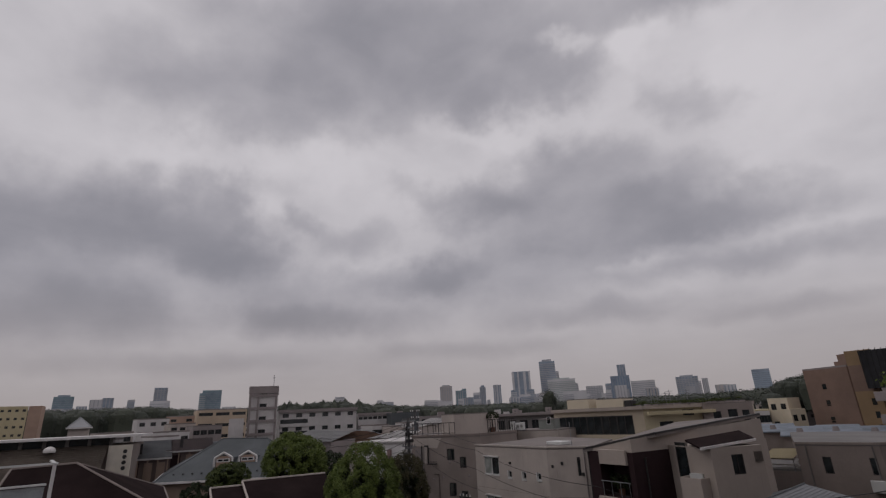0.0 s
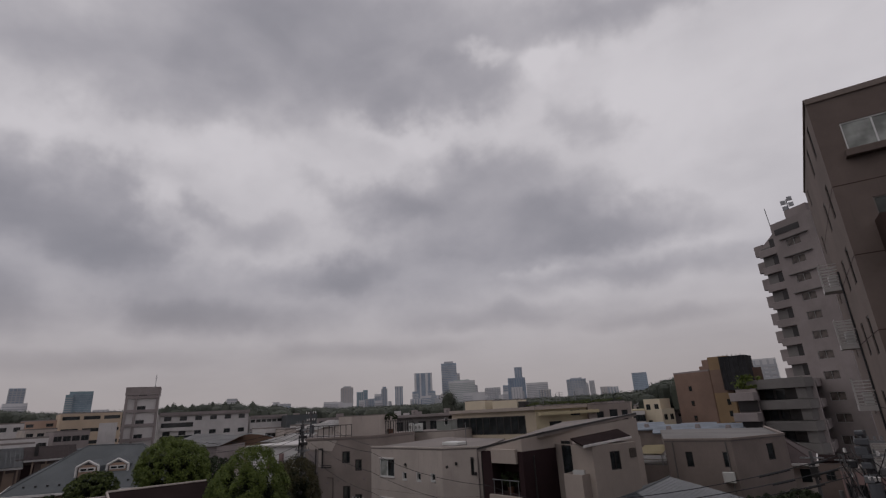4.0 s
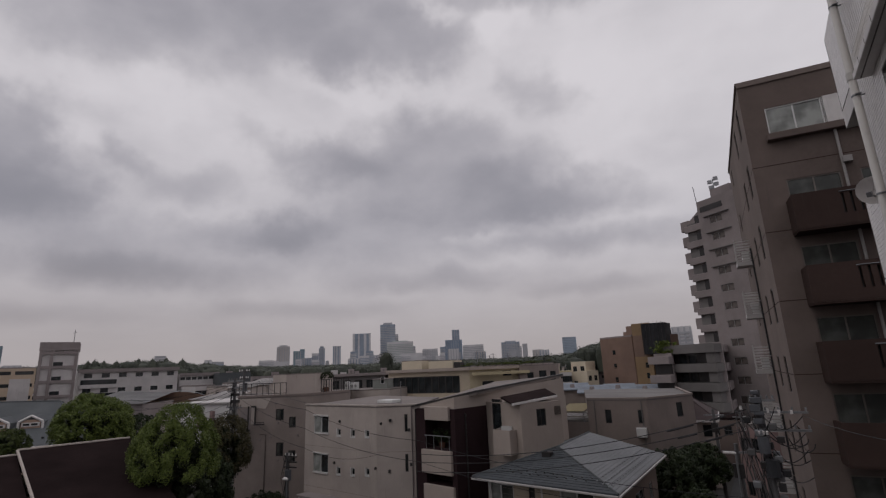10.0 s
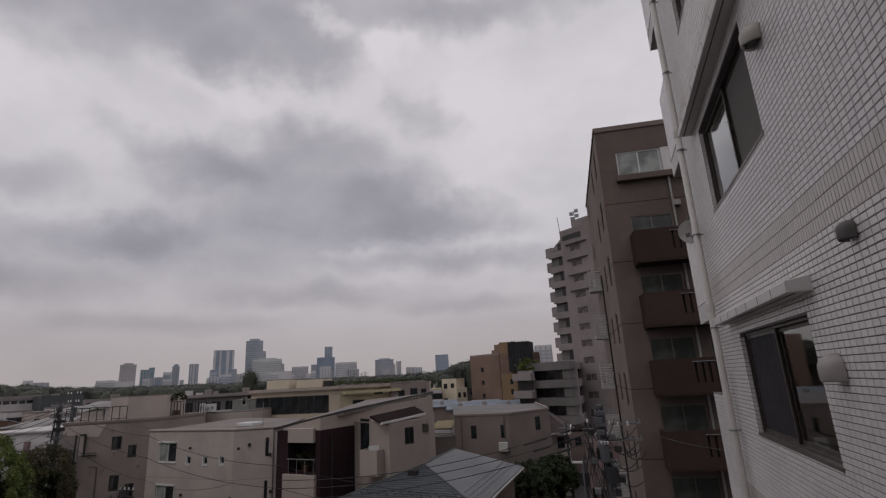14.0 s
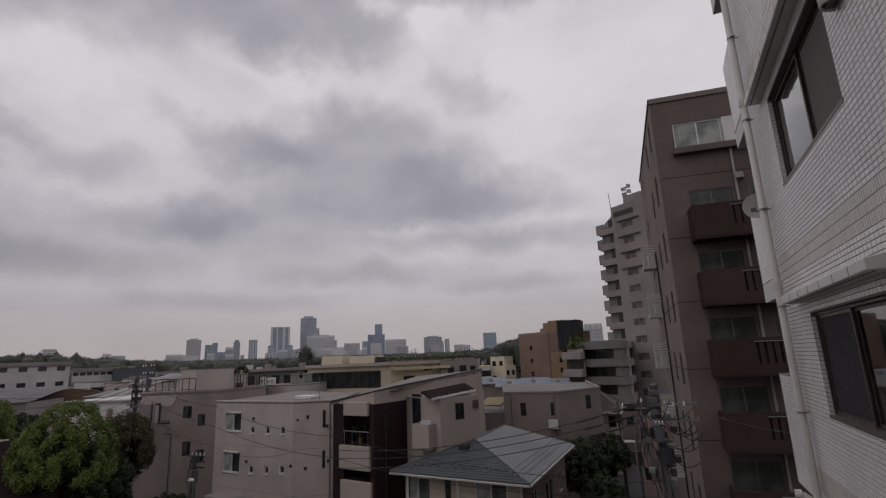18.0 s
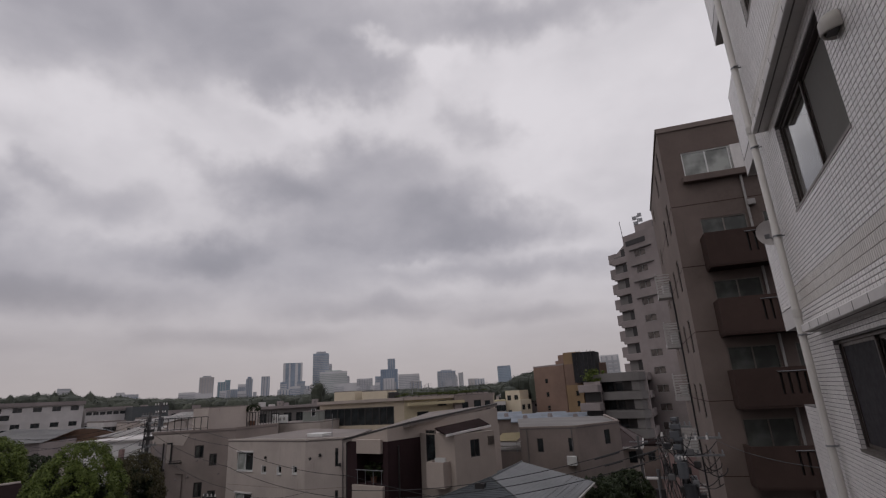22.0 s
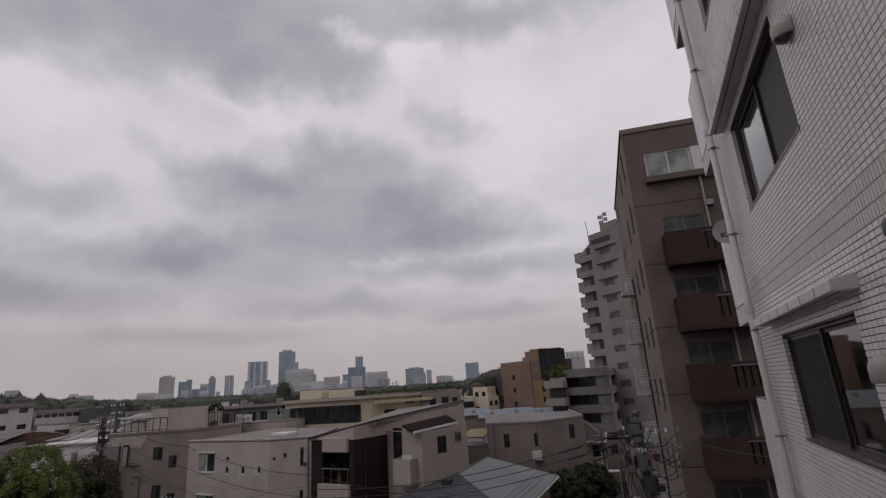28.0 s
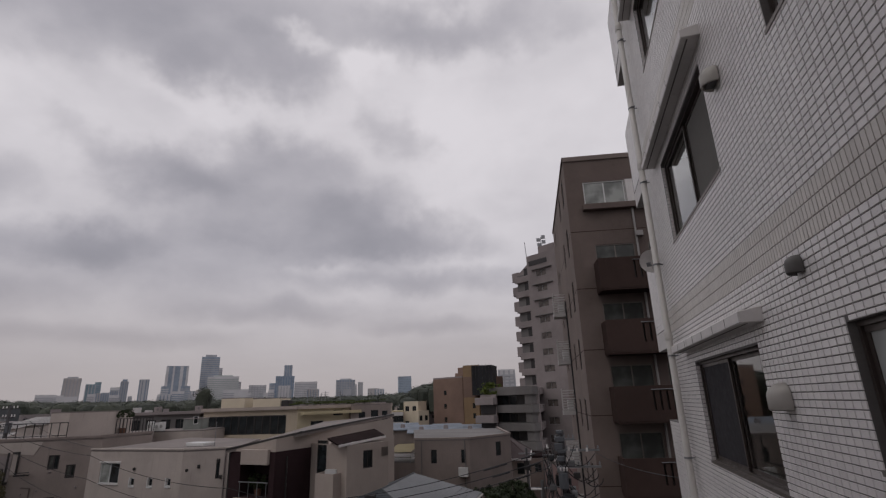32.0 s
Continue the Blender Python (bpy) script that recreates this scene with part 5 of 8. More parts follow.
def yellow_block():
    c = [(-39.0, 62), (-30.0, 56), (-20.2, 61), (-20.0, 74), (-38, 78)]
    p, q, r = (spot(*a) for a in c[:3])
    z = rise(-0.2, 57)
    h0 = holes_at(p, q, [(-38.55, -31.1, -0.75, -2.55)])
    h1 = holes_at(q, r, [(-28.6, -27.3, -1.5, -3.4), (-26.3, -25.3, -0.45, -1.0), (-23.2, -22.2, -1.0, -2.2), (-21.6, -20.8, -0.8, -2.2)])
    b, fr, _ = house("cream_long_block", "long cream flat-roofed block with a band of dark windows", c, z, [CREAM, YELLOWISH, CREAM, CREAM, CREAM], "building", roof=0.12, roof_mat=ROOF_TOP, holes={0: h0, 1: h1})
    m, w = fr[0]
    u, zz, ww, hh = h0[0]
    for i in range(5):
        window(b, m, u + i * ww / 5, zz, ww / 5 - 0.004, hh, ALU_DARK, GLASS, 2, bar=0.09)
    for h in h1:
        window(b, fr[1][0], *h, ALU_DARK, GLASS, 1)
    for k in range(2):
        mm, wk = fr[k]
        part("roof_edge", box(bmesh.new(), -0.1, wk + 0.1, -0.35, 0.1, z - 0.05, z + 0.28, mm), BEIGE, b)
    mm, wk = fr[1]
    part("cornice", box(bmesh.new(), 0.2, wk * 0.62, -0.9, -0.36, z - 0.62, z - 0.32, mm), YELLOW, b, "yellowish projecting cornice")
    for i in range(14):
        x = wk * (0.05 + 0.067 * i)
        part("planter", box(bmesh.new(), x, x + wk * 0.05, 0.4, 0.9, z + 0.125, z + 0.42, mm), CONCRETE, b)
    g = thing("roof_hedge", "low green hedge along the flat roof", "hedge", (q.x, q.y, z + 0.42))
    for i in range(10):
        a = mm @ Vector((wk * (0.05 + 0.09 * i), 0.65, 0))
        leaf_crown(g, (a.x - (q - p).x, a.y - (q - p).y, 0.12), (2.2, 0.7, 0.22), 420, 0.07, LEAF_OLIVE, seed=20 + i, lumps=4, name="foliage")
    # grey end bay
    ga, gb = spot(-24.4, 58.0), spot(-20.15, 60.2)
    hs = holes_at(ga, gb, [(-23.6, -22.9, -0.75, -1.5), (-22.3, -21.5, -0.6, -1.9), (-21.1, -20.5, -0.7, -2.0)])
    t = thing("grey_end_block", "grey rendered end block with small dark windows", "building", (ga.x, ga.y, 0))
    fg = body(t, rect((0, 0), tuple(gb - ga), 9), 0, rise(-0.05, 59), STUCCO_GREY, {0: hs}, roof=0.1, roof_mat=ROOF_TOP)
    for h in hs:
        window(t, fg[0][0], *h, ALU_DARK, GLASS, 1)
    # penthouses
    for a0, a1, e1, f in ((-37.5, -35.3, 0.98, 64), (-34.5, -31.8, 0.88, 63)):
        pp, qq = spot(a0, f), spot(a1, f - 1)
        t = thing("roof_penthouse", "cream plant room on the flat roof", "plant room", (pp.x, pp.y, z + 0.12))
        body(t, rect((0, 0), tuple(qq - pp), 4), 0, rise(e1, f) - z - 0.12, PALE_CREAM, roof=0.08, roof_mat=ROOF_TOP)
    pp, qq = spot(-31.7, 62), spot(-30.9, 62)
    t = thing("dark_tank", "dark roof tank beside the plant room", "tank", (pp.x, pp.y, z + 0.12))
    part("shell", box(bmesh.new(), 0, 0.9, 0, 1, 0, rise(0.7, 62) - z - 0.12), ALU_DARK, t, bevel=0.05)
    for a in (-29.0, -28.4, -27.6, -27.2, -25.6):
        pp = spot(a, 64)
        t = thing("roof_aerial", "thin pale aerial on the roof", "antenna", (pp.x, pp.y, z + 0.12))
        hgt = 1.4 + (a * 7.3) % 0.9
        part("mast", tube(bmesh.new(), (0, 0, 0), (0, 0, hgt), 0.04), STEEL, t)
        bm = bmesh.new()
        for k in range(4):
            box(bm, -0.45, 0.45, -0.02, 0.02, hgt - 0.15 - k * 0.22, hgt - 0.12 - k * 0.22)
        part("element", bm, STEEL, t)
    # grey louvred wing to the left, with railings
    c = [(-46.8, 66), (-39.3, 64), (-39.0, 72), (-46, 74)]
    p, q = spot(*c[0]), spot(*c[1])
    zz = rise(-0.35, 65)
    b, fr, _ = house("grey_long_block", "long grey block with a thin flat roof", c, zz, CONCRETE_DARK, "building", roof=0.3, lip=0.6, roof_mat=CONCRETE)
    m, w = fr[0]
    for i in range(6):
        if i in (1, 4):
            unit = thing("outdoor_unit", "dull grey outdoor unit on the long grey roof", "air conditioner", tuple(p + (q - p) * (0.12 + 0.16 * i) + Vector((0.4, 2.4))) + (zz + 0.3,), group="roof units")
            part("case", box(bmesh.new(), -0.4, 0.4, -0.18, 0.18, 0.0, 0.45 + 0.1 * (i % 3)), CONCRETE, unit, bevel=0.03)
            part("fan_guard", tube(bmesh.new(), (0.12, -0.185, 0.26), (0.12, -0.20, 0.26), 0.15, sides=14), CONCRETE_DARK, unit)
        window(b, m @ Matrix.Translation((0, -0.08, 0)), 0.5 + i * w / 6, zz - 2.0, w / 6 - 0.5, 1.5, ALU_DARK, GLASS, 2)


yellow_block()


def grey_house():
    c = [(-54.6, 51.5), (-47.2, 49.0), (-43.3, 53), (-43, 62), (-54, 64)]
    p, q, r = (spot(*a) for a in c[:3])
    items = [(-50.85, -50.07, -3.36, -4.5), (-49.52, -48.84, -4.22, -5.3), (-50.73, -50.0, -6.66, -7.95), (-49.5, -48.8, -7.5, -8.7), (-53.4, -53.05, -6.6, -8.2)]
    h = holes_at(p, q, items)
    z = rise(-2.22, 50)
    b, fr, _ = house("grey_house", "warm grey rendered house with a roof terrace", c, z, STUCCO_GREY, roof=0.1, roof_mat=ROOF_TOP, holes={0: h})
    m, w = fr[0]
    for x in h:
        window(b, m, *x, ALU_DARK, (GLASS_PALE, GLASS), 2, bar=0.09)
    part("parapet_rim", box(bmesh.new(), -0.03, w + 0.03, -0.05, 0.15, z + 0.1, z + 0.28, m), STUCCO_TAUPE, b)
    mm, w1 = fr[1]
    part("parapet_rim", box(bmesh.new(), -0.03, w1 + 0.03, -0.05, 0.15, z + 0.1, z + 0.30, mm), STUCCO_TAUPE, b)
    ua = u_at(p, q, -51.4)
    low = rise(-3.2, 50.5)
    bm = bmesh.new()
    v = [bm.verts.new(m @ Vector(a)) for y in (-0.03, -0.003) for a in ((0.05, y, low + 0.25), (u_at(p, q, -51.9), y, low - 0.05), (ua, y, z), (0.05, y, z))]
    for f in ((0, 1, 2, 3), (7, 6, 5, 4), (0, 4, 5, 1), (1, 5, 6, 2), (2, 6, 7, 3), (3, 7, 4, 0)):
        bm.faces.new([v[i] for i in f])
    part("pale_fascia", bm, STUCCO, b, "paler rendered fascia with a slanting end")
    # roof room
    pp, qq = spot(-49.9, 52), spot(-46.95, 53.5)
    t = thing("roof_room", "pale rendered room on the roof terrace", "roof room", (pp.x, pp.y, z + 0.1))
    body(t, [(0, 0), tuple(qq - pp), tuple(qq - pp + Vector((-1.5, 4))), tuple(spot(-51.25, 54.5) - pp)], 0, rise(0.08, 52.5) - z - 0.1, STUCCO, roof=0.1, roof_mat=ROOF_TOP)
    # railing
    t = thing("terrace_railing", "dark metal railing round the roof terrace", "railing", (p.x, p.y, z + 0.28))
    for u0, u1 in ((0.05, u_at(p, q, -49.9)),):
        zt = 1.0
        part("top_rail", box(bmesh.new(), u0, u1, 0.02, 0.07, zt, zt + 0.06, m), ALU_DARK, t)
        part("bottom_rail", box(bmesh.new(), u0, u1, 0.02, 0.07, 0.08, 0.13, m), ALU_DARK, t)
        k = 0
        u = u0
        while u < u1:
            part("post", box(bmesh.new(), u, u + 0.05, 0.02, 0.07, 0.0, zt, m), ALU_DARK, t)
            u += 0.55
    t2 = thing("terrace_railing", "dark metal railing round the roof terrace", "railing", (q.x, q.y, z + 0.30))
    mq = face_of((0, 0), tuple(r - q))
    part("top_rail", box(bmesh.new(), 1.2, w1, 0.02, 0.07, 1.1, 1.16, mq), ALU_DARK, t2)
    for i in range(12):
        u = 1.2 + i * (w1 - 1.3) / 11
        part("post", box(bmesh.new(), u, u + 0.05, 0.02, 0.07, 0.0, 1.1, mq), ALU_DARK, t2)
    # steel landing before a side door, with its rail and a long bracket
    u0, u1, u2, u3 = (u_at(p, q, a) for a in (-54.25, -53.3, -52.85, -51.8))
    zb = rise(-5.45, 50)
    part("grey_panel", box(bmesh.new(), u0, u1, -0.04, -0.003, zb, rise(-3.25, 50), m), CONCRETE, b, "grey sheet panel beside the door")
    land = part("landing", box(bmesh.new(), u0, u1, -1.0, -0.045, zb, zb + 0.16, m), ALU_DARK, b, "dark steel landing")
    part("kick_plate", box(bmesh.new(), u0 + 0.1, u1, -1.0, -0.96, zb + 0.163, zb + 0.6, m), ALU_DARK, land)
    for i in range(6):
        x = u0 + (u1 - u0) * i / 5
        part("rail_post", box(bmesh.new(), x - 0.03, x + 0.03, -1.0, -0.94, zb + 0.163, zb + 1.1, m), ALU_DARK, land)
    part("top_rail", box(bmesh.new(), u0, u1, -1.01, -0.93, zb + 1.103, zb + 1.16, m), ALU_DARK, land)
    bm = box(bmesh.new(), u1 - 0.05, u1 + 0.05, -0.6, -0.5, zb, rise(-2.95, 50), m)
    box(bm, u2 - 0.05, u2 + 0.05, -0.12, -0.003, zb + 0.6, rise(-2.95, 50), m)
    box(bm, u1 + 0.052, u2 - 0.052, -0.12, -0.01, rise(-3.1, 50), rise(-2.95, 50), m)
    part("door_frame", bm, ALU_DARK, b, "dark steel door frame")
    part("side_door", box(bmesh.new(), u1 + 0.055, u2 - 0.055, -0.06, -0.003, zb + 0.6, rise(-3.1, 50) - 0.003, m), STUCCO, b)
    bm = box(bmesh.new(), u2 + 0.052, u3, -0.5, -0.42, rise(-4.85, 50), rise(-4.74, 50), m)
    box(bm, u2 + 0.052, u3, -0.5, -0.42, rise(-4.62, 50), rise(-4.56, 50), m)
    for x in (u2 + 0.3, (u2 + u3) / 2, u3 - 0.2):
        box(bm, x, x + 0.06, -0.418, -0.003, rise(-4.84, 50), rise(-4.75, 50), m)
    part("bracket_rail", bm, ALU_DARK, b, "dark bracket rail on the wall")
    dark = surface("dull_brown_pipe", (0.11, 0.09, 0.08), 0.6)
    ux = u_at(p, q, -51.75)
    bm = tube(bmesh.new(), m @ Vector((ux, -0.05, 0.3)), m @ Vector((ux, -0.05, rise(-5.85, 50))), 0.04)
    tube(bm, m @ Vector((ux, -0.05, rise(-5.85, 50))), m @ Vector((ux - 0.55, -0.05, rise(-5.8, 50))), 0.035)
    part("rain_pipe", bm, dark, b)
    for az, el in ((-52.3, -6.3), (-51.3, -6.1), (-50.9, -2.75), (-50.6, -4.7), (-48.6, -6.0), (-50.5, -8.3)):
        c = m @ Vector((u_at(p, q, az), -0.003, rise(el, 50)))
        part("vent_cap", tube(bmesh.new(), c, c + m.to_3x3() @ Vector((0, -0.1, -0.03)), 0.085, 0.07), CONCRETE, b)
    # potted shrub and outdoor units on the roof behind the room
    sx = spot(-45.75, 55)
    g = thing("roof_shrub", "round dark clipped shrub in a pot on the roof terrace", "shrub", (sx.x, sx.y, z + 0.1))
    part("pot", tube(bmesh.new(), (0, 0, 0), (0, 0, 0.5), 0.24, 0.32, 12), surface("terracotta", (0.12, 0.06, 0.04), 0.85), g)
    part("stem", tube(bmesh.new(), (0, 0, 0.5), (0, 0, 1.3), 0.05, 0.04), BARK, g)
    round_crown(g, (0, 0, 1.55), (0.75, 0.7, 0.48), 2600, 0.05, LEAF_DARK, 71, lumps=60, name="foliage")
    for az, far, h in ((-43.5, 56.5, 0.95), (-42.9, 56.8, 0.8), (-42.5, 56.4, 0.85)):
        sx = spot(az, far)
        unit = thing("outdoor_unit", "off-white outdoor unit on the flat roof", "air conditioner", (sx.x, sx.y, z + 0.1), group="roof units")
        part("case", box(bmesh.new(), -0.24, 0.24, -0.16, 0.16, 0.06, h), ALU_WHITE, unit, bevel=0.02)
        part("fan_guard", tube(bmesh.new(), (0, -0.163, h * 0.55), (0, -0.18, h * 0.55), 0.16, sides=14), ALU_MID, unit)
        for x in (-0.18, 0.18):
            part("foot", box(bmesh.new(), x - 0.03, x + 0.03, -0.15, 0.15, 0, 0.058), ALU_DARK, unit)
    # pale low house with a roof booth behind the white house
    pp, qq = spot(-44.2, 58), spot(-38.9, 55.5)
    low_h = thing("pale_flat_house", "pale flat-roofed house behind the white one", "house", (pp.x, pp.y, 0))
    zt = rise(-1.95, 57)
    body(low_h, rect((0, 0), tuple(qq - pp), 6), 0, zt, STUCCO, roof=0.12, roof_mat=ROOF_TOP)
    bp, bq = spot(-40.75, 57.5), spot(-39.2, 57.0)
    booth = thing("roof_booth", "grey-green sheet booth with a small window on a flat roof", "booth", (bp.x, bp.y, zt + 0.12))
    fb = body(booth, rect((0, 0), tuple(bq - bp), 2.5), 0, rise(-0.85, 57.3) - zt - 0.12, surface("grey_green_sheet", (0.24, 0.255, 0.235), 0.6), {0: [(0.9, 0.5, 0.45, 0.75)]}, roof=0.08, lip=0.1, roof_mat=CONCRETE)
    window(booth, fb[0][0], 0.9, 0.5, 0.45, 0.75, ALU_WHITE, GLASS, 1)


grey_house()


# ---- tall blocks behind ----
def tall_apartments():
    c = [(-4.05, 92), (-0.6, 88), (1.5, 112), (-2.5, 116)]
    p, q = spot(*c[0]), spot(*c[1])
    top = rise(15.45, 92)
    holes = []
    w = (q - p).length
    for k in range(12):
        z = top - 3.6 - k * 2.85
        holes += [(2.0, z - 0.3, 2.2, 1.15)]
    b, fr, _ = house("tall_apartment_block", "tall grey apartment tower with stepped balconies", c, top, CONCRETE, "apartment building", roof=0.4, holes={0: holes})
    m = fr[0][0]
    for h in holes:
        window(b, m, *h, ALU_MID, TOWER_PANE, 2, bar=0.05, deep=0.14)
        if h[1] > top - 14:
            part("ledge", box(bmesh.new(), h[0] - 0.9, h[0] + h[2] + 1.4, -0.35, -0.003, h[1] + 1.3, h[1] + 1.42, m), CONCRETE_DARK, b)
    # balconies down the left flank: a bay darkened for shade, the far corner further out
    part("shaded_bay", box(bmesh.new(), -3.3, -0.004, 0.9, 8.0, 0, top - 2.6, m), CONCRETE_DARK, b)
    bm = prism(bmesh.new(), [tuple((m @ Vector((x, y, 0))).to_2d()) for x, y in ((-3.3, 0.9), (-0.004, 0.9), (-0.004, 8.0), (-3.3, 8.0))], top - 2.6, [top - 2.5, top - 0.4, top - 0.4, top - 2.5])
    part("sloping_cap", bm, CONCRETE, b)
    for k in range(13):
        z = top - 2.3 - k * 2.85
        if z < 1:
            break
        one = part("balcony", box(bmesh.new(), -3.4, -0.006, 0.3, 0.896, z - 1.9, z - 0.75, m), CONCRETE, b, "grey concrete balcony", bevel=0.04)
        # dark sheet stands in for the shade above the balcony front
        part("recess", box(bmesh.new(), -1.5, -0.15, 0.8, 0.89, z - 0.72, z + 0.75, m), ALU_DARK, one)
        part("balcony", box(bmesh.new(), -5.0, -3.304, 1.4, 5.5, z - 1.2, z + 0.60, m), CONCRETE, b, bevel=0.05)
    # roof house, mast and aerials
    part("roof_house", box(bmesh.new(), 1.4, 5.0, 2, 8, top + 0.4, top + 2.4, m), CONCRETE, b)
    part("slotted_parapet", box(bmesh.new(), 0.5, 4.6, -0.06, -0.003, top - 1.6, top - 0.7, m), ALU_DARK, b)
    t = thing("roof_mast", "aerial mast with dish panels on the tower roof", "antenna", tuple((p + (q - p).normalized() * 3.2 + Vector((0.3, 4)))) + (top + 2.4,))
    part("mast", tube(bmesh.new(), (0, 0, 0), (0, 0, 2.3), 0.08), STEEL, t)
    for z, x in ((1.0, 0.5), (1.5, -0.5), (2.0, 0.45), (0.5, -0.4)):
        part("panel", box(bmesh.new(), x - 0.35, x + 0.35, -0.2, 0.2, z, z + 0.6), STEEL, t)
    part("aerial", tube(bmesh.new(), (-3.0, 0, -2.0), (-3.2, 0, 1.6), 0.06), STEEL, t)

    # darker stepped block in front
    c = [(-9.0, 88), (-4.7, 84), (-3.8, 100), (-9, 104)]
    p, q = spot(*c[0]), spot(*c[1])
    top = rise(1.2, 86)
    b, fr, _ = house("grey_apartment_block", "grey apartment block with deep dark balconies", c, top, CONCRETE_DARK, "apartment building", roof=0.3)
    m, w = fr[0]
    for k in range(5):
        z = top - k * 2.72
        # front parapets use the darker concrete because they lie in shade
        bm = box(bmesh.new(), 0.8, w + 1.2, -1.9, -0.003, z - 1.05, z + 0.15, m)
        one = part("balcony", bm, CONCRETE_DARK, b, "concrete balcony front in a darker tone for shade")
        # dark sheet between the parapets stands in for deep shade
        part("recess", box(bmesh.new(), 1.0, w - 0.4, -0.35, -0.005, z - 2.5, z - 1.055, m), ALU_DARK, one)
        part("pier", box(bmesh.new(), w - 0.35, w + 0.9, -1.6, -0.006, z - 2.5, z - 1.055, m), CONCRETE_DARK, one)
        for u in (2.2, 3.8):
            part("window", box(bmesh.new(), u, u + 1.2, -0.40, -0.355, z - 2.45, z - 1.2, m), GLASS, one)
    ms, ws = fr[1]
    part("corner_pier", box(bmesh.new(), -0.5, 0.5, -1.2, -0.01, 0, top, ms), CONCRETE, b)
    for k in range(5):
        z = top - k * 2.72
        # side parapets use the paler concrete for the light on that side
        one = part("side_balcony", box(bmesh.new(), 0.6, ws - 0.3, -1.35, -0.004, z - 1.05, z + 0.1, ms), CONCRETE, b, "concrete side balcony in the paler, lit tone", bevel=0.04)
        # another dark sheet in place of the shade under the parapet
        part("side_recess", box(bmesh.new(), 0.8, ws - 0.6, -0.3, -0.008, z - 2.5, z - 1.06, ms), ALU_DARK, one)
    c = [(-10.3, 86), (-8.6, 84.5), (-8.0, 92), (-10, 96)]
    p, q = spot(*c[0]), spot(*c[1])
    top = rise(0.45, 85)
    b, fr, _ = house("pale_corner_block", "pale concrete corner of stacked balconies", c, top, CONCRETE, "apartment building", roof=0.25)
    m, w = fr[0]
    for k in range(5):
        z = top - 0.2 - k * 2.75
        bm = box(bmesh.new(), -0.3, w + 0.2, -1.3, -0.003, z - 1.15, z, m)
        one = part("balcony", bm, CONCRETE, b, bevel=0.05)
        # shade of the open storey put in as a dark sheet
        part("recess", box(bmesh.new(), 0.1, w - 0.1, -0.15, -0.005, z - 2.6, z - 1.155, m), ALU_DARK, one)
    pl = thing("rooftop_shrub", "green shrub growing on the balcony block", "shrub", (*spot(-9.0, 85.5), top + 0.25))
    leaf_crown(pl, (0, 0, 0.9), (2.2, 1.2, 1.1), 500, 0.22, LEAF, seed=9, name="foliage")
    # brick block with an ochre stair tower and a dark screened top
    c = [(-15.45, 116), (-12.2, 110), (-9.4, 113), (-8.5, 140), (-15, 145)]
    p, q, r = (spot(*a) for a in c[:3])
    top = rise(2.5, 112)
    h = []
    for k in range(4):
        h += holes_at(p, q, [(-14.3, -14.0, 1.2 - k * 1.4, 0.7 - k * 1.4)])
    b, fr, _ = house("brick_apartment_block", "red-brown brick apartment block with a stepped roof", c, top, BRICK, "apartment building", roof=0.3, roof_mat=CONCRETE, holes={0: h})
    for x in h:
        window(b, fr[0][0], *x, ALU_DARK, GLASS, 1)
    m, w = fr[0]
    for i in range(14):
        z = top - 0.9 - i * 1.3
        part("brick_course", box(bmesh.new(), 0.05, w - 0.05, -0.03, -0.003, z, z + 0.05, m), BRICK, b)
    for a0, a1, e, f in ((-14.0, -12.6, 3.0, 116), (-13.0, -12.1, 3.55, 114)):
        u0, u1 = u_at(p, q, a0), u_at(p, q, a1)
        part("roof_step", box(bmesh.new(), max(u0, 0.1), min(u1, w - 0.05), 1.0 + (f % 3), 7, top + 0.3, rise(e, f), m), BRICK, b)
    t0, t1 = spot(-12.1, 108.5), spot(-10.4, 107.5)
    b2 = thing("ochre_stair_tower", "ochre tiled stair tower on the brick block", "tower", (t0.x, t0.y, 0))
    foot = rect((0, 0), tuple(t1 - t0), 6)
    frs = body(b2, foot, 0, rise(0.4, 108), OCHRE)
    body(b2, foot, rise(0.4, 108), rise(2.6, 108), BRICK, name="brick_wall")
    body(b2, foot, rise(2.6, 108), rise(3.75, 108), OCHRE, roof=0.2)
    for i in range(5):
        part("opening", box(bmesh.new(), 1.9, 2.5, -0.05, -0.003, 2 + i * 2.0, 3.0 + i * 2.0, frs[0][0]), GLASS, b2)
    t0, t1 = spot(-11.15, 106), spot(-8.85, 105)
    b3 = thing("screened_scaffold", "dark netting round scaffolding on the roof", "scaffold", (t0.x, t0.y, 0))
    net = surface("dark_netting", (0.03, 0.03, 0.034), 0.9, coarse=0.4, fine=6, vary=0.3, bump=0.3)
    frs = body(b3, rect((0, 0), tuple(t1 - t0), 5), rise(0.6, 105.5), rise(3.75, 105.5), net, roof=0.1, roof_mat=net)
    for i in range(6):
        part("pole", tube(bmesh.new(), frs[0][0] @ Vector((0.2 + i * 0.72, -0.06, rise(0.6, 105.5))), frs[0][0] @ Vector((0.2 + i * 0.72, -0.06, rise(3.95, 105.5))), 0.04), ALU_DARK, b3)
    t0, t1 = spot(-8.75, 108), spot(-7.7, 110)
    b4 = thing("ochre_annex", "brown tiled annex behind the netting", "building", (t0.x, t0.y, 0))
    body(b4, rect((0, 0), tuple(t1 - t0), 6), 0, rise(2.45, 109), BRICK, roof=0.2)


tall_apartments()


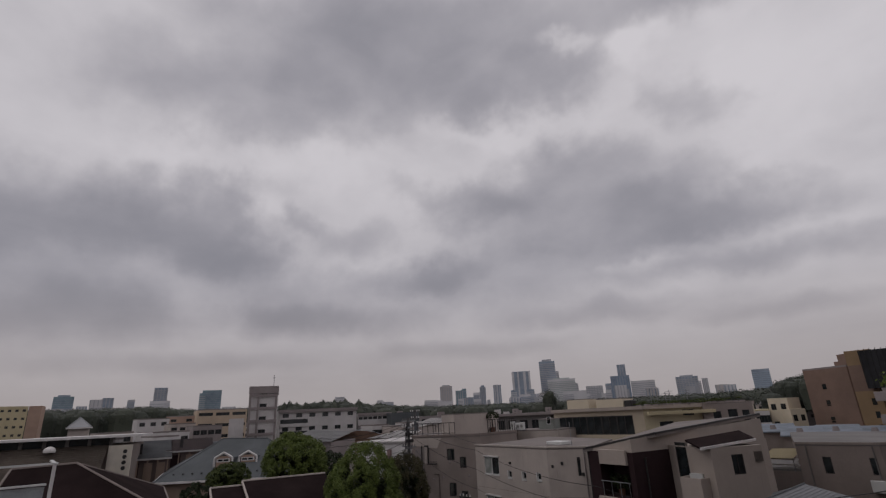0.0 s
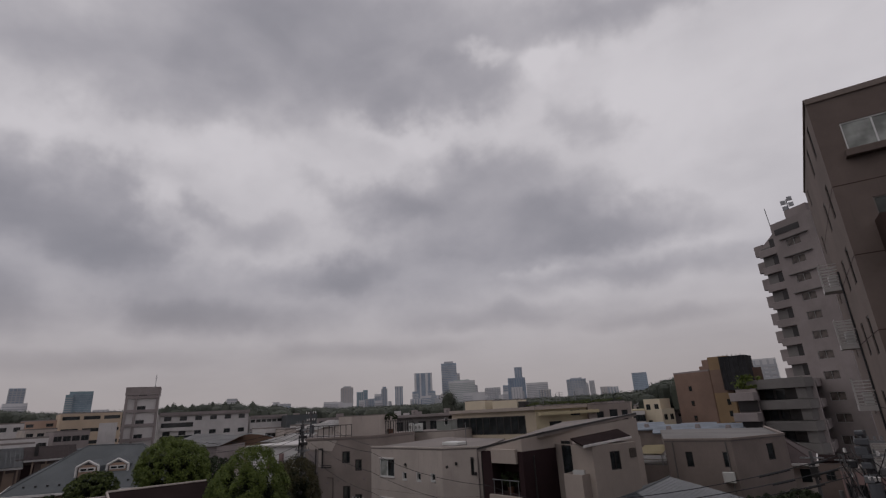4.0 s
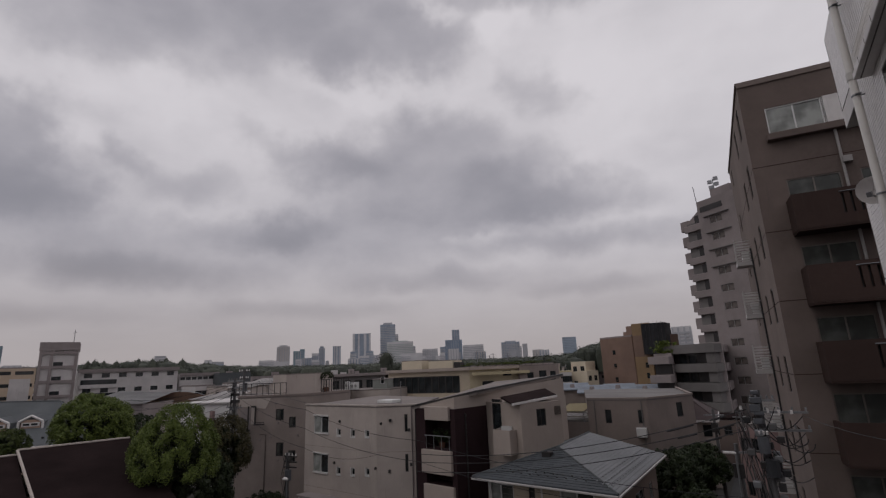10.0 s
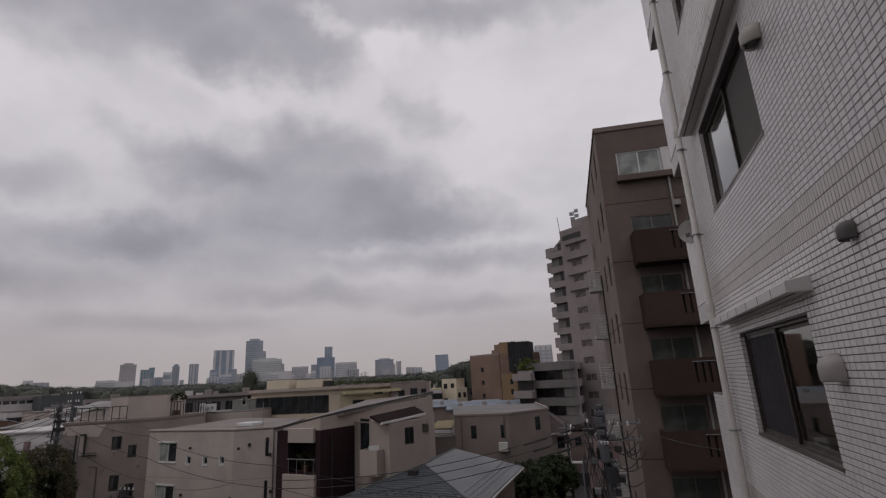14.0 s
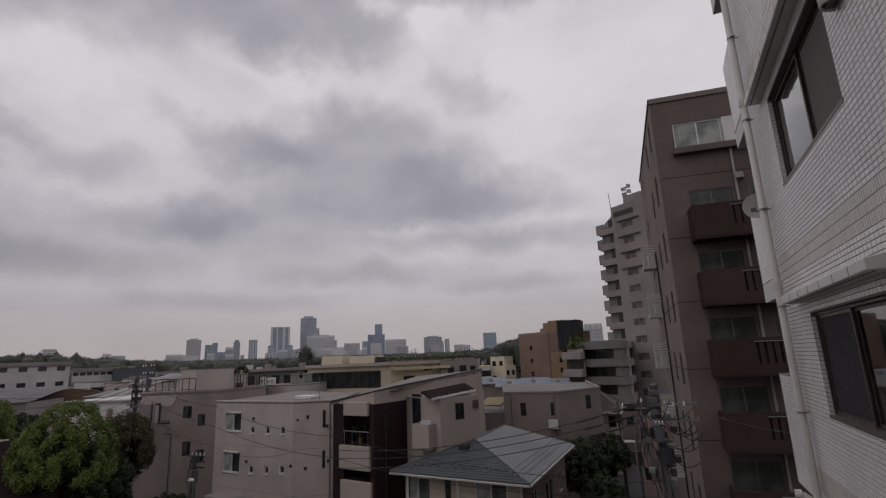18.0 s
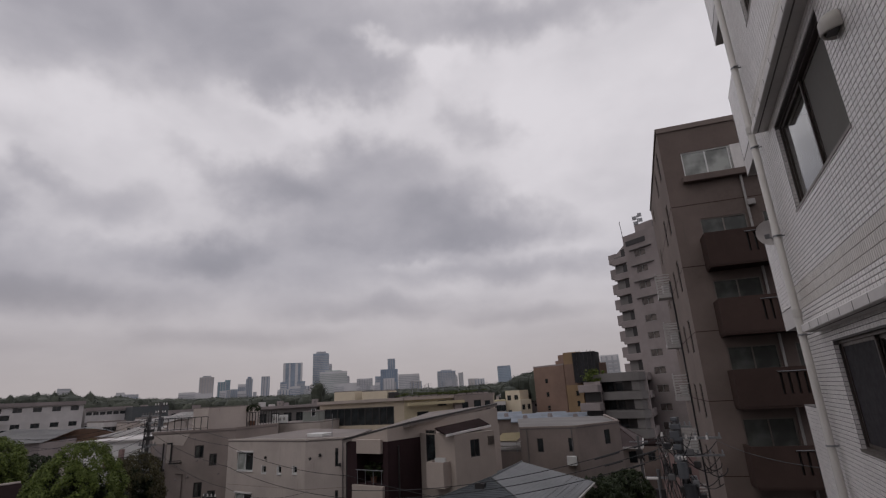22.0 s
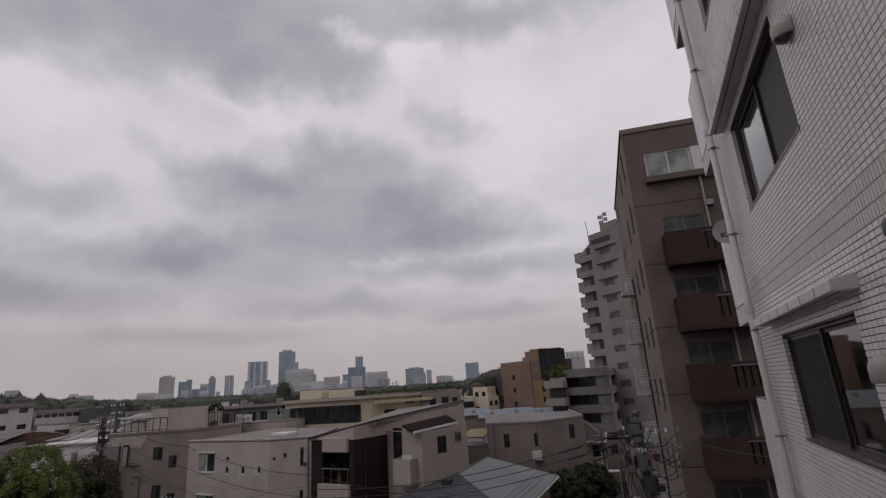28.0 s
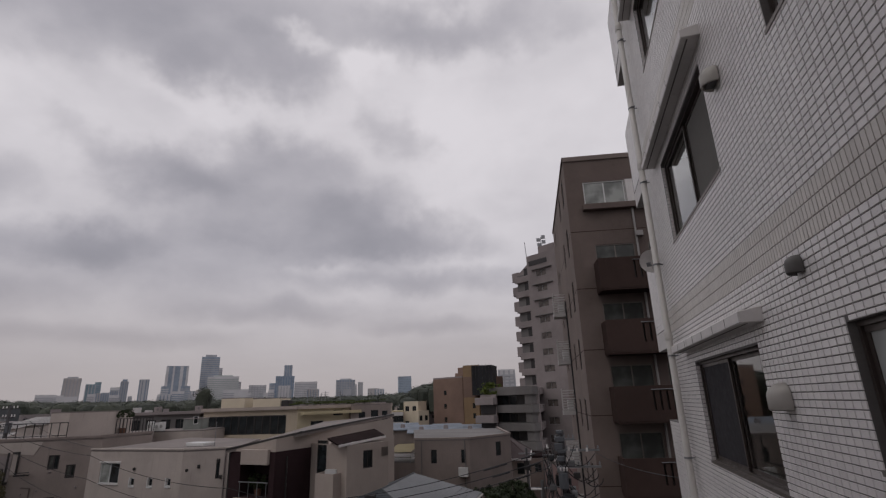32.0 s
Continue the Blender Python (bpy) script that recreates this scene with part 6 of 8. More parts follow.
# ---- houses to the left ----
def pitched(name, label, base, eave, ridge_pts, wall_mat, roof_mat, over=0.5, cat="house", edge_mat=None):
    """A house over four ccw plan corners with a hipped roof: ridge_pts are two (x, y, z) ridge ends, the first nearer to corners 0 and 3."""
    o = base[0]
    b = thing(name, label, cat, (o.x, o.y, 0))
    poly = [p - o for p in base]
    frames = body(b, [tuple(p) for p in poly], 0, eave, wall_mat)
    cx = sum((p for p in poly), Vector((0, 0))) / 4
    rim = [cx + (p - cx) * (1 + over / (p - cx).length) for p in poly]
    r0, r1 = (Vector((x - o.x, y - o.y, z)) for x, y, z in ridge_pts)
    e = [Vector((p.x, p.y, eave - 0.1)) for p in rim]
    roofs = []
    for pts in ((e[0], e[1], r1, r0), (e[1], e[2], r1), (e[2], e[3], r0, r1), (e[3], e[0], r0)):
        bm = bmesh.new()
        top = [bm.verts.new(p) for p in pts]
        low = [bm.verts.new(p - Vector((0, 0, 0.14))) for p in pts]
        bm.faces.new(top)
        bm.faces.new(low[::-1])
        for i in range(len(pts)):
            j = (i + 1) % len(pts)
            bm.faces.new((low[i], low[j], top[j], top[i]))
        roofs.append(part("roof", bm, roof_mat, b))
    for a, c in ((e[0], r0), (e[3], r0), (e[1], r1), (e[2], r1), (r0, r1)):
        part("ridge_cap", tube(bmesh.new(), a, c, 0.07, sides=6), edge_mat or roof_mat, b)
    for i in range(4):
        p, q = rim[i], rim[(i + 1) % 4]
        mm = face_of(tuple(p), tuple(q))
        part("gutter", box(bmesh.new(), 0, (q - p).length, -0.1, -0.003, eave - 0.3, eave - 0.12, mm), edge_mat or WHITE_PAINT, b)
    return b, frames, roofs, (o, e, r0, r1)


def left_houses():
    # near dark hipped roof over a beige house
    base = [spot(-91.5, 36), spot(-78.2, 34.0), spot(-78.9, 50), spot(-90, 52)]
    apex = spot(-85.6, 39.5)
    eave = rise(-7.3, 34)
    b, fr, _, _ = pitched("dark_roofed_house", "beige house under a dark brown hipped roof", base, eave, [(*spot(-90, 40), rise(-2.55, 40)), (*apex, rise(-2.45, 39.5))], BEIGE, SLATE, 0.7, edge_mat=STUCCO_TAUPE)
    m, w = fr[0]
    win = part("window_frame", box(bmesh.new(), w * 0.56, w * 0.74, -0.10, -0.003, eave - 2.1, eave - 0.75, m), WHITE_PAINT, b, "white louvred shutter in a white frame")
    for i in range(9):
        part("louvre", box(bmesh.new(), w * 0.57, w * 0.73, -0.125, -0.103, eave - 2.0 + i * 0.135, eave - 1.93 + i * 0.135, m), GUTTER, win)
    part("rain_pipe", tube(bmesh.new(), m @ Vector((w - 0.25, -0.08, 0.2)), m @ Vector((w - 0.25, -0.08, eave - 0.3)), 0.05), GUTTER, b)
    # slate roof with two dormers
    base = [spot(-78.6, 57), spot(-67.6, 53), spot(-66, 64), spot(-78, 69)]
    eave = rise(-4.75, 54)
    r0, r1 = spot(-73.6, 61), spot(-69.4, 59.5)
    b, fr, roofs, (o, e, h0, h1) = pitched("dormer_house", "tan house with a grey slate roof and two white dormers", base, eave, [(*r0, rise(-1.17, 61)), (*r1, rise(-1.35, 59.5))], TAN, SLATE_GREY, 0.8)
    m, w = fr[0]
    for az in (-73.45, -71.2):
        t = spot(az, 56.0) - o
        zb, zt = rise(-3.75, 56), rise(-2.5, 56)
        mm = m.copy()
        mm.translation = (t.x, t.y, 0)
        bm = bmesh.new()
        outline = [(-0.85, zb), (0.85, zb), (0.85, zb + 0.8), (0, zt + 0.05), (-0.85, zb + 0.8)]
        f = [bm.verts.new(mm @ Vector((x, 0, z))) for x, z in outline]
        g = [bm.verts.new(mm @ Vector((x, 2.6, z))) for x, z in outline]
        bm.faces.new(f)
        for i in range(5):
            j = (i + 1) % 5
            bm.faces.new((f[i], g[i], g[j], f[j]))
        dorm = part("dormer", bm, SLATE_GREY, b)
        bm = bmesh.new()
        for (ax, az_), (bx, bz) in zip(outline[1:] + outline[:1], outline[2:] + outline[:2]):
            if (ax, az_) == outline[0]:
                continue
            tube(bm, mm @ Vector((ax, -0.06, az_)), mm @ Vector((bx, -0.06, bz)), 0.10, sides=5)
        part("bargeboard", bm, WHITE_PAINT, dorm, "white painted bargeboard")
        part("gable_panel", box(bmesh.new(), -0.68, 0.68, -0.05, -0.003, zb + 0.02, zb + 0.95, mm), PINK_BROWN, dorm, "brown panel under the gable")
        part("window_frame", box(bmesh.new(), -0.62, 0.62, -0.10, -0.053, zb + 0.42, zb + 0.74, mm), WHITE_PAINT, dorm)
        for x in (-0.5, 0.06):
            part("window", box(bmesh.new(), x, x + 0.44, -0.115, -0.103, zb + 0.50, zb + 0.66, mm), GLASS, dorm)
    for i in range(12):
        p = e[0].lerp(e[1], 0.08 + i * 0.075).lerp(h0.lerp(h1, i / 12), 0.14)
        part("snow_guard", box(bmesh.new(), p.x - 0.1, p.x + 0.1, p.y - 0.05, p.y + 0.05, p.z, p.z + 0.12), ALU_DARK, b)
    # black roof in two steps, gable end to the left
    ea = spot(-74.75, 33.35)
    eb, ec = spot(-71.9, 33.5), spot(-63.9, 34.5)
    zr = rise(-5.3, 34)
    for p, q, z, lab in ((ea, eb, zr - 0.1, "lower step of a black shingled roof"), (eb, ec, zr + 0.12, "black shingled roof with a pale verge")):
        d = (q - p).normalized()
        b = thing("black_roofed_house", lab, "house", (p.x, p.y, 0))
        w = (q - p).length
        m = face_of((0, 0), tuple(q - p))
        lowz = z - 2.6
        bm = bmesh.new()
        v = [bm.verts.new(m @ Vector(a)) for a in ((0, 0, z), (w, 0, z), (w, -9, lowz), (0, -9, lowz), (0, 4, z - 1.4), (w, 4, z - 1.4))]
        u = [bm.verts.new(a.co - Vector((0, 0, 0.15))) for a in v]
        for f in ((3, 2, 1, 0), (0, 1, 5, 4)):
            bm.faces.new([v[i] for i in f])
            bm.faces.new([u[i] for i in f[::-1]])
        for a, c in ((3, 2), (2, 1), (1, 5), (5, 4), (4, 0), (0, 3)):
            bm.faces.new((v[a], v[c], u[c], u[a]))
        roof = part("roof", bm, SLATE, b)
        part("ridge_cap", tube(bmesh.new(), m @ Vector((0, 0, z + 0.02)), m @ Vector((w, 0, z + 0.02)), 0.06, sides=6), STUCCO, b, "pale ridge strip")
        bm = tube(bmesh.new(), m @ Vector((0.0, 0, z)), m @ Vector((0.0, -9, lowz)), 0.06, sides=5)
        part("verge", bm, STUCCO, b, "pale verge board")
        bm = bmesh.new()
        prism(bm, [tuple((m @ Vector((x, y, 0))).to_2d()) for x, y in ((0.3, -8.6), (w - 0.3, -8.6), (w - 0.3, 3.6), (0.3, 3.6))], 0, [lowz - 0.1, lowz - 0.1, z - 1.6, z - 1.6])
        part("wall", bm, CREAM, b)
    # beige annex with white rails in front
    p, q = spot(-78.2, 31), spot(-74.4, 29.5)
    b = thing("beige_annex", "beige annex with a white-edged flat roof", "house", (p.x, p.y, 0))
    fr = body(b, rect((0, 0), tuple(q - p), 4.0), 0, rise(-9.0, 30.5), BEIGE, roof=0.2, lip=0.3, roof_mat=ROOF_TOP)
    wq = (q - p).length
    for u in (0.05, wq * 0.5, wq - 0.1):
        part("rail_post", box(bmesh.new(), u, u + 0.06, -0.08, -0.02, rise(-9.0, 30.5) + 0.2, rise(-8.3, 30.5), fr[0][0]), CREAM, b)
    part("rail", box(bmesh.new(), 0, wq, -0.1, 0.0, rise(-8.3, 30.5), rise(-8.15, 30.5), fr[0][0]), CREAM, b)
    # upper parapet with a dark roof light behind its coping
    pp, qq = spot(-78.1, 33.2), spot(-75.1, 32.6)
    t = thing("cream_parapet_house", "cream low house with a pale coping and a dark roof light", "house", (pp.x, pp.y, 0))
    ft = body(t, rect((0, 0), tuple(qq - pp), 2.4), 0, rise(-8.25, 33), CREAM, roof=0.06, roof_mat=CREAM)
    part("coping", box(bmesh.new(), -0.05, (qq - pp).length + 0.05, -0.06, 0.14, rise(-8.25, 33) + 0.063, rise(-8.25, 33) + 0.2, ft[0][0]), GUTTER, t)
    part("roof_light", box(bmesh.new(), 0.15, (qq - pp).length - 0.1, 0.3, 1.6, rise(-8.25, 33) + 0.063, rise(-8.25, 33) + 0.34, ft[0][0]), GLASS, t, "dark glazed roof light")
    # white framed roof terrace
    p, q = spot(-92, 31), spot(-87.2, 31)
    b = thing("roof_terrace", "white framed roof terrace with pale glass", "terrace", (p.x, p.y, 0))
    z = rise(-4.0, 31)
    w = (q - p).length
    m = face_of((0, 0), tuple(q - p))
    part("deck", box(bmesh.new(), 0, w, 0, 3.5, 0, z - 0.9, m), CREAM, b)
    for x in (0.0, w - 0.14):
        part("post", box(bmesh.new(), x, x + 0.14, 0, 0.14, z - 0.9, rise(-2.4, 31), m), WHITE_PAINT, b)
    part("beam", box(bmesh.new(), -0.05, w + 0.05, -0.03, 0.15, rise(-2.4, 31), rise(-2.25, 31), m), ALU_WHITE, b)
    part("beam", box(bmesh.new(), w - 0.13, w, 0.153, 3.5, rise(-2.4, 31), rise(-2.25, 31), m), ALU_WHITE, b)
    part("lower_rail", box(bmesh.new(), 0.25, w - 0.25, 0.0, 0.2, z, z + 0.08, m), ALU_WHITE, b)
    part("glazing", box(bmesh.new(), 0.3, w - 0.3, 0.1, 0.14, z - 0.85, z - 0.05, m), surface("milky_glass", (0.35, 0.37, 0.38), 0.3), b)
    # long hall: white roof edge over a glazed strip, brown tiled flank, pale pierced end wall
    p, q = spot(-96, 66), spot(-81.3, 62)
    b = thing("long_hall", "long hall with a white roof edge over brown tiles", "hall", (p.x, p.y, 0))
    m = face_of((0, 0), tuple(q - p))
    w = (q - p).length
    zt = rise(-0.3, 63)
    body(b, rect((0, 0), tuple(q - p), 10), 0, rise(-1.15, 63), STUCCO_TAUPE)
    part("roof", box(bmesh.new(), -0.5, w + 0.8, -0.9, 10.5, zt - 0.22, zt, m), WHITE_PAINT, b, "white roof edge")
    part("clerestory", box(bmesh.new(), 0.2, w - 2.0, 0.3, 9.5, rise(-1.15, 63), zt - 0.223, m), GLASS, b)
    for i in range(9):
        x = 0.3 + i * (w - 2.4) / 8
        part("mullion", box(bmesh.new(), x, x + 0.3, 0.18, 0.298, rise(-1.15, 63), zt - 0.224, m), CONCRETE_DARK, b)
    bm = bmesh.new()
    v = [bm.verts.new(m @ Vector(a)) for a in ((0, -0.01, rise(-1.1, 63)), (w - 2.1, -0.01, rise(-1.1, 63)), (w - 2.1, -3.4, rise(-3.6, 60)), (0, -3.4, rise(-3.6, 60)))]
    bm.faces.new(v[::-1])
    tiled = surface("brown_roof_tile", (0.14, 0.115, 0.095), 0.8, coarse=0.3, fine=4, vary=0.2, bump=0.3)
    bmesh.ops.solidify(bm, geom=list(bm.faces), thickness=0.15)
    flank = part("tiled_flank", bm, tiled, b, "brown tiled lower roof")
    for i in range(int((w - 2.4) / 0.3)):
        x = 0.2 + i * 0.3
        part("tile_roll", tube(bmesh.new(), m @ Vector((x, -0.03, rise(-1.12, 63))), m @ Vector((x, -3.4, rise(-3.58, 60))), 0.022, sides=4), tiled, flank)
    for i in range(1, 15):
        f = i / 15
        y, z = -3.4 * f, rise(-1.12, 63) + (rise(-3.58, 60) - rise(-1.12, 63)) * f
        part("tile_course", box(bmesh.new(), 0.1, w - 2.2, y - 0.03, y + 0.03, z - 0.01, z + 0.035, m), tiled, flank)
    bm = bmesh.new()
    box(bm, w - 2.0, w, -0.5, 0.2, 0, rise(-1.2, 62), m)
    endw = part("end_wall", bm, surface("pale_yellow_concrete", (0.60, 0.55, 0.47), 0.85, coarse=0.4, vary=0.12, streak=0.3), b, "pale end wall with dark discs for round holes")
    # dark discs on the wall stand in for the holes' shade
    for k in range(4):
        c = m @ Vector((w - 0.55, -0.5, rise(-1.75 - k * 0.47, 62)))
        d = m @ Vector((w - 0.55, -0.53, rise(-1.75 - k * 0.47, 62)))
        part("round_hole", tube(bmesh.new(), c, d, 0.19, sides=12), ALU_DARK, endw)
    bm = bmesh.new()
    bmesh.ops.create_uvsphere(bm, u_segments=14, v_segments=8, radius=0.5)
    for v in bm.verts:
        v.co = m @ Vector((v.co.x + w - 6.6, v.co.y - 1.0, max(v.co.z, -0.2) * 0.8 + rise(-1.35, 62)))
    part("roof_dome", bm, WHITE_PAINT, b, "white domed skylight")
    part("skylight", box(bmesh.new(), 4.6, 6.4, -2.6, -1.4, rise(-2.4, 61), rise(-1.9, 61), m), ALU_WHITE, b)
    # grey sheet roof and maroon roofs behind
    for a0, a1, f, e1, e0, mat, rm, lab in ((-81.6, -78.2, 74, -1.0, -2.5, BROWN_WALL, surface("dull_grey_sheet", (0.10, 0.105, 0.11), 0.7, vary=0.15), "low workshop with a grey sheet roof"), (-78.3, -74.6, 76, -1.0, -2.0, BROWN_WALL, surface("maroon_roof", (0.06, 0.042, 0.042), 0.85, vary=0.15), "low house with a maroon roof")):
        p, q = spot(a0, f - 6), spot(a1, f - 6)
        b = thing("workshop", lab, "workshop", (p.x, p.y, 0))
        m = face_of((0, 0), tuple(q - p))
        w = (q - p).length
        body(b, rect((0, 0), tuple(q - p), 8), 0, rise(e0, f - 6), mat)
        bm = bmesh.new()
        v = [bm.verts.new(m @ Vector(a)) for a in ((-0.3, -0.5, rise(e0, f - 6)), (w + 0.3, -0.5, rise(e0, f - 6)), (w + 0.3, 6.5, rise(e1, f)), (-0.3, 6.5, rise(e1, f)))]
        bm.faces.new(v)
        bmesh.ops.solidify(bm, geom=list(bm.faces), thickness=0.12)
        roof = part("roof", bm, rm, b)
        for x0, x1, zz in ((0.08, 0.30, 2.6), (0.42, 0.62, 2.4), (0.74, 0.93, 2.6)):
            part("shutter", box(bmesh.new(), w * x0, w * x1, -0.06, -0.003, rise(e0, f - 6) - zz, rise(e0, f - 6) - 0.5, m), DARK_SIDING if x0 < 0.4 else TAN, b)
        for i in range(5):
            x = (w - 0.14) * i / 4
            part("post", box(bmesh.new(), x, x + 0.14, -0.4, -0.26, 0, rise(e0, f - 6) - 0.14, m), TAN, b)
        part("fascia", box(bmesh.new(), -0.3, w + 0.3, -0.53, -0.503, rise(e0, f - 6) - 0.2, rise(e0, f - 6) - 0.02, m), GUTTER, b)
        part("flue", box(bmesh.new(), w * 0.25, w * 0.25 + 0.35, 1.2, 1.55, rise(e0, f - 6) + 0.25, rise(e0, f - 6) + 1.5, m), ALU_DARK, b)
        for i in range(12):
            x = w * i / 11
            part("seam", tube(bmesh.new(), m @ Vector((x, -0.5, rise(e0, f - 6) + 0.02)), m @ Vector((x, 6.5, rise(e1, f) + 0.02)), 0.04, sides=4), rm, roof)


left_houses()


def floors_block(name, label, a0, f0, a1, f1, e_top, deep, mat, floors, per, cat="building", glass=GLASS, win=(1.6, 1.1), pitch=2.9, roof_mat=None, band=None, z0=0.0):
    """A block of storeys with a row of windows on each; only the front is glazed."""
    p, q = spot(a0, f0), spot(a1, f1)
    w = (q - p).length
    top = rise(e_top, (f0 + f1) / 2)
    hs = []
    for k in range(floors):
        z = top - 0.7 - win[1] - k * pitch
        if z < 0.5:
            break
        for i in range(per):
            x = (i + 0.5) * w / per - win[0] / 2
            hs.append((x, z, win[0], win[1]))
    b = thing(name, label, cat, (p.x, p.y, z0))
    fr = body(b, rect((0, 0), tuple(q - p), deep), 0, top, mat, {0: hs}, roof=0.25, roof_mat=roof_mat)
    for h in hs:
        window(b, fr[0][0], *h, ALU_DARK, glass, 2, bar=0.08)
    if band:
        for k in range(floors + 1):
            z = top - 0.5 - k * pitch
            if z > 1:
                part("floor_band", box(bmesh.new(), 0.0, w, -0.25, -0.003, z, z + 0.55, fr[0][0]), band, b)
    return b, fr, top


def middle_distance():
    # white stair tower with grey frame
    b, fr, top = floors_block("white_stair_tower", "white tower block framed in grey concrete", -71.25, 131.3, -68.45, 131, 3.6, 5, DULL_WHITE, 6, 1, "tower", win=(1.6, 0.9), pitch=2.9)
    m, w = fr[0]
    for x in (0.0, w * 0.28, w - 0.55):
        part("grey_pier", box(bmesh.new(), x, x + 0.5, -0.3, -0.003, 0, top, m), CONCRETE, b)
    for k in range(7):
        part("grey_beam", box(bmesh.new(), 0.0, w, -0.28, -0.006, top - 2.05 - k * 2.9, top - 1.45 - k * 2.9, m), CONCRETE, b)
    part("crown", box(bmesh.new(), -0.1, w + 0.1, -0.35, 8, top - 1.3, top + 0.4, m), CONCRETE, b)
    t = thing("tower_aerial", "thin aerial on the white tower", "antenna", (*spot(-68.9, 131), top + 0.4))
    part("mast", tube(bmesh.new(), (0, 0, 0), (0, 0, 2.6), 0.06), STEEL, t)
    part("element", box(bmesh.new(), -0.7, 0.7, -0.03, 0.03, 1.9, 2.0), STEEL, t)
    floors_block("white_school_block", "long white school block with grey floor bands", -68.2, 136, -60.2, 140, 1.2, 10, DULL_WHITE, 3, 6, win=(1.5, 0.95), pitch=3.2, roof_mat=CONCRETE_DARK)
    sp, sq = spot(-68.2, 136), spot(-60.2, 140)
    sb = thing("school_gallery", "gallery along the white school, dark panels standing for its shade", "gallery", (sp.x, sp.y, 0))
    sm, sw = face_of((0, 0), tuple(sq - sp)), (sq - sp).length
    for e in (0.35, -0.85):
        # dark panels set on the wall take the place of shaded openings
        part("opening", box(bmesh.new(), 0.4, sw * 0.36, -0.06, -0.004, rise(e - 0.55, 137), rise(e, 137), sm), GLASS, sb)
        part("railing", box(bmesh.new(), 0.3, sw * 0.37, -0.35, -0.07, rise(e - 0.75, 137), rise(e - 0.42, 137), sm), DULL_WHITE, sb)
    part("fascia", box(bmesh.new(), -0.2, sw + 0.2, -0.4, -0.003, rise(1.0, 137), rise(1.32, 137), sm), CONCRETE, sb)
    floors_block("white_terrace_block", "lower white block beside the school", -60.0, 142, -56.4, 144, 0.55, 9, DULL_WHITE, 3, 7, win=(1.1, 0.7), band=CONCRETE, roof_mat=CONCRETE)
    floors_block("grey_blue_hall", "windowless grey-blue sheet-metal hall", -56.4, 138, -53.4, 140, 0.45, 14, METAL_ROOF, 0, 1)
    floors_block("ochre_school", "ochre school block with long window bands", -75.9, 170, -71.3, 172, 1.55, 10, PALE_OCHRE, 4, 3, win=(3.8, 0.9), pitch=3.1, roof_mat=CONCRETE)
    floors_block("brown_school", "brown school block beside the ochre one", -78.6, 178, -75.9, 176, 1.05, 10, PINK_BROWN, 3, 2, win=(1.6, 0.8), pitch=3.1, roof_mat=CONCRETE)
    floors_block("white_slab", "white slab in front of the stair tower", -73.0, 126, -71.6, 126, 0.55, 4, DULL_WHITE, 0, 1)
    floors_block("yellow_apartments", "pale yellow apartment block at the wood's edge", -91.6, 207, -89.2, 208, 2.3, 12, YELLOW, 5, 5, win=(0.8, 0.7), pitch=2.4)
    floors_block("salmon_end", "salmon end of the yellow block", -89.15, 208, -88.3, 207.5, 2.3, 7, PINK_BROWN, 0, 1)
    for n, (a0, a1, f, e, mat, fl, per) in enumerate(((-81.0, -78.3, 150, 0.9, DULL_WHITE, 2, 3), (-78.2, -76.0, 140, 0.35, STUCCO, 2, 3), (-80.6, -76.5, 110, -0.35, DULL_WHITE, 1, 5), (-76.2, -73.6, 118, 0.05, CONCRETE, 1, 4), (-79.6, -77.4, 100, -0.75, DULL_WHITE, 1, 3), (-84.0, -81.2, 118, -0.2, STUCCO, 2, 3), (-58.5, -56.8, 100, -0.7, DULL_WHITE, 1, 3), (-56.6, -55.0, 96, -0.9, STUCCO, 1, 3), (-54.9, -53.2, 104, -0.6, DULL_WHITE, 1, 4), (-53.1, -51.6, 92, -1.0, DULL_WHITE, 1, 3), (-51.5, -50.2, 98, -0.75, STUCCO, 1, 3))):
        floors_block("low_white_house", "low pale house among other roofs", a0, f, a1, f + 1, e, 8, mat, fl, per, "house", win=(1.2, 0.9), roof_mat=ROOF_TOP)
    # kiosk roof
    base = [spot(-86.3, 90), spot(-84.8, 90), spot(-84.7, 94), spot(-86.2, 94)]
    pitched("little_pavilion", "small pavilion with a pointed grey roof", base, rise(0.55, 90), [(*spot(-85.6, 91.8), rise(1.3, 92)), (*spot(-85.5, 92), rise(1.3, 92))], STUCCO, METAL_PALE, 0.4)
    # white flat roof house, arched roofs, rows of pale roofs behind the trees
    p, q = spot(-60.15, 67), spot(-55.2, 62.5)
    b = thing("pale_long_house", "long off-white house with a flat roof and dark rails", "house", (p.x, p.y, 0))
    top = rise(-2.42, 64.5)
    fr = body(b, rect((0, 0), tuple(q - p), 8), 0, top, PALE_SHEET, roof=0.16, lip=0.25, roof_mat=DULL_WHITE)
    m, w = fr[0]
    part("gutter", box(bmesh.new(), -0.1, w + 0.1, -0.32, -0.2, top - 0.02, top + 0.1, m), GUTTER, b)
    part("stain_strip", box(bmesh.new(), w * 0.36, w * 0.37, -0.02, -0.003, top - 1.2, top - 0.4, m), CONCRETE_DARK, b)
    for az, e1, e0, wd in ((-57.75, -3.0, -4.6, 0.22), (-56.6, -3.1, -4.6, 0.35)):
        u = u_at(p, q, az)
        part("flue", box(bmesh.new(), u - wd / 2, u + wd / 2, -0.75, -0.35, rise(e0, 64), rise(e1, 64), m), DUSKY_PINK, b, "brown boxed flue")
    ub, uc = u_at(p, q, -57.0), u_at(p, q, -55.25)
